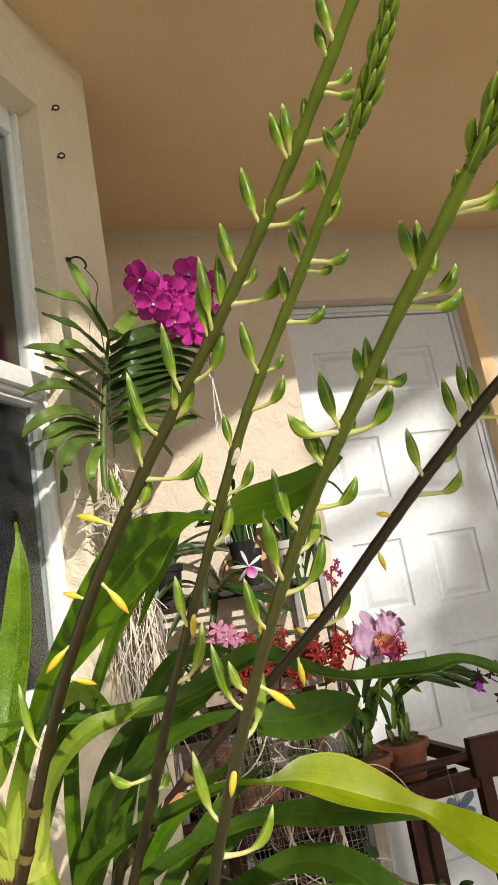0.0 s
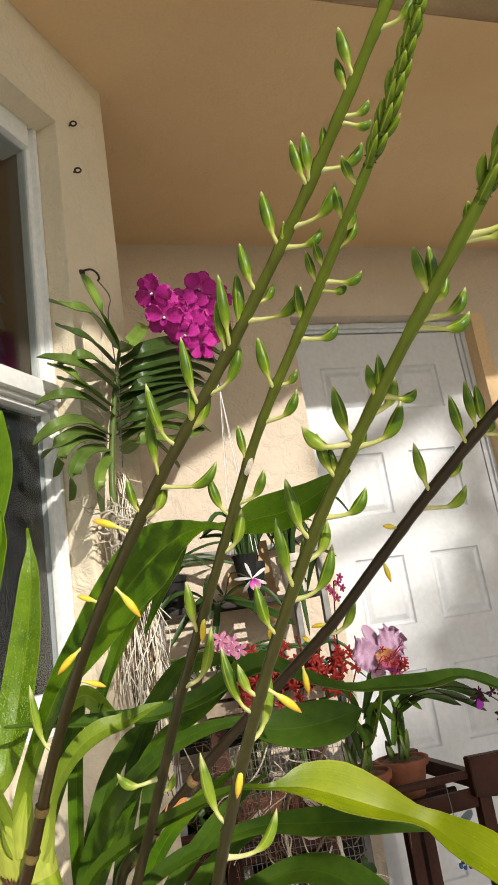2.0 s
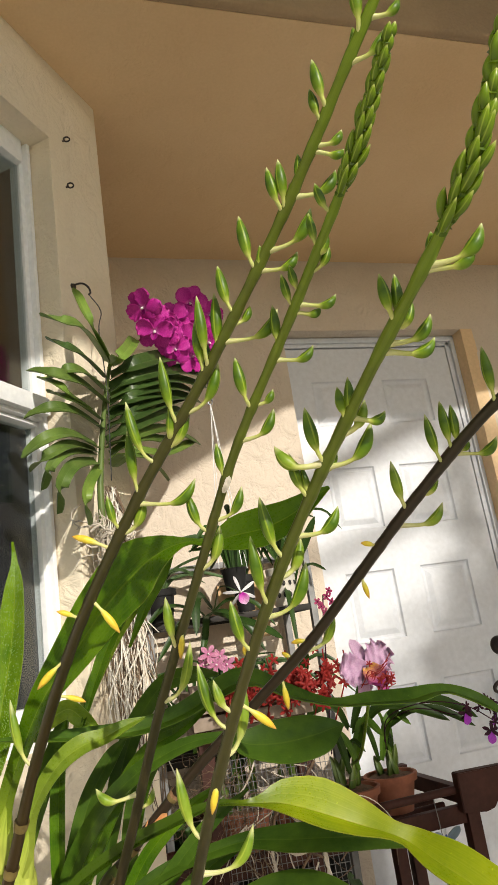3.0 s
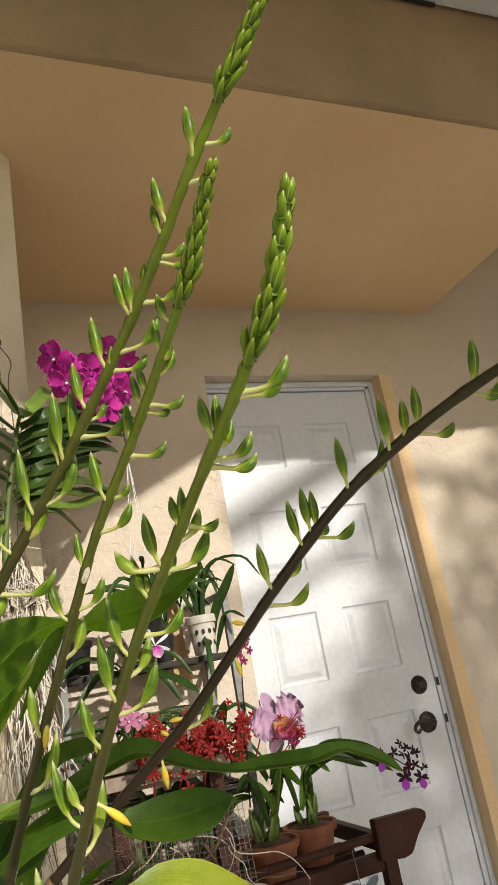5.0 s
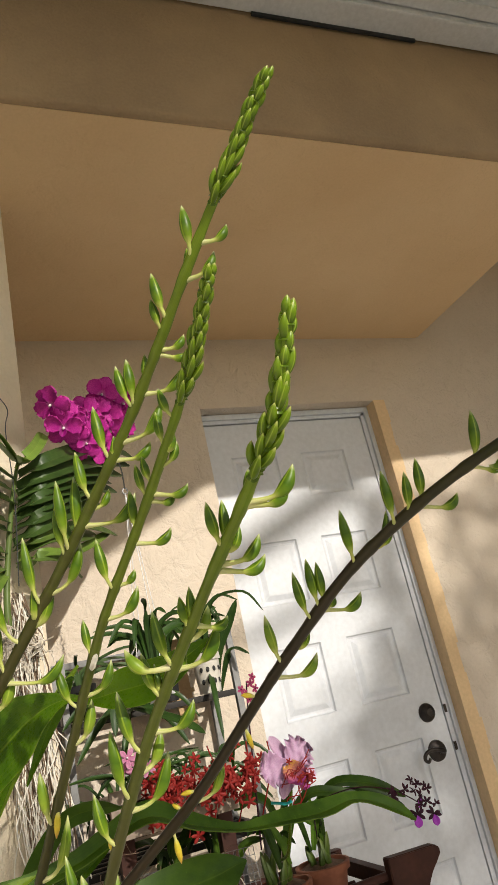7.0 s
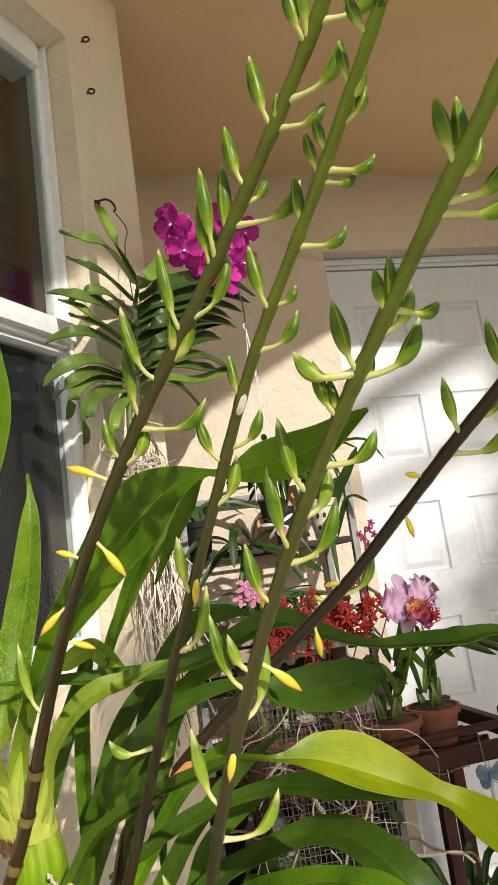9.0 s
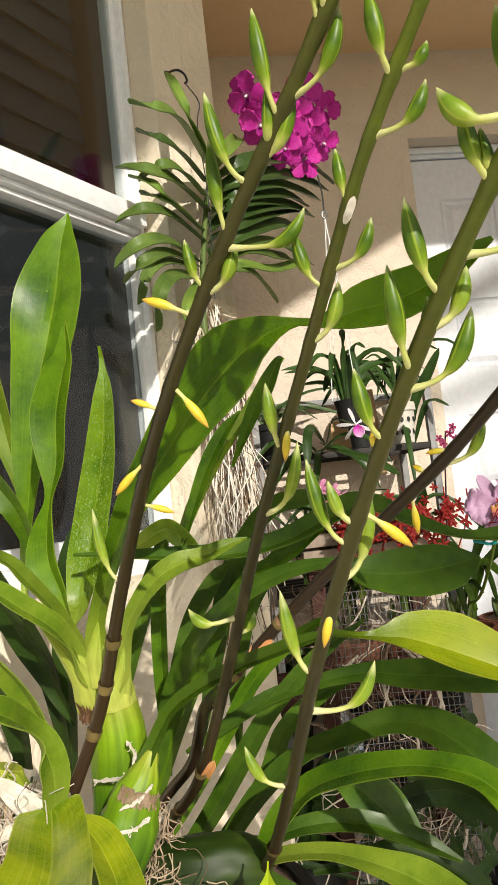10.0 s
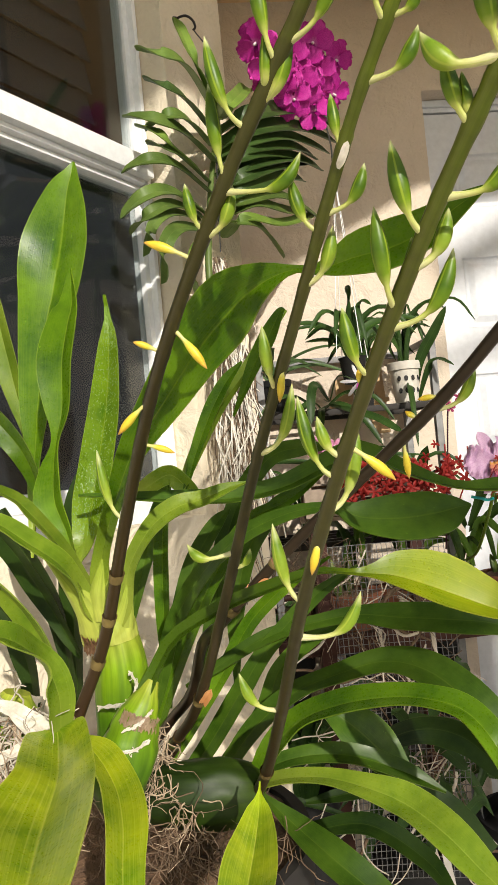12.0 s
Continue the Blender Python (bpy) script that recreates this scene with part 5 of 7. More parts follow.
def petal_material(name, base, edge, vein, rough=0.5, throat=None):
    """A petal: colour by length (v) and width (u), netted veins, some light through it."""
    m, n, l, b = material(name, rough, 0, 0.25)
    tc, sep = n.new("ShaderNodeTexCoord"), n.new("ShaderNodeSeparateXYZ")
    l.new(tc.outputs["UV"], sep.inputs[0])
    mp = n.new("ShaderNodeMapping"); mp.inputs["Scale"].default_value = (9, 5, 1)
    l.new(tc.outputs["UV"], mp.inputs["Vector"])
    net = n.new("ShaderNodeTexVoronoi"); net.feature = "DISTANCE_TO_EDGE"; net.inputs["Scale"].default_value = 1.6
    l.new(mp.outputs["Vector"], net.inputs["Vector"])
    c = ramp(n, l, sep.outputs["Y"], [(0.0, throat or base), (0.22, base), (1.0, edge)])
    c = mix(n, l, ramp(n, l, net.outputs["Distance"], [(0.0, (0.6, 0.6, 0.6)), (0.12, (0, 0, 0))]), c, vein)
    l.new(c, b.inputs["Base Color"])
    bump(n, l, b, net.outputs["Distance"], 0.15, 0.0008)
    tr, ms = n.new("ShaderNodeBsdfTranslucent"), n.new("ShaderNodeMixShader")
    l.new(c, tr.inputs["Color"])
    ms.inputs[0].default_value = 0.3
    l.new(b.outputs[0], ms.inputs[1]); l.new(tr.outputs[0], ms.inputs[2])
    l.new(ms.outputs[0], n["Material Output"].inputs["Surface"])
    return m


MAGENTA = petal_material("magenta_petal", (0.60, 0.026, 0.36), (0.68, 0.055, 0.43), (0.40, 0.008, 0.23), throat=(0.62, 0.22, 0.48))
MAGLIP = petal_material("deep_magenta_lip", (0.32, 0.004, 0.20), (0.40, 0.01, 0.24), (0.22, 0.0, 0.12))
LAV = petal_material("lavender_petal", (0.64, 0.41, 0.60), (0.72, 0.52, 0.68), (0.56, 0.30, 0.52))
LAVLIP = petal_material("purple_lip", (0.66, 0.30, 0.12), (0.48, 0.06, 0.36), (0.40, 0.04, 0.25), throat=(0.80, 0.50, 0.06))
WHITEP = petal_material("white_petal", (0.80, 0.80, 0.82), (0.82, 0.80, 0.82), (0.72, 0.70, 0.74))
PINK = petal_material("pink_petal", (0.58, 0.22, 0.38), (0.66, 0.34, 0.48), (0.44, 0.10, 0.24))
RED = petal_material("red_petal", (0.30, 0.020, 0.016), (0.40, 0.040, 0.030), (0.20, 0.008, 0.01))
MAROON = petal_material("maroon_petal", (0.035, 0.005, 0.016), (0.055, 0.008, 0.025), (0.02, 0.003, 0.01))
VIOLET = petal_material("violet_lip", (0.42, 0.05, 0.55), (0.48, 0.08, 0.58), (0.32, 0.02, 0.42))
COLUMN = mottled("pale_flower_column", (0.62, 0.45, 0.50), (0.80, 0.70, 0.72), 90, 0.5)
WIRE = mottled("grey_wire", (0.10, 0.10, 0.10), (0.20, 0.20, 0.20), 60, 0.4, 0.9)
PALEWIRE = mottled("pale_nylon_wire", (0.62, 0.62, 0.62), (0.76, 0.76, 0.76), 60, 0.4)


def petal(length, width, cup=0.25, back=0.2, ruffle=0.0, tip=0.55, waist=0.25, steps=9, across=6, thick=0.0006):
    """A petal along +y in the plane z = 0, cupped, bent back, with a ruffled rim."""
    bm = bmesh.new()
    uv = bm.loops.layers.uv.new("uv")
    sheets, uvs = [], {}
    for sign in (1, -1):
        rows = []
        for i in range(steps + 1):
            f = i / steps
            w = width * 0.5 * (waist + (1 - waist) * math.sin(math.pi * min(1, f / 0.62) / 2)) * (1.0 if f < tip else math.sqrt(max(0.012, 1 - ((f - tip) / (1 - tip)) ** 2.2)))
            w *= 1 + ruffle * 0.9 * math.sin(f * 27 + 1) * f
            row = []
            for j in range(across + 1):
                u = j / across * 2 - 1
                z = cup * w * u * u - back * length * f * f + ruffle * width * math.sin(f * 21 + u * 7) * abs(u) * f
                v = bm.verts.new((u * w, f * length, z + sign * thick / 2))
                uvs[v] = (j / across, f)
                row.append(v)
            rows.append(row)
        for a, b in zip(rows, rows[1:]):
            for j in range(across):
                q = (a[j], a[j + 1], b[j + 1], b[j])
                bm.faces.new(q if sign > 0 else q[::-1])
        sheets.append(rows)
    A, B = sheets
    for i in range(steps):
        bm.faces.new((A[i][0], A[i + 1][0], B[i + 1][0], B[i][0]))
        bm.faces.new((A[i][-1], B[i][-1], B[i + 1][-1], A[i + 1][-1]))
    for fc in bm.faces:
        for lp in fc.loops:
            lp[uv].uv = uvs[lp.vert]
    return bm


def facing(p, way, roll=0.0):
    """A pose at p whose local z looks along way; roll in degrees turns it about that way."""
    return Matrix.Translation(Vector(p)) @ Vector(way).to_track_quat("Z", "Y").to_matrix().to_4x4() @ pose(0, 0, 0, 0, 0, roll)


PETAL_MESHES = {}


def petal_mesh(key, mat, **k):
    if key not in PETAL_MESHES:
        PETAL_MESHES[key] = mesh_of(petal(**k), mat)
    return PETAL_MESHES[key]


def flower(parent, name, pose_m, petals, column, scale=1.0):
    """A flower: a column that carries its petals. petals: (name, mesh, turn, tilt)."""
    col = new(name, column)
    child(col, parent)
    col.matrix_basis = pose_m @ Matrix.Diagonal((scale, scale, scale, 1))
    for nm, me, turn, tilt in petals:
        o = new(nm, me)
        o.parent = col
        o.matrix_basis = pose(0, 0, 0.001, 0, 0, turn) @ pose(0, 0.001, 0, tilt)
    return col


COL_MESH = mesh_of(lathe(bmesh.new(), [(0, -0.003), (0.0022, -0.002), (0.0026, 0.002), (0.0022, 0.006), (0.0014, 0.008), (0, 0.0085)], 10), COLUMN)
COL_DARK = mesh_of(lathe(bmesh.new(), [(0, -0.002), (0.0012, -0.001), (0.0014, 0.002), (0.0008, 0.004), (0, 0.0045)], 8), MAROON)
COL_RED = mesh_of(lathe(bmesh.new(), [(0, -0.002), (0.0010, -0.001), (0.0012, 0.002), (0.0006, 0.004), (0, 0.0045)], 8), RED)

vanda = thing("vanda_orchid", "hanging vanda with dark strap leaves, bare roots and magenta flowers", "orchid", at=(0.02, 1.455, 1.39))
LIFT = Vector((0.002, 0.019, 0.026))
VL = [
    ('p', 0.011, [(0.045, 1.486, 1.642), (0.004, 1.360, 1.661), (-0.015, 1.399, 1.748)]),
    ('m', 0.014, [(0.035, 1.475, 1.645), (-0.010, 1.343, 1.642), (-0.044, 1.303, 1.635), (-0.073, 1.330, 1.660)]),
    ('d', 0.012, [(0.029, 1.468, 1.611), (-0.014, 1.338, 1.593), (-0.044, 1.303, 1.594), (-0.066, 1.339, 1.624)]),
    ('m', 0.015, [(0.027, 1.465, 1.563), (-0.019, 1.332, 1.543), (-0.059, 1.285, 1.539), (-0.099, 1.299, 1.554)]),
    ('p', 0.010, [(-0.005, 1.427, 1.539), (-0.035, 1.313, 1.514), (-0.057, 1.287, 1.524), (-0.084, 1.318, 1.551)]),
    ('m', 0.012, [(0.015, 1.450, 1.510), (-0.031, 1.318, 1.491), (-0.067, 1.275, 1.484), (-0.106, 1.291, 1.477)]),
    ('m', 0.011, [(0.006, 1.440, 1.473), (-0.042, 1.305, 1.453), (-0.077, 1.264, 1.436), (-0.112, 1.284, 1.416)]),
    ('m', 0.010, [(0.003, 1.436, 1.465), (-0.042, 1.305, 1.437), (-0.073, 1.268, 1.415), (-0.102, 1.296, 1.399)]),
    ('m', 0.008, [(-0.001, 1.432, 1.460), (-0.046, 1.300, 1.425), (-0.073, 1.268, 1.398), (-0.088, 1.312, 1.375)]),
    ('m', 0.011, [(0.001, 1.434, 1.446), (-0.041, 1.306, 1.406), (-0.062, 1.281, 1.372), (-0.068, 1.337, 1.344)]),
    ('p', 0.009, [(0.006, 1.440, 1.439), (-0.021, 1.330, 1.382), (-0.028, 1.321, 1.350), (-0.021, 1.392, 1.334)]),
    ('p', 0.013, [(0.045, 1.486, 1.642), (0.052, 1.417, 1.623), (0.074, 1.443, 1.653), (0.101, 1.537, 1.718)]),
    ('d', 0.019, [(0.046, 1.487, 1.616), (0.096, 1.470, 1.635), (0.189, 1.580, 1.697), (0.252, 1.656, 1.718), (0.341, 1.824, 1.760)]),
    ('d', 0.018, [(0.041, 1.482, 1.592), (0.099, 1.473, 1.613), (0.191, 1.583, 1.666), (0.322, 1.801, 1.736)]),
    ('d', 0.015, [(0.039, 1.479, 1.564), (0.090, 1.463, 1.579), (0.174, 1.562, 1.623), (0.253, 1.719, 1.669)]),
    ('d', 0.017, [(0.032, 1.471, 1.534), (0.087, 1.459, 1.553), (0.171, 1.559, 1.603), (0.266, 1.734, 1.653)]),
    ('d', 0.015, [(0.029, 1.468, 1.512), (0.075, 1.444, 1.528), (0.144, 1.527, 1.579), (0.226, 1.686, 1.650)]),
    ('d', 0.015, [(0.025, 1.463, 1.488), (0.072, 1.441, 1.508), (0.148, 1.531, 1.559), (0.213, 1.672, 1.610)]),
    ('m', 0.012, [(0.026, 1.464, 1.479), (0.070, 1.439, 1.489), (0.143, 1.526, 1.525), (0.251, 1.717, 1.548)]),
    ('m', 0.013, [(0.030, 1.469, 1.465), (0.075, 1.444, 1.486), (0.135, 1.515, 1.499), (0.193, 1.648, 1.539)]),
    ('p', 0.010, [(0.031, 1.470, 1.456), (0.067, 1.435, 1.461), (0.132, 1.512, 1.476), (0.234, 1.696, 1.553)]),
    ('m', 0.012, [(0.032, 1.471, 1.446), (0.056, 1.422, 1.451), (0.096, 1.470, 1.453), (0.147, 1.592, 1.443)]),
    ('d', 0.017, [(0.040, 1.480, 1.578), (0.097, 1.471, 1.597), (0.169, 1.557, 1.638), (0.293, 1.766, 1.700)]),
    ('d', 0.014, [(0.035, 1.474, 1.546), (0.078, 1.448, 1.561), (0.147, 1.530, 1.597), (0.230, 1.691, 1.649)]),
    ('m', 0.012, [(0.024, 1.462, 1.587), (-0.013, 1.339, 1.564), (-0.040, 1.307, 1.556), (-0.071, 1.332, 1.550)]),
    ('m', 0.011, [(0.014, 1.450, 1.527), (-0.028, 1.321, 1.508), (-0.050, 1.296, 1.510), (-0.070, 1.334, 1.533)]),
]
for k, (kind, width, pts) in enumerate(VL):
    child(part("leaf", blade([Vector(p) + LIFT for p in pts], width * 1.8, face=(0.45, -0.75, 0.5), fold=0.4, tipped=0.86, steps=18, across=6, base=0.85, peak=0.15, thick=0.0016), VLEAF[kind]), vanda)
child(part("stem", tube(bmesh.new(), spline([(0.004, 1.437, 1.36), (0.006, 1.440, 1.43), (0.021, 1.465, 1.54), (0.037, 1.492, 1.625), (0.050, 1.508, 1.680)], 20), lambda f: 0.006 - 0.003 * f, 10), VLEAF["m"], None, "short leafy stem"), vanda)
spike_pts = spline([(0.042, 1.494, 1.656), (0.10, 1.53, 1.72), (0.185, 1.61, 1.80), (0.28, 1.73, 1.88)], 16)
stalk = child(part("flower_stalk", tube(bmesh.new(), spike_pts, 0.0025, 8), VLEAF["p"], None, "arching green flower stalk"), vanda)
VP = petal_mesh("vanda_petal", MAGENTA, length=0.034, width=0.033, cup=0.3, back=0.12, ruffle=0.11, tip=0.52, waist=0.16, steps=12, across=8)
VS = petal_mesh("vanda_sepal", MAGENTA, length=0.035, width=0.030, cup=-0.2, back=0.10, ruffle=0.11, tip=0.5, waist=0.2, steps=12, across=8)
VLIP = petal_mesh("vanda_lip", MAGLIP, length=0.017, width=0.013, cup=0.6, back=-0.2, tip=0.5, waist=0.4)
rv = random.Random(8)
to_cam = Vector((-0.25, -1.25, -0.55)).normalized()
for k, (p, yaw, sc) in enumerate((((0.098, 1.470, 1.750), -38, 1.05), ((0.118, 1.490, 1.712), -12, 1.05), ((0.138, 1.510, 1.722), -30, 1.0), ((0.185, 1.575, 1.735), 4, 1.15), ((0.285, 1.695, 1.852), 38, 1.05), ((0.225, 1.62, 1.840), 0, 1.1), ((0.268, 1.675, 1.775), 46, 1.05), ((0.165, 1.55, 1.702), 15, 1.0), ((0.212, 1.61, 1.712), 28, 1.0), ((0.205, 1.60, 1.79), -8, 1.0), ((0.145, 1.53, 1.735), -20, 1.05), ((0.175, 1.565, 1.775), 10, 1.0), ((0.235, 1.635, 1.79), 20, 1.05), ((0.120, 1.50, 1.745), -5, 0.95))):
    way = Matrix.Rotation(radians(yaw), 3, "Z") @ to_cam + Vector((0, 0, rv.uniform(-0.35, 0.35)))
    flower(vanda, "flower", facing(Vector(p) + Vector((0.015, 0.0, 0.014)), way, rv.uniform(-35, 35)), [("petal", VP, 65 + rv.uniform(-8, 8), 6), ("petal", VP, -65 + rv.uniform(-8, 8), 6), ("sepal", VS, 0, -4), ("sepal", VS, 142, -4), ("sepal", VS, -142, -4), ("lip", VLIP, 180, 35)], COL_MESH, sc)


# sunlight is put into this pale tone; dark FIBRE strands paint the shaded gaps
STRAW = mottled("sunlit_dry_root", (0.58, 0.53, 0.44), (0.84, 0.80, 0.72), 50, 0.85, relief=0.3, fine=300)


def hanging_roots(parent, count, seed):
    rnd = random.Random(seed)
    for k in range(count):
        f = rnd.random()
        p = Vector((0.012 + 0.02 * rnd.random(), 1.442 + 0.02 * rnd.random(), 1.37 + 0.06 * rnd.random()))
        end = Vector((-0.005 + 0.075 * f + rnd.gauss(0, 0.010), 1.432 + 0.075 * f + rnd.gauss(0, 0.012), 1.24 - 0.34 * rnd.random() ** 0.8))
        pts = [p]
        for i in range(1, 6):
            q = p.lerp(end, i / 5) + Vector((rnd.gauss(0, 0.011), rnd.gauss(0, 0.012), rnd.gauss(0, 0.008)))
            pts.append(q)
        r = rnd.uniform(0.0006, 0.0015)
        child(part("aerial_root", tube(bmesh.new(), spline(pts, 14), lambda t: r * (1 - 0.3 * t), 5), STRAW if rnd.random() < 0.62 else FIBRE), parent)


hanging_roots(vanda, 150, 3)
root_tangle("root_knot", "tangle of pale curling roots", vanda, WHITEROOT, [(0.008, 1.435, 1.355), (0.018, 1.435, 1.34), (-0.002, 1.430, 1.36)], 40, (0.014, 0.010, 0.014), 0.07, 0.0016, 0.1, 9, 0.8)["kind"] = "stuff"


# hooks on the pilaster
def on_bay(x, y, z):
    return BAY @ Vector((x, y, z))


hook = tagged(part("wall_hook", tube(bmesh.new(), spline([on_bay(-0.128, -0.004, 1.824), on_bay(-0.127, 0.008, 1.827), on_bay(-0.122, 0.018, 1.827), on_bay(-0.116, 0.025, 1.820), on_bay(-0.113, 0.027, 1.810), on_bay(-0.116, 0.025, 1.804)], 24), 0.0019, 10), BRONZE), "dark bronze screw hook in the stucco wall", "hook")
child(part("collar", lathe(bmesh.new(), [(0, 0.004), (0.005, 0.004), (0.007, 0.0), (0, -0.001)], 16, Matrix.Translation(on_bay(-0.128, 0.0, 1.824)) @ BAY_N.to_track_quat("Z", "Y").to_matrix().to_4x4()), BRONZE), hook)
child(part("hanger_wire", tube(bmesh.new(), spline([on_bay(-0.116, 0.025, 1.805), on_bay(-0.112, 0.045, 1.765), (0.030, 1.478, 1.72), (0.034, 1.470, 1.60), (0.026, 1.458, 1.44)], 20), 0.0010, 6), WIRE), vanda)
for z in (2.150, 2.043):
    eye = tagged(part("eye_screw", tube(bmesh.new(), [on_bay(-0.123 + 0.003 * math.cos(a), 0.010 + 0.005 * math.cos(a), z + 0.0052 * math.sin(a)) for a in (2 * math.pi * k / 16 for k in range(17))], 0.0017, 7), BRONZE), "small bronze eye screw in the stucco wall", "eye screw", "eye screws")
    child(part("shank", tube(bmesh.new(), [on_bay(-0.123, -0.004, z), on_bay(-0.123, 0.006, z)], 0.0018, 7), BRONZE), eye)


# ---- rack with potted orchids behind ----
IRON = mottled("dark_iron", (0.012, 0.010, 0.009), (0.03, 0.025, 0.021), 30, 0.6, 0.0, 0.3)
GREYIRON = mottled("grey_iron", (0.13, 0.13, 0.13), (0.22, 0.22, 0.22), 30, 0.55, 0.2)
WPOT = mottled("white_plastic_pot", (0.52, 0.49, 0.43), (0.62, 0.59, 0.53), 12, 0.45)
BPOT = mottled("black_plastic_pot", (0.010, 0.010, 0.010), (0.020, 0.020, 0.020), 12, 0.65, spec=0.25)
PLANK = mottled("pale_pine_slat", (0.42, 0.27, 0.13), (0.55, 0.38, 0.20), 16, 0.7, relief=0.3)
OLDWOOD = mottled("weathered_grey_wood", (0.22, 0.17, 0.13), (0.36, 0.29, 0.23), 25, 0.85, relief=0.5)
BLEAF = leaf_material("thin_orchid_leaf", (0.018, 0.046, 0.010), (0.040, 0.090, 0.016), (0.09, 0.16, 0.03), 0.4, stripes=10, through=0.2)
BLEAF2 = leaf_material("grey_orchid_leaf", (0.05, 0.10, 0.035), (0.10, 0.17, 0.06), (0.15, 0.22, 0.10), 0.45, stripes=10, through=0.2)


def bars(name, segs, size, mat, parent, label="", bevel=0.002):
    """Straight bars, each an object of its own."""
    out = []
    for a, b in segs:
        a, b = Vector(a), Vector(b)
        d = b - a
        ob = part(name, boxed((-size[0] / 2, -size[1] / 2, 0), (size[0] / 2, size[1] / 2, d.length), bevel), mat, None, label)
        m = Matrix.Translation(a) @ d.to_track_quat("Z", "X" if abs(d.normalized().z) > 0.9 else "Y").to_matrix().to_4x4()
        child(ob, parent)
        ob.matrix_basis = m
        out.append(ob)
    return out


rack = thing("metal_plant_rack", "dark iron plant rack standing before the stucco wall", "plant rack", at=(0.3, 2.05, 0))
X0, X1, Y0, Y1 = 0.13, 0.532, 1.955, 2.165
bars("post", [((x, y, 0), (x, y, 1.36)) for x in (X0, X1) for y in (Y0, Y1)], (0.016, 0.016), GREYIRON, rack)
for z in (1.215, 0.92, 0.45):
    bars("rail", [((X0, Y0, z), (X1, Y0, z)), ((X0, Y1, z), (X1, Y1, z)), ((X0, Y0, z), (X0, Y1, z)), ((X1, Y0, z), (X1, Y1, z))], (0.011, 0.014), IRON, rack)
    bars("slat", [((X0, Y0 + d, z + 0.004), (X1, Y0 + d, z + 0.004)) for d in (0.05, 0.10, 0.15)], (0.010, 0.006), IRON, rack)
bars("top_rail", [((X0, Y1, 1.36), (X1, Y1, 1.36)), ((X1, Y0, 1.36), (X1, Y1, 1.36))], (0.016, 0.016), GREYIRON, rack)
slatb = thing("wooden_slat_basket", "pale pine slats of a hanging orchid basket", "basket", at=(0.42, 2.0, 1.05))
bars("slat", [((0.436, 2.08, 1.160), (0.424, 2.08, 1.37)), ((0.352, 2.08, 1.215), (0.350, 2.08, 1.30)), ((0.32, 2.092, 1.236), (0.46, 2.092, 1.242))], (0.042, 0.010), PLANK, slatb)


def strap_plant(name, label, at, leaves, mat, spread, high, width, seed, up=0.9, pot=None, lean=(0, 0, 0)):
    """A tuft of narrow arching leaves."""
    rnd = random.Random(seed)
    ob = thing(name, label, "orchid", at=at)
    c = Vector(at)
    for k in range(leaves):
        a = 2 * math.pi * (k * 0.382 + rnd.uniform(-0.06, 0.06))
        d = Vector((math.cos(a), math.sin(a) * 0.7, 0))
        h = high * rnd.uniform(0.6, 1.0)
        s = spread * rnd.uniform(0.5, 1.0)
        ln = Vector(lean)
        sag = rnd.uniform(0.1, 1.05)
        bend = Vector((rnd.gauss(0, 0.15), rnd.gauss(0, 0.1), 0)) * s
        pts = [c + d * 0.008, c + d * s * 0.3 + ln * 0.3 + Vector((0, 0, h * 0.65)), c + d * s * 0.8 + ln * 0.7 + bend + Vector((0, 0, h * (0.75 + 0.25 * sag))), c + d * s * 1.35 + ln + bend * 2 + Vector((0, 0, h * sag))]
        child(part("leaf", blade(pts, width * rnd.uniform(0.45, 0.85), face=(0, -0.8, 0.6), fold=0.35, tipped=0.6, steps=12, across=4, base=0.55, thick=0.001), mat), ob)
    return ob


def pot_at(name, label, at, r, h, mat, holes=0, group=""):
    prof = [(0, 0), (r * 0.72, 0), (r * 0.95, h * 0.80), (r * 1.06, h * 0.80), (r * 1.10, h * 0.985), (r * 1.07, h), (r * 0.98, h), (r * 0.93, h * 0.9), (0, h * 0.88)]
    ob = tagged(part(name, lathe(bmesh.new(), prof, 32), mat), label, "pot", group)
    ob.location = at
    for k in range(holes):
        a = -math.pi / 2 + (k % 4 - 1.5) * 0.5
        z = h * (0.28 + 0.30 * (k // 4))
        rr = r * (0.74 + 0.22 * (z / h) / 0.8)
        o = part("hole", lathe(bmesh.new(), [(0, 0.0012), (r * 0.10, 0.001), (r * 0.12, 0)], 14, facing((rr * math.cos(a), rr * math.sin(a), z), (math.cos(a), math.sin(a), 0.15)) @ Matrix.Diagonal((1, 1.6, 1, 1))), BLACK)
        o.parent = ob
    return ob


pot_at("orchid_pot", "white plastic orchid pot with drainage holes on the rack", (0.474, 1.985, 1.2245), 0.036, 0.092, WPOT, 8)
strap_plant("potted_orchid", "narrow-leaved orchid arching from a white pot on the rack", (0.474, 1.985, 1.309), 15, BLEAF, 0.075, 0.15, 0.013, 2)
pot_at("orchid_pot", "black plastic orchid pot on the rack", (0.375, 1.99, 1.2245), 0.028, 0.085, BPOT)
strap_plant("potted_orchid", "dark broad-leaved orchid in a black pot on the rack", (0.375, 1.99, 1.30), 12, BLEAF, 0.11, 0.12, 0.022, 3)
pot_at("orchid_pot", "small dark plastic pot on the rack", (0.17, 2.0, 1.2245), 0.036, 0.075, BPOT)
strap_plant("potted_orchid", "pale-leaved orchid trailing at the rack's end", (0.17, 2.0, 1.292), 11, BLEAF2, 0.16, 0.07, 0.014, 4)
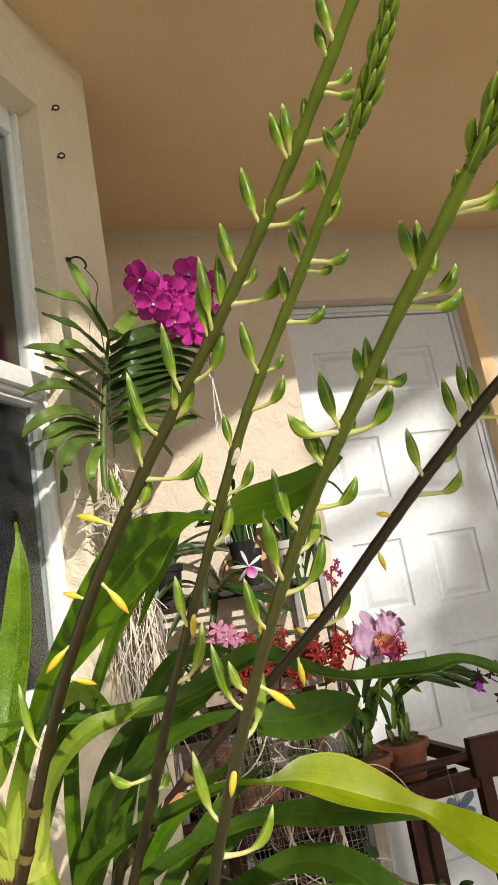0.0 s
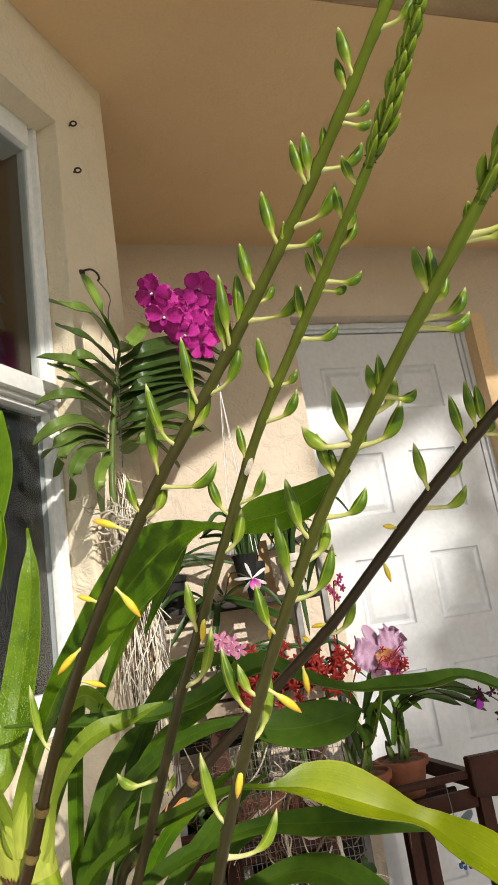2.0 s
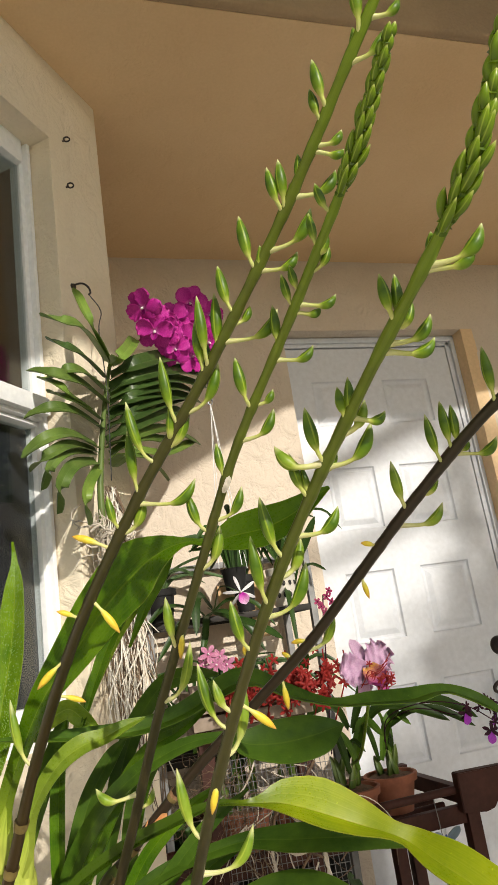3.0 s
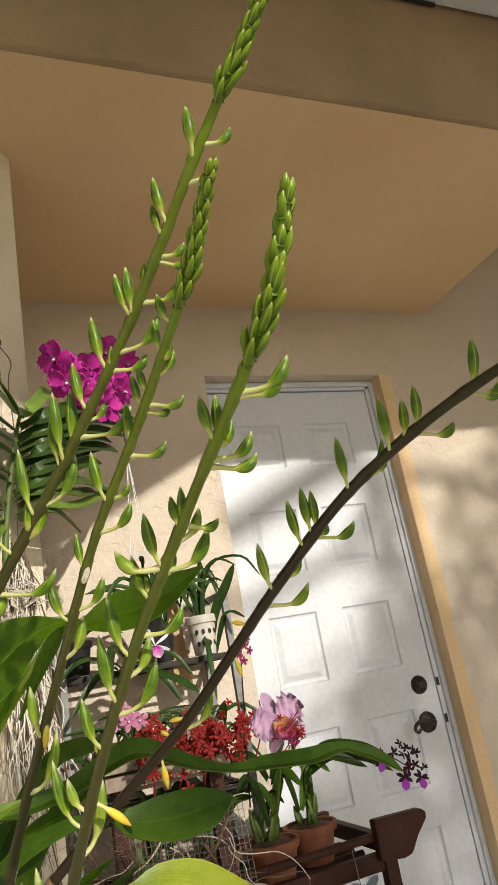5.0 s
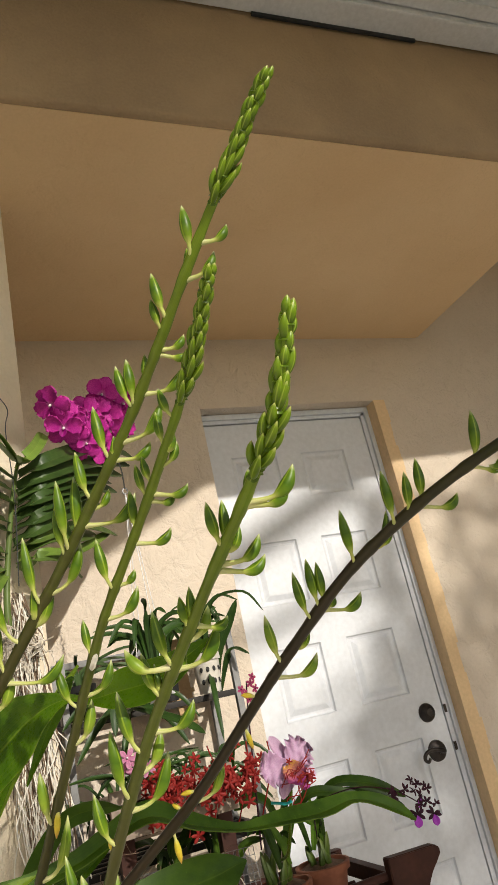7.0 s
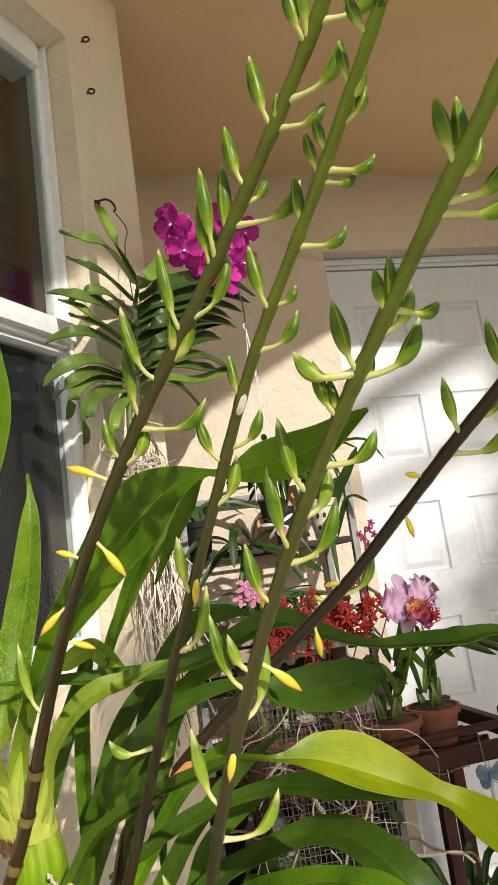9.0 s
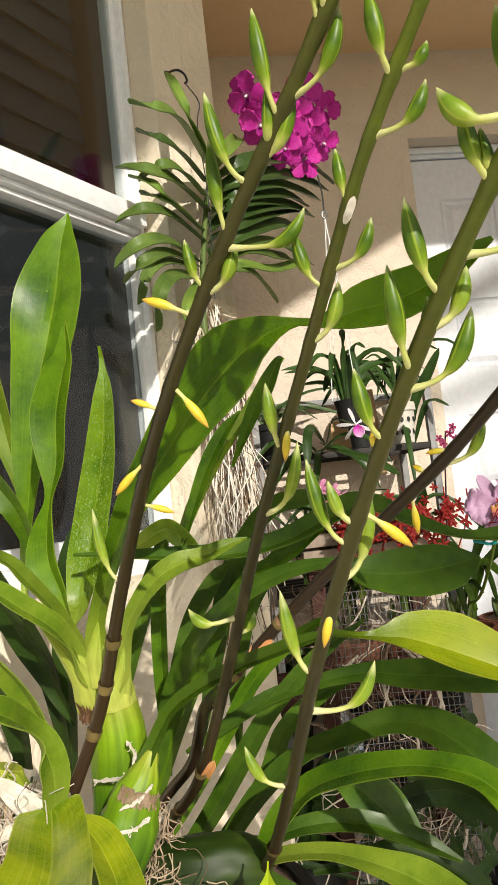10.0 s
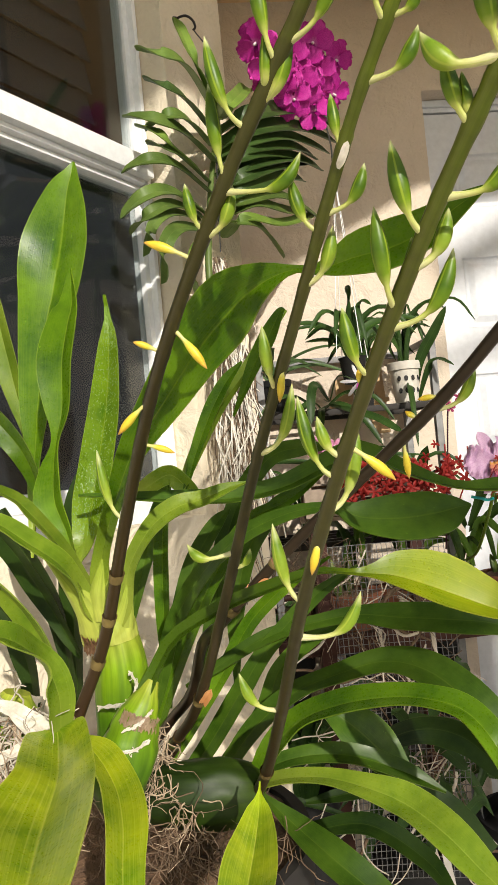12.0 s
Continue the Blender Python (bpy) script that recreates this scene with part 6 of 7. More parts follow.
tall = thing("potted_orchid", "tall dark-leaved orchid reaching over the rack's corner", "orchid", at=(0.50, 2.0, 1.219))
for pts, w in (([(0.49, 1.99, 1.22), (0.50, 1.96, 1.31), (0.525, 1.92, 1.37), (0.545, 1.88, 1.42)], 0.024), ([(0.48, 1.99, 1.22), (0.475, 1.97, 1.34), (0.50, 1.93, 1.43), (0.565, 1.88, 1.435), (0.60, 1.86, 1.38)], 0.010), ([(0.49, 1.99, 1.22), (0.47, 1.95, 1.26), (0.455, 1.90, 1.22), (0.445, 1.86, 1.12)], 0.014), ([(0.50, 1.99, 1.22), (0.515, 1.95, 1.29), (0.53, 1.92, 1.31), (0.55, 1.88, 1.29)], 0.016), ([(0.49, 1.99, 1.22), (0.46, 1.96, 1.32), (0.43, 1.92, 1.37), (0.40, 1.89, 1.36)], 0.013)):
    child(part("leaf", blade(pts, w, face=(0.2, -0.8, 0.5), fold=0.3, tipped=0.6, steps=16, across=5, base=0.4), BLEAF), tall)
strap_plant("potted_orchid", "spidery dark orchid on the rack's second shelf", (0.22, 1.99, 0.935), 14, BLEAF, 0.17, 0.20, 0.013, 14)
strap_plant("potted_orchid", "spidery dark orchid beside the rack post", (0.44, 1.98, 0.935), 16, BLEAF, 0.13, 0.20, 0.012, 15)
trail = thing("potted_orchid", "dark strap-leaved orchid hanging over the rack's edge", "orchid", at=(0.25, 1.93, 1.219))
for pts, w in (([(0.26, 1.94, 1.222), (0.23, 1.90, 1.235), (0.18, 1.87, 1.20), (0.13, 1.86, 1.14)], 0.016), ([(0.26, 1.94, 1.222), (0.29, 1.89, 1.225), (0.33, 1.86, 1.19), (0.365, 1.85, 1.13)], 0.018), ([(0.26, 1.94, 1.222), (0.25, 1.89, 1.215), (0.235, 1.86, 1.17), (0.21, 1.85, 1.10)], 0.015), ([(0.27, 1.94, 1.222), (0.31, 1.90, 1.25), (0.36, 1.87, 1.235), (0.40, 1.86, 1.18)], 0.013), ([(0.25, 1.94, 1.222), (0.20, 1.91, 1.25), (0.15, 1.88, 1.245), (0.11, 1.87, 1.21)], 0.013)):
    child(part("leaf", blade(pts, w, face=(0, -0.7, 0.7), fold=0.4, tipped=0.6, steps=16, across=5, base=0.5), BLEAF), trail)

# low weathered planter with red flowers, hung in front of the rack
planter2 = thing("wooden_planter", "weathered wooden slat planter of flowering orchids", "planter", at=(0.30, 1.78, 1.02))
bars("slat", [((0.165, 1.735, 1.075), (0.41, 1.735, 1.075)), ((0.165, 1.735, 1.045), (0.41, 1.735, 1.045)), ((0.165, 1.735, 1.015), (0.41, 1.735, 1.015)), ((0.165, 1.86, 1.06), (0.41, 1.86, 1.06)), ((0.175, 1.735, 1.06), (0.175, 1.86, 1.06)), ((0.40, 1.735, 1.06), (0.40, 1.86, 1.06)), ((0.165, 1.80, 1.0), (0.41, 1.80, 1.0))], (0.014, 0.024), OLDWOOD, planter2)
bars("leg", [((x, 1.80, 0.0), (x, 1.80, 1.0)) for x in (0.196, 0.395)], (0.03, 0.03), REDWOOD, planter2)
bm = boxed((0.18, 1.745, 1.0), (0.395, 1.85, 1.07))
child(part("bark", bm, MOSS), planter2)
strap_plant("potted_orchid", "dark orchid tuft growing in the wooden planter", (0.24, 1.79, 1.072), 14, BLEAF, 0.10, 0.06, 0.010, 5)
strap_plant("potted_orchid", "low orchid with curling thin leaves in the planter", (0.33, 1.79, 1.072), 16, BLEAF2, 0.07, 0.05, 0.007, 6)

RP = petal_mesh("red_petal", RED, length=0.019, width=0.0085, cup=0.3, back=0.15, tip=0.5, waist=0.5, steps=6, across=2)
red = thing("red_orchid_sprays", "crowded sprays of small starry red orchid flowers", "flowers", at=(0.33, 1.70, 1.02))
rr = random.Random(21)
for s in range(5):
    a = Vector((0.25 + 0.05 * s, 1.72, 0.98))
    b = Vector((0.25 + 0.055 * s + rr.uniform(-0.02, 0.02), 1.67, 1.12 + rr.uniform(-0.015, 0.015)))
    child(part("stalk", tube(bmesh.new(), spline([a, a.lerp(b, 0.5) + Vector((0.01, -0.02, 0.02)), b], 10), 0.0014, 6), RED), red)
for k in range(170):
    p = (rr.uniform(0.222, 0.445), rr.uniform(1.63, 1.70), rr.gauss(1.066, 0.022))
    way = Vector((rr.uniform(-0.7, 0.5), -1, rr.uniform(-0.5, 0.5)))
    flower(red, "flower", facing(p, way, rr.uniform(0, 360)), [("petal", RP, 72 * i + rr.uniform(-14, 14), rr.uniform(-10, 30)) for i in range(5)], COL_RED, rr.uniform(0.42, 0.78))

PP = petal_mesh("pink_petal", PINK, length=0.022, width=0.012, cup=0.2, back=0.1, steps=6, across=4)
pinks = thing("pink_orchid_spray", "small pink orchid flowers beside the planter", "flowers", at=(0.18, 1.66, 1.08))
child(part("stalk", tube(bmesh.new(), spline([(0.19, 1.75, 1.06), (0.202, 1.70, 1.11), (0.206, 1.655, 1.132)], 10), 0.0015, 6), BLEAF), pinks)
for p in ((0.160, 1.65, 1.130), (0.182, 1.655, 1.124), (0.172, 1.645, 1.110), (0.150, 1.66, 1.112), (0.195, 1.66, 1.108)):
    flower(pinks, "flower", facing(Vector(p) + Vector((0.034, 0, 0.012)), (rr.uniform(-0.6, 0.3), -1, rr.uniform(0, 0.4)), rr.uniform(0, 90)), [("petal", PP, 72 * i, 8) for i in range(5)], COL_MESH, rr.uniform(0.6, 0.85))

# white and purple flower on wires, in front of the rack
wp = thing("white_purple_orchid", "white spidery orchid flower with a vivid purple lip", "flower", at=(0.268, 1.69, 1.25))
WS = petal_mesh("white_sepal", WHITEP, length=0.035, width=0.0065, cup=0.3, back=0.45, steps=8, across=3)
WL = petal_mesh("white_lip", petal_material("white_purple_lip", (0.60, 0.04, 0.46), (0.78, 0.62, 0.74), (0.5, 0.03, 0.4), throat=(0.55, 0.02, 0.42)), length=0.025, width=0.022, cup=0.5, back=-0.1, tip=0.45)
flower(wp, "flower", facing((0.2705, 1.645, 1.2475), (-0.2, -1, -0.05), 15), [("sepal", WS, 0, -8), ("sepal", WS, 70, -5), ("sepal", WS, -75, -5), ("sepal", WS, 125, -12), ("sepal", WS, -130, -12), ("lip", WL, 182, 12)], COL_MESH)
child(part("stalk", tube(bmesh.new(), spline([(0.2705, 1.648, 1.2475), (0.255, 1.74, 1.27), (0.25, 1.80, 1.23), (0.26, 1.90, 1.24)], 12), 0.0014, 6), BLEAF2), wp)
child(part("leaf", blade([(0.26, 1.86, 1.235), (0.22, 1.78, 1.26), (0.20, 1.74, 1.24), (0.19, 1.72, 1.18)], 0.018, steps=14, across=4), BLEAF), wp)
child(part("leaf", blade([(0.26, 1.86, 1.225), (0.30, 1.78, 1.20), (0.33, 1.74, 1.18), (0.36, 1.70, 1.15)], 0.016, steps=14, across=4), BLEAF), wp)

# hanging wires of a mesh pot
hang = thing("wire_hanger", "three pale wires hanging a black mesh pot", "hanger", at=(0.276, 1.70, 1.27))
child(part("chain", tube(bmesh.new(), spline([(0.276, 1.70, 1.665), (0.272, 1.685, 1.70), (0.26, 1.665, 1.735), (0.25, 1.64, 1.76)], 10), 0.0016, 6), WIRE), hang)
child(part("clip", tube(bmesh.new(), [Vector((0.276 + 0.005 * math.cos(a), 1.70, 1.660 + 0.007 * math.sin(a))) for a in (k * math.pi / 8 for k in range(17))], 0.0015, 6), WIRE), hang)
for e in ((0.245, 1.69, 1.30), (0.285, 1.66, 1.30), (0.315, 1.73, 1.30), (0.27, 1.75, 1.30)):
    child(part("wire", tube(bmesh.new(), [Vector((0.276, 1.70, 1.655)).lerp(Vector(e), k / 4) for k in range(5)], 0.0009, 5), PALEWIRE), hang)
child(part("mesh_pot", lathe(bmesh.new(), [(0, 1.250), (0.019, 1.250), (0.025, 1.295), (0.028, 1.30), (0.024, 1.30), (0, 1.285)], 20, Matrix.Translation((0.28, 1.71, 0))), BPOT, None, "small black pot"), hang)
strap_plant("hanging_orchid", "dark broad-leaved orchid in the hanging pot", (0.28, 1.71, 1.295), 14, BLEAF, 0.095, 0.115, 0.024, 31)

# thin maroon spray
mar = thing("maroon_orchid_spray", "thin dark spray of small maroon flowers", "flowers", at=(0.48, 1.80, 0.95))
child(part("stalk", tube(bmesh.new(), spline([(0.475, 1.84, 0.90), (0.482, 1.80, 1.09), (0.492, 1.80, 1.18), (0.500, 1.80, 1.23)], 16), 0.0016, 6), MAROON), mar)
MP = petal_mesh("maroon_petal", petal_material("rose_maroon_petal", (0.30, 0.03, 0.10), (0.36, 0.05, 0.14), (0.2, 0.01, 0.06)), length=0.009, width=0.006, cup=0.2, back=0.1, steps=5, across=3)
for p in ((0.487, 1.79, 1.205), (0.503, 1.79, 1.225), (0.510, 1.79, 1.236), (0.480, 1.79, 1.215), (0.496, 1.79, 1.192), (0.512, 1.79, 1.212)):
    flower(mar, "flower", facing(p, (rr.uniform(-0.4, 0.4), -1, rr.uniform(-0.2, 0.3)), rr.uniform(0, 90)), [("petal", MP, 72 * i, 10) for i in range(5)], COL_DARK, 1.0)


# ---- bench with clay pots ----
bench = thing("wooden_bench", "red-brown stained wooden plant bench with slatted top", "bench", at=(0.45, 1.92, 0))


def rod(name, a, b, r, mat, parent, sides=10, label=""):
    return child(part(name, tube(bmesh.new(), [Vector(a).lerp(Vector(b), k / 3) for k in range(4)], r, sides), mat, None, label), parent)


BL, BR, BF, BB = -0.05, 0.750, 1.80, 2.10
rod("top_bar", (BL, BF - 0.005, 0.790), (BR, BF - 0.005, 0.790), 0.0085, REDWOOD, bench, 12, "round front bar")
for y, z in ((1.86, 0.735), (1.91, 0.735), (1.96, 0.735), (2.02, 0.735), (2.08, 0.788)):
    rod("top_bar", (BL, y, z), (BR, y, z), 0.0085, REDWOOD, bench, 12)
bars("apron", [((BL, BF, 0.742), (BR, BF, 0.742)), ((BL, BB, 0.742), (BR, BB, 0.742))], (0.018, 0.036), REDWOOD, bench, "apron board", 0.004)
bars("end_board", [((BR, BF, 0.772), (BR, BB + 0.03, 0.772)), ((BL, BF, 0.772), (BL, BB + 0.03, 0.772))], (0.022, 0.034), REDWOOD, bench, "", 0.004)
bars("leg", [((x, y, 0), (x, y, 0.80)) for x in (BL, BR) for y in (BF - 0.002, BB)], (0.030, 0.028), REDWOOD, bench, "square leg", 0.004)
bars("leg", [((0.585, BF + 0.03, 0), (0.585, BF + 0.03, 0.72))], (0.026, 0.026), REDWOOD, bench, "", 0.004)
bars("stretcher", [((BL, BF + 0.02, 0.18), (BR, BF + 0.02, 0.18)), ((BR, BF, 0.22), (BR, BB, 0.22))], (0.024, 0.04), REDWOOD, bench)
# shaped arm end
bm = bmesh.new()
prof = [(0.720, 0.826), (0.838, 0.823), (0.850, 0.814), (0.848, 0.801), (0.833, 0.792), (0.817, 0.777), (0.808, 0.759), (0.796, 0.745), (0.776, 0.741), (0.720, 0.748)]
fr, bk = [[bm.verts.new((x, y, z)) for x, z in prof] for y in (BF - 0.030, BF - 0.006)]
bm.faces.new(fr); bm.faces.new(bk[::-1])
for k in range(len(prof)):
    bm.faces.new((fr[k], bk[k], bk[(k + 1) % len(prof)], fr[(k + 1) % len(prof)]))
bmesh.ops.bevel(bm, geom=bm.edges[:], offset=0.002, segments=2, affect="EDGES")
child(part("arm", bm, REDWOOD, None, "scroll-cut arm end"), bench)

for k, (x, y, r) in enumerate(((0.516, 1.862, 0.056), (0.634, 1.915, 0.056), (0.40, 1.90, 0.056), (0.28, 1.90, 0.06))):
    pot_at("clay_pot", "round terracotta pot with bark on the bench", (x, y, 0.746), r, 0.078, TERRA, 0, "clay pots on the bench")
    bm = lathe(bmesh.new(), [(0, 0.010), (r * 0.5, 0.008), (r * 0.9, 0.0)], 20)
    for v in bm.verts:
        v.co.z += 0.006 * noise.noise(v.co * 90 + Vector((k, 0, 0)))
    bark = tagged(part("bark_fill", bm, MOSS), "dark chunky bark filling a clay pot", "bark", "bark in clay pots")
    bark.location = (x, y, 0.746 + 0.071)


def sympodial(label, at, bulbs, leafs, seed):
    """Ribbed green bulbs in a clump with strap leaves from their tops."""
    rnd = random.Random(seed)
    ob = thing("potted_orchid", label, "orchid", at=at)
    for k in range(bulbs):
        a = Vector(at) + Vector((rnd.uniform(-0.032, 0.032), rnd.uniform(-0.025, 0.02), 0))
        h = rnd.uniform(0.05, 0.085)
        b = a + Vector((rnd.uniform(-0.02, 0.02), rnd.uniform(-0.01, 0.01), h))
        child(part("pseudobulb", tube_uv(bmesh.new(), [a.lerp(b, i / 8) for i in range(9)], lambda f: 0.0025 + 0.0105 * math.sin(math.pi * f ** 0.8) ** 0.8, 10, 0.6), POTBULB), ob)
    for k in range(4):
        a = Vector(at) + Vector((rnd.uniform(-0.03, 0.03), rnd.uniform(-0.02, 0.02), 0.04))
        d = Vector((rnd.uniform(-1, 1), rnd.uniform(-0.9, 0.3), 0)) * 0.05
        h = rnd.uniform(0.05, 0.12)
        child(part("leaf", blade([a, a + d * 0.4 + Vector((0, 0, h * 0.6)), a + d + Vector((0, 0, h)), a + d * 1.9 + Vector((0, 0, h * rnd.uniform(0.6, 1.1)))], rnd.uniform(0.012, 0.024), face=(0, -0.75, 0.65), fold=0.4, tipped=0.65, steps=14, across=4, base=0.45), LEAF["d" if k % 3 else "m"]), ob)
    for pts, w, m in leafs:
        child(part("leaf", blade(pts, w, face=(0, -0.75, 0.65), fold=0.35, tipped=0.65, steps=16, across=5, base=0.45), LEAF[m]), ob)
    return ob


sympodial("clump-forming orchid with green bulbs in a clay pot", (0.516, 1.862, 0.815), 8, [
    ([(0.53, 1.86, 0.94), (0.50, 1.84, 0.985), (0.46, 1.82, 1.00), (0.42, 1.80, 0.99)], 0.030, "d"),
    ([(0.55, 1.86, 0.93), (0.60, 1.83, 0.975), (0.66, 1.80, 0.965), (0.73, 1.77, 0.93)], 0.026, "d"),
    ([(0.54, 1.86, 0.94), (0.56, 1.84, 1.0), (0.57, 1.83, 1.03), (0.58, 1.82, 1.05)], 0.022, "d")], 41)
sympodial("leafy orchid with arching dark leaves in a clay pot", (0.634, 1.915, 0.815), 6, [
    ([(0.645, 1.91, 0.93), (0.68, 1.86, 0.975), (0.74, 1.81, 0.965), (0.80, 1.77, 0.925)], 0.030, "d"),
    ([(0.65, 1.91, 0.92), (0.70, 1.88, 0.95), (0.76, 1.85, 0.94), (0.82, 1.82, 0.90)], 0.022, "d"),
    ([(0.64, 1.91, 0.93), (0.61, 1.88, 0.975), (0.60, 1.86, 1.0), (0.59, 1.84, 1.01)], 0.022, "a")], 42)
sympodial("dark-leaved orchid in a clay pot", (0.40, 1.90, 0.815), 6, [
    ([(0.40, 1.90, 0.93), (0.41, 1.86, 1.0), (0.43, 1.84, 1.06), (0.45, 1.82, 1.12)], 0.030, "d"),
    ([(0.40, 1.90, 0.93), (0.37, 1.86, 0.97), (0.33, 1.82, 0.975), (0.29, 1.79, 0.95)], 0.028, "d")], 43)
sympodial("low orchid in a clay pot", (0.28, 1.90, 0.815), 5, [
    ([(0.28, 1.90, 0.92), (0.25, 1.86, 0.97), (0.21, 1.82, 0.98), (0.17, 1.79, 0.96)], 0.028, "d")], 44)

# lavender flower
lavt = thing("lavender_cattleya", "large ruffled lavender orchid flower with a purple and yellow lip", "flower", at=(0.40, 1.45, 0.95))
LP = petal_mesh("lav_petal", LAV, length=0.044, width=0.052, cup=0.35, back=0.14, ruffle=0.30, tip=0.5, waist=0.25, steps=22, across=10)
LS = petal_mesh("lav_sepal", LAV, length=0.050, width=0.020, cup=0.2, back=0.2, tip=0.5, waist=0.4)
LL = petal_mesh("lav_lip", LAVLIP, length=0.040, width=0.036, cup=0.6, back=-0.05, ruffle=0.22, tip=0.45, waist=0.5, steps=12, across=8)
for p, way, roll, sc in (((0.396, 1.405, 1.090), (-0.25, -1, 0.15), 20, 1.0), ((0.412, 1.430, 1.076), (0.55, -1, -0.1), 10, 0.85)):
    flower(lavt, "flower", facing(p, way, roll), [("petal", LP, 75, 5), ("petal", LP, -75, 5), ("sepal", LS, 0, -6), ("sepal", LS, 140, -6), ("sepal", LS, -140, -6), ("lip", LL, 180, 30)], COL_MESH, sc)
child(part("stalk", tube(bmesh.new(), spline([(0.41, 1.44, 1.06), (0.42, 1.50, 1.0), (0.46, 1.65, 0.92), (0.50, 1.80, 0.88)], 14), 0.0028, 8), LEAF["a"]), lavt)
# thin red sprays before the lavender flower
for k in range(9):
    a = Vector((rr.uniform(0.365, 0.40), 1.39, rr.uniform(1.03, 1.07)))
    pts = [a]
    for i in range(5):
        pts.append(pts[-1] + Vector((rr.uniform(-0.004, 0.016), rr.uniform(-0.006, 0.002), rr.uniform(-0.006, 0.014))))
    child(part("spray", tube(bmesh.new(), spline(pts, 16), 0.0008, 5), RED), lavt)
for k in range(8):
    p = (rr.uniform(0.37, 0.43), rr.uniform(1.36, 1.40), rr.uniform(1.05, 1.105))
    flower(lavt, "flower", facing(p, (rr.uniform(-0.6, 0.6), -1, rr.uniform(-0.4, 0.4)), rr.uniform(0, 360)), [("petal", RP, 72 * i + rr.uniform(-14, 14), rr.uniform(0, 30)) for i in range(5)], COL_RED, rr.uniform(0.3, 0.45))

# dark purple spray arching over the bench end
purp = thing("purple_orchid_spray", "arching spray of dark small flowers with violet lips", "flowers", at=(0.62, 1.85, 0.90))
child(part("stalk", tube(bmesh.new(), spline([(0.62, 1.88, 0.88), (0.60, 1.80, 0.955), (0.635, 1.69, 0.985), (0.685, 1.62, 0.974), (0.740, 1.60, 0.932)], 26), 0.0012, 6), MAROON), purp)
child(part("stalk", tube(bmesh.new(), spline([(0.61, 1.86, 0.90), (0.60, 1.80, 0.945), (0.625, 1.71, 0.974), (0.675, 1.64, 0.957)], 20), 0.0010, 6), MAROON), purp)
DP = petal_mesh("dark_petal", MAROON, length=0.011, width=0.0055, cup=0.5, back=0.45, steps=6, across=3)
VLp = petal_mesh("violet_lip", VIOLET, length=0.017, width=0.013, cup=0.25, back=0.05, tip=0.5, steps=6, across=4)
for x, z, lip in ((0.715, 0.985, 0), (0.730, 0.974, 0), (0.744, 0.968, 0), (0.755, 0.960, 0), (0.675, 0.976, 0), (0.684, 0.968, 0), (0.672, 0.965, 1), (0.722, 0.962, 0), (0.734, 0.952, 1), (0.716, 0.924, 1), (0.759, 0.933, 0), (0.750, 0.917, 1), (0.728, 0.938, 0), (0.742, 0.940, 0), (0.706, 0.970, 0)):
    flower(purp, "flower", facing((x, 1.60 + rr.uniform(-0.008, 0.008), z), (rr.uniform(-0.6, 0.6), -1, rr.uniform(-0.4, 0.4)), rr.uniform(-25, 25)), [("petal", DP, a + rr.uniform(-18, 18), rr.uniform(0, 40)) for a in (0, 72, -72, 130, -130)] + ([("lip", VLp, 180, 6)] if lip else []), COL_DARK, rr.uniform(1.1, 1.35) if lip else rr.uniform(0.65, 0.95))

# ---- under the bench: wire mesh with roots, dark pots, a bottle, a plant tag ----
MESHWIRE = mottled("galvanised_mesh_wire", (0.10, 0.10, 0.10), (0.19, 0.19, 0.19), 40, 0.7)
grid = thing("wire_mesh_mount", "hanging square wire mesh overgrown with pale roots", "wire mesh", at=(0.25, 1.66, 0.70))
gx0, gx1, gz0, gz1 = 0.185, 0.385, 0.36, 0.955


def gy(x, z):
    return 1.62 + 0.03 * math.sin(x * 9) + 0.02 * math.sin(z * 7)


for k in range(24):
    x = gx0 + (gx1 - gx0) * k / 23
    child(part("wire", tube(bmesh.new(), [Vector((x, gy(x, z), z)) for z in (gz0 + (gz1 - gz0) * i / 10 for i in range(11))], 0.0007, 4), MESHWIRE), grid)
for k in range(46):
    z = gz0 + (gz1 - gz0) * k / 45
    child(part("wire", tube(bmesh.new(), [Vector((x, gy(x, z) - 0.001, z)) for x in (gx0 + (gx1 - gx0) * i / 10 for i in range(11))], 0.0007, 4), MESHWIRE), grid)
for x in (gx0 + 0.03, gx1 - 0.03):
    rod("hanger", (x, gy(x, gz1), gz1), (x, BF - 0.005, 0.795), 0.0012, WIRE, grid, 6)
rg = random.Random(77)
for k in range(70):
    x, z = rg.uniform(gx0, gx1), rg.uniform(gz0 + 0.05, gz1)
    pts = [Vector((x, gy(x, z) - 0.006, z))]
    d = Vector((rg.uniform(-1, 1), 0, rg.uniform(-1, 0.2))).normalized()
    for i in range(7):
        d = (d + Vector((rg.gauss(0, 0.45), rg.gauss(0, 0.12), rg.gauss(0, 0.4) - 0.1))).normalized()
        q = pts[-1] + d * 0.024
        q.y = min(q.y, gy(q.x, q.z) - 0.004)
        pts.append(q)
    r = rg.choice((0.0010, 0.0012, 0.0016, 0.0030))
    child(part("aerial_root", tube(bmesh.new(), spline(pts, 20), lambda f: r * (1 - 0.3 * f), 6), WHITEROOT if rg.random() < 0.7 else FIBRE), grid)
root_tangle("fine_root_mat", "fine hair-like roots through the mesh", grid, FIBRE, [(0.13, 1.61, 0.93), (0.2, 1.6, 0.88), (0.3, 1.6, 0.9), (0.22, 1.6, 0.75), (0.33, 1.6, 0.6)], 260, (0.03, 0.01, 0.04), 0.07, 0.0005, 0.4, 12)["kind"] = "stuff"
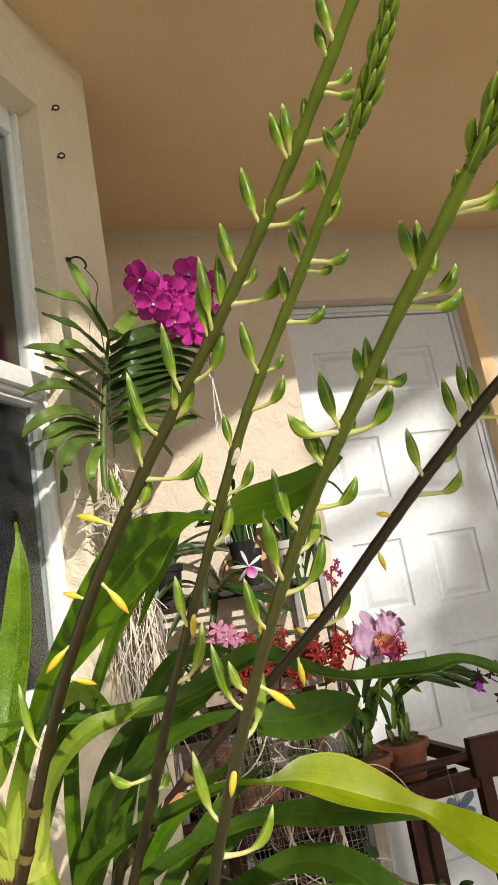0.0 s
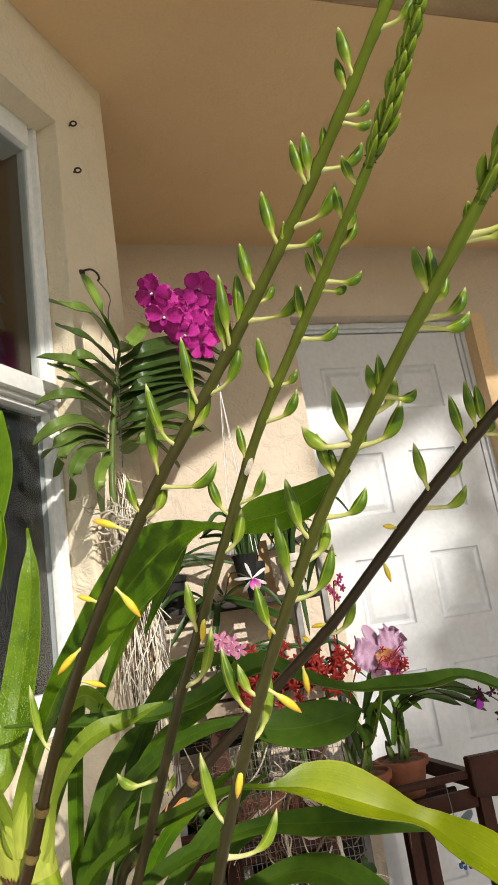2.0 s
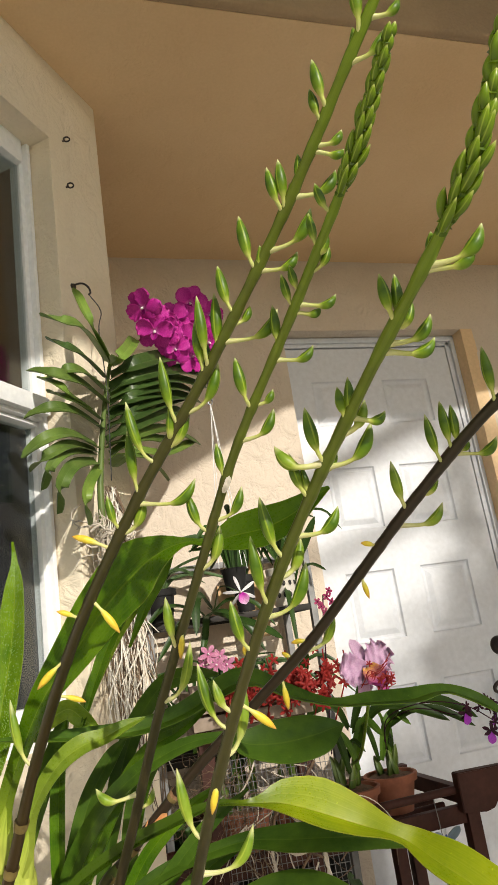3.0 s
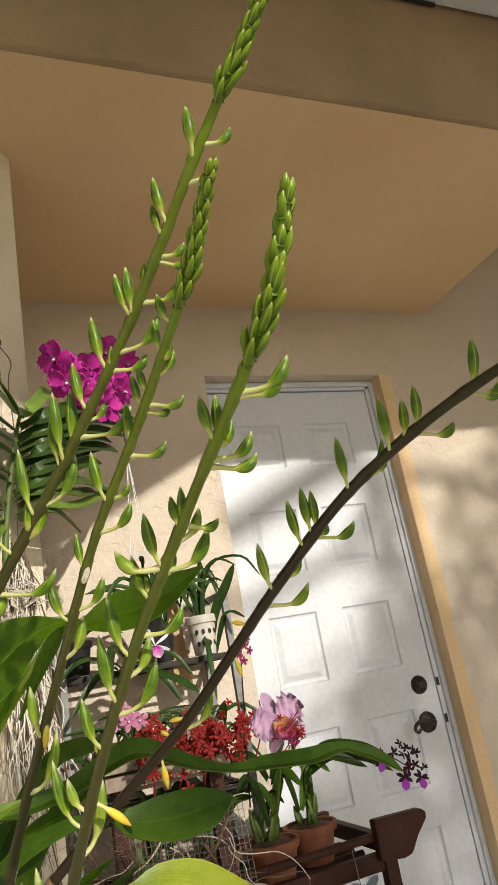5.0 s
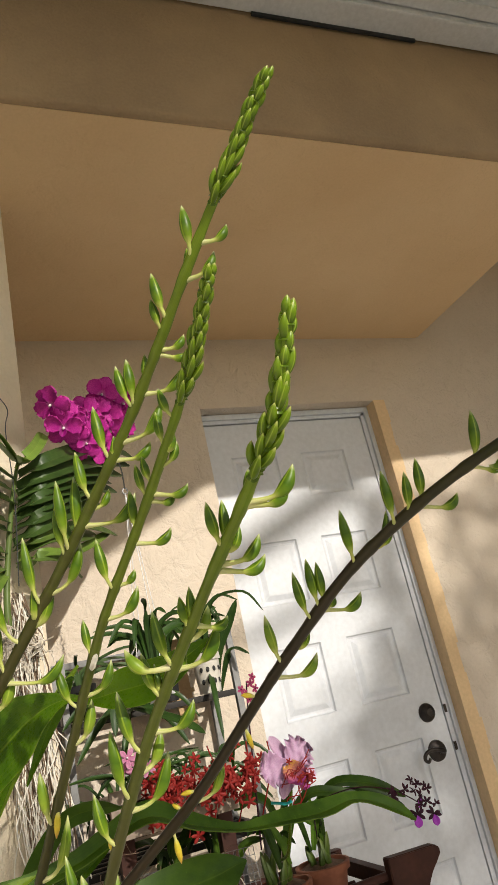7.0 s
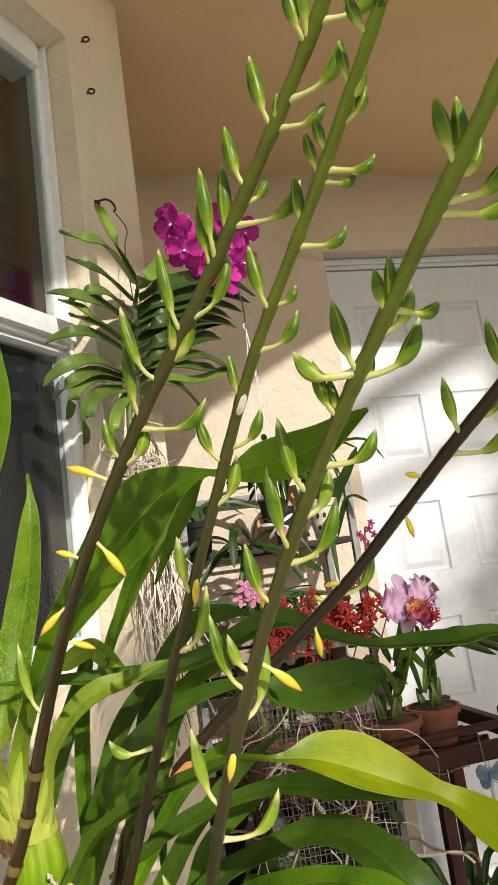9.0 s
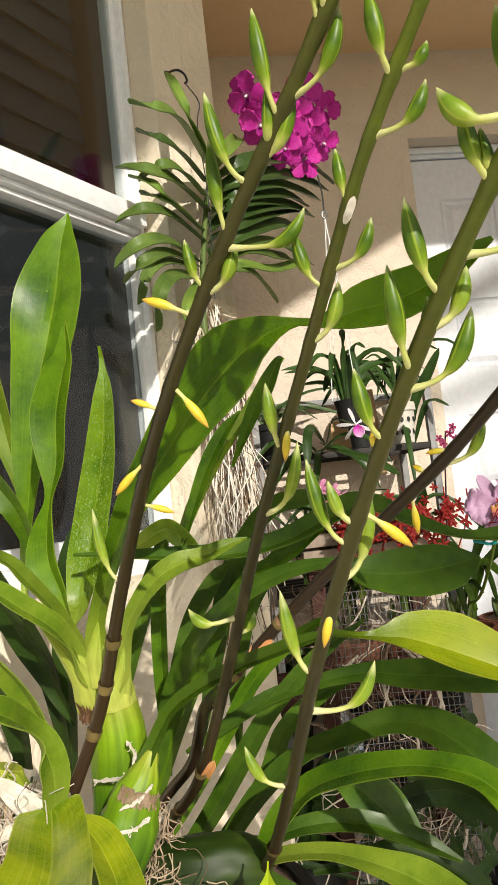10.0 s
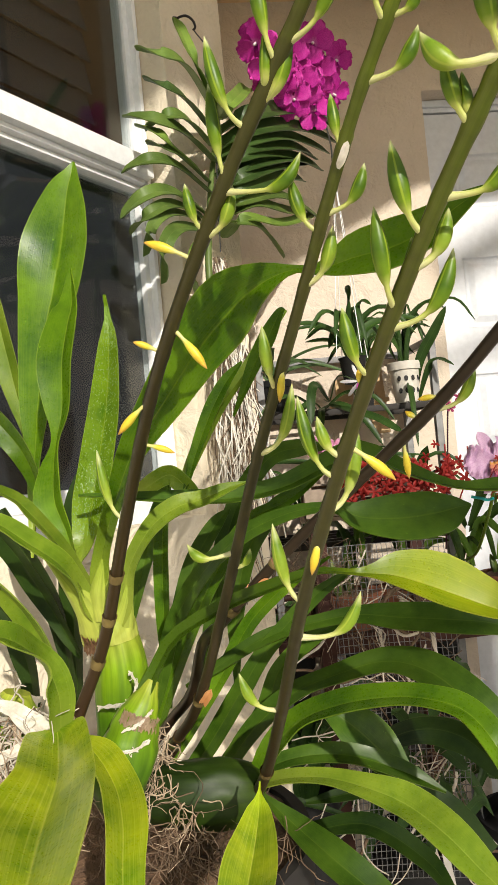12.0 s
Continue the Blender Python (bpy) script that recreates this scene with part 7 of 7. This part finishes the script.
for k in range(16):
    x, z = rg.uniform(gx0 + 0.05, gx1 + 0.03), rg.uniform(0.40, 0.86)
    c = Vector((x, gy(x, z) - 0.02, z))
    d = Vector((rg.uniform(-1, 1), -0.5, rg.uniform(-0.3, 0.3))).normalized()
    child(part("leaf", blade([c, c + d * 0.02 + Vector((0, 0, 0.006)), c + d * 0.04, c + d * 0.06 - Vector((0, 0, 0.008))], 0.02, steps=10, across=4), BLEAF), grid)

for k, (x, y, r, h) in enumerate(((0.115, 1.76, 0.062, 0.49), (0.36, 1.80, 0.11, 0.34), (0.62, 1.90, 0.10, 0.30), (-0.14, 1.62, 0.13, 0.42))):
    pot_at("nursery_pot", "black plastic nursery pot standing under the bench", (x, y, 0.0), r, h, BPOT, 0, "nursery pots")
    strap_plant("shade_plant", "dark green strap-leaved plant in a nursery pot", (x, y, h * 0.88), 22, BLEAF, 0.20, 0.26, 0.028, 60 + k)

for k, (x, y, r) in enumerate(((0.125, 2.05, 0.08), (0.385, 2.03, 0.095), (0.53, 2.06, 0.045))):
    pot_at("nursery_pot", "black plastic nursery pot on the low rack shelf", (x, y, 0.459), r, 0.22, BPOT, 0, "nursery pots")
    strap_plant("shade_plant", "dark green strap-leaved plant on the low shelf", (x, y, 0.66), 16, BLEAF, 0.12, 0.14, 0.02, 80 + k)

BOTTLE = mottled("white_bottle_plastic", (0.62, 0.66, 0.72), (0.72, 0.76, 0.82), 6, 0.35)
BLUE = mottled("blue_label", (0.02, 0.08, 0.38), (0.04, 0.14, 0.50), 20, 0.4)
bottle = thing("plastic_bottle", "white plastic jug with a blue label under the bench", "bottle", at=(0.235, 1.93, 0.456))
child(part("body", lathe(bmesh.new(), [(0, 0), (0.040, 0.0), (0.043, 0.01), (0.043, 0.14), (0.036, 0.165), (0.016, 0.185), (0.016, 0.20), (0, 0.20)], 24, Matrix.Translation((0.250, 1.985, 0.459))), BOTTLE), bottle)
child(part("label", lathe(bmesh.new(), [(0.0436, 0.03), (0.0436, 0.115)], 24, Matrix.Translation((0.250, 1.985, 0.459))), BLUE), bottle)
tag = tagged(part("plant_tag", boxed((-0.006, -0.0005, 0), (0.006, 0.0005, 0.085), 0.0003, pose(0.318, 1.55, 0.395, 8, -12, 10)), WPOT), "white plastic plant tag stuck among the roots", "plant tag")

# blue butterfly ornament hanging from the bench
BLUEGLASS = leaf_material("blue_wing", (0.20, 0.27, 0.38), (0.33, 0.41, 0.53), (0.06, 0.09, 0.18), 0.3, stripes=12, through=0.5)
BEAD = mottled("blue_bead", (0.02, 0.05, 0.20), (0.06, 0.14, 0.42), 200, 0.2)
BX, BY, BZ = 0.664, 1.775, 0.702
orn = thing("butterfly_ornament", "blue butterfly ornament hanging on a thread under the bench", "ornament", at=(BX, BY, BZ))
child(part("thread", tube(bmesh.new(), [Vector((BX, BY + 0.012, 0.782)).lerp(Vector((BX + 0.004, BY, BZ - 0.075)), k / 6) for k in range(7)], 0.0010, 5), WIRE), orn)
for dx, dz, w, l in ((-1, 0.6, 0.030, 0.042), (-1, -0.5, 0.026, 0.030), (1, 0.9, 0.018, 0.046), (1, -0.2, 0.014, 0.034)):
    c = Vector((BX, BY - 0.003, BZ))
    d = Vector((dx, -0.4, dz)).normalized() * l
    child(part("wing", blade([c, c + d * 0.35, c + d * 0.7, c + d], w, face=(0.2, -1, 0.2), fold=0.1, tipped=0.6, base=0.25, steps=10, across=5), BLUEGLASS), orn)
child(part("body", tube_uv(bmesh.new(), [Vector((BX - 0.004, BY - 0.005, BZ - 0.016)).lerp(Vector((BX + 0.004, BY - 0.005, BZ + 0.018)), k / 6) for k in range(7)], lambda f: 0.001 + 0.0022 * math.sin(math.pi * f), 8), BEAD), orn)
for k in range(9):
    a = k * 0.75
    child(part("bead", lathe(bmesh.new(), [(0, -0.0042), (0.003, -0.003), (0.0042, 0), (0.003, 0.003), (0, 0.0042)], 10, Matrix.Translation((BX + 0.004 + 0.013 * math.cos(a), BY + 0.004 * math.sin(a * 2), BZ - 0.068 + 0.007 * math.sin(a)))), BEAD), orn)
child(part("loop", tube(bmesh.new(), spline([(BX + 0.004, BY, BZ - 0.01), (BX + 0.026, BY, BZ - 0.022), (BX + 0.03, BY, BZ - 0.045), (BX + 0.012, BY, BZ - 0.06)], 14), 0.0006, 5), WIRE), orn)
TEAL = mottled("teal_plastic", (0.0, 0.20, 0.19), (0.0, 0.28, 0.26), 60, 0.4)
child(part("clip", tube(bmesh.new(), spline([(0.372, 1.448, 1.037), (0.384, 1.444, 1.034), (0.396, 1.446, 1.030), (0.408, 1.450, 1.031)], 8), 0.0024, 6), TEAL, None, "teal plastic flower clip"), lavt)


# ---- unseen tree added behind the camera, its boughs placed to dapple the door ----
BARK = mottled("grey_tree_bark", (0.10, 0.08, 0.06), (0.20, 0.16, 0.12), 12, 0.9, relief=0.8, fine=60, dist=0.01)
tree = thing("added_shade_tree", "unseen leafy tree added to shade the entry", "tree", at=(5.6, -6.3, 0))
trunk = spline([(5.6, -6.3, 0), (5.5, -6.25, 2.2), (5.2, -6.2, 4.2), (4.7, -6.1, 5.6)], 16)
child(part("trunk", tube(bmesh.new(), trunk, lambda f: 0.16 - 0.07 * f, 12), BARK), tree)
REACH = 9.0
# spots to shade (x, z, radius) at y 2.25, traced back sunwards
CLUMPS = [(1.25, 1.72, 0.035), (1.25, 1.60, 0.04), (1.24, 1.48, 0.05), (1.22, 1.36, 0.07), (1.15, 1.20, 0.09), (1.28, 1.22, 0.07), (1.05, 1.02, 0.11), (1.22, 1.02, 0.12), (0.96, 0.84, 0.12), (1.14, 0.82, 0.15), (1.32, 0.86, 0.15), (0.86, 0.62, 0.13), (1.05, 0.60, 0.18), (1.26, 0.58, 0.18), (0.95, 0.36, 0.18), (1.20, 0.34, 0.20), (1.50, 1.12, 0.10), (1.48, 0.80, 0.14)]
CLUMPS += [(0.05, 0.30, 0.14), (0.25, 0.25, 0.16), (0.22, 0.50, 0.10), (0.45, 0.35, 0.16), (0.42, 0.58, 0.09), (0.62, 0.55, 0.12), (0.65, 0.28, 0.18), (-0.06, 0.50, 0.08), (1.50, 1.46, 0.07), (1.64, 1.55, 0.06), (1.44, 1.24, 0.09), (1.60, 1.26, 0.10), (1.75, 1.45, 0.10), (-0.17, 0.60, 0.05), (-0.10, 0.56, 0.05), (-0.235, 0.62, 0.04), (-0.14, 0.50, 0.05)]
leaf_shape = mesh_of(blade([(0, 0, 0), (0, 0.02, 0.004), (0, 0.05, 0.004), (0, 0.075, 0)], 0.034, face=(0, 0, 1), steps=4, across=2), LEAF["d"])
rt = random.Random(5)
for x, z, r in CLUMPS:
    c = Vector((x, 2.25, z)) - SUN_WAY * REACH
    child(part("limb", tube(bmesh.new(), spline([trunk[-1 - rt.randint(0, 4)], trunk[-1].lerp(c, 0.5) + Vector((0, 0, 0.10)), c], 8), lambda f: 0.012 - 0.009 * f, 7), BARK), tree)
    for k in range(int(12 + (3400 if x < 0.7 else 2300) * r * r)):
        p = c + Vector((rt.gauss(0, r * 0.75), rt.gauss(0, 0.12), rt.gauss(0, r * 0.75)))
        o = new("leaf", leaf_shape)
        child(o, tree)
        o.matrix_basis = facing(p, (rt.gauss(0, 0.7), -1, rt.gauss(0.4, 0.6)), rt.uniform(0, 360))
# boughs placed to cross the light in slanting bands of shade
for (x0, z0), (x1, z1), r in (((0.55, 1.305), (1.02, 1.445), 0.026), ((0.66, 1.565), (1.10, 1.765), 0.055)):
    a, b = [Vector((x, 2.25, z)) - SUN_WAY * REACH for x, z in ((x0, z0), (x1, z1))]
    child(part("limb", tube(bmesh.new(), spline([trunk[-4], b + Vector((0.5, 0, 0.2)), b, a], 14), lambda f: r * (1.25 - 0.4 * f), 8), BARK), tree)
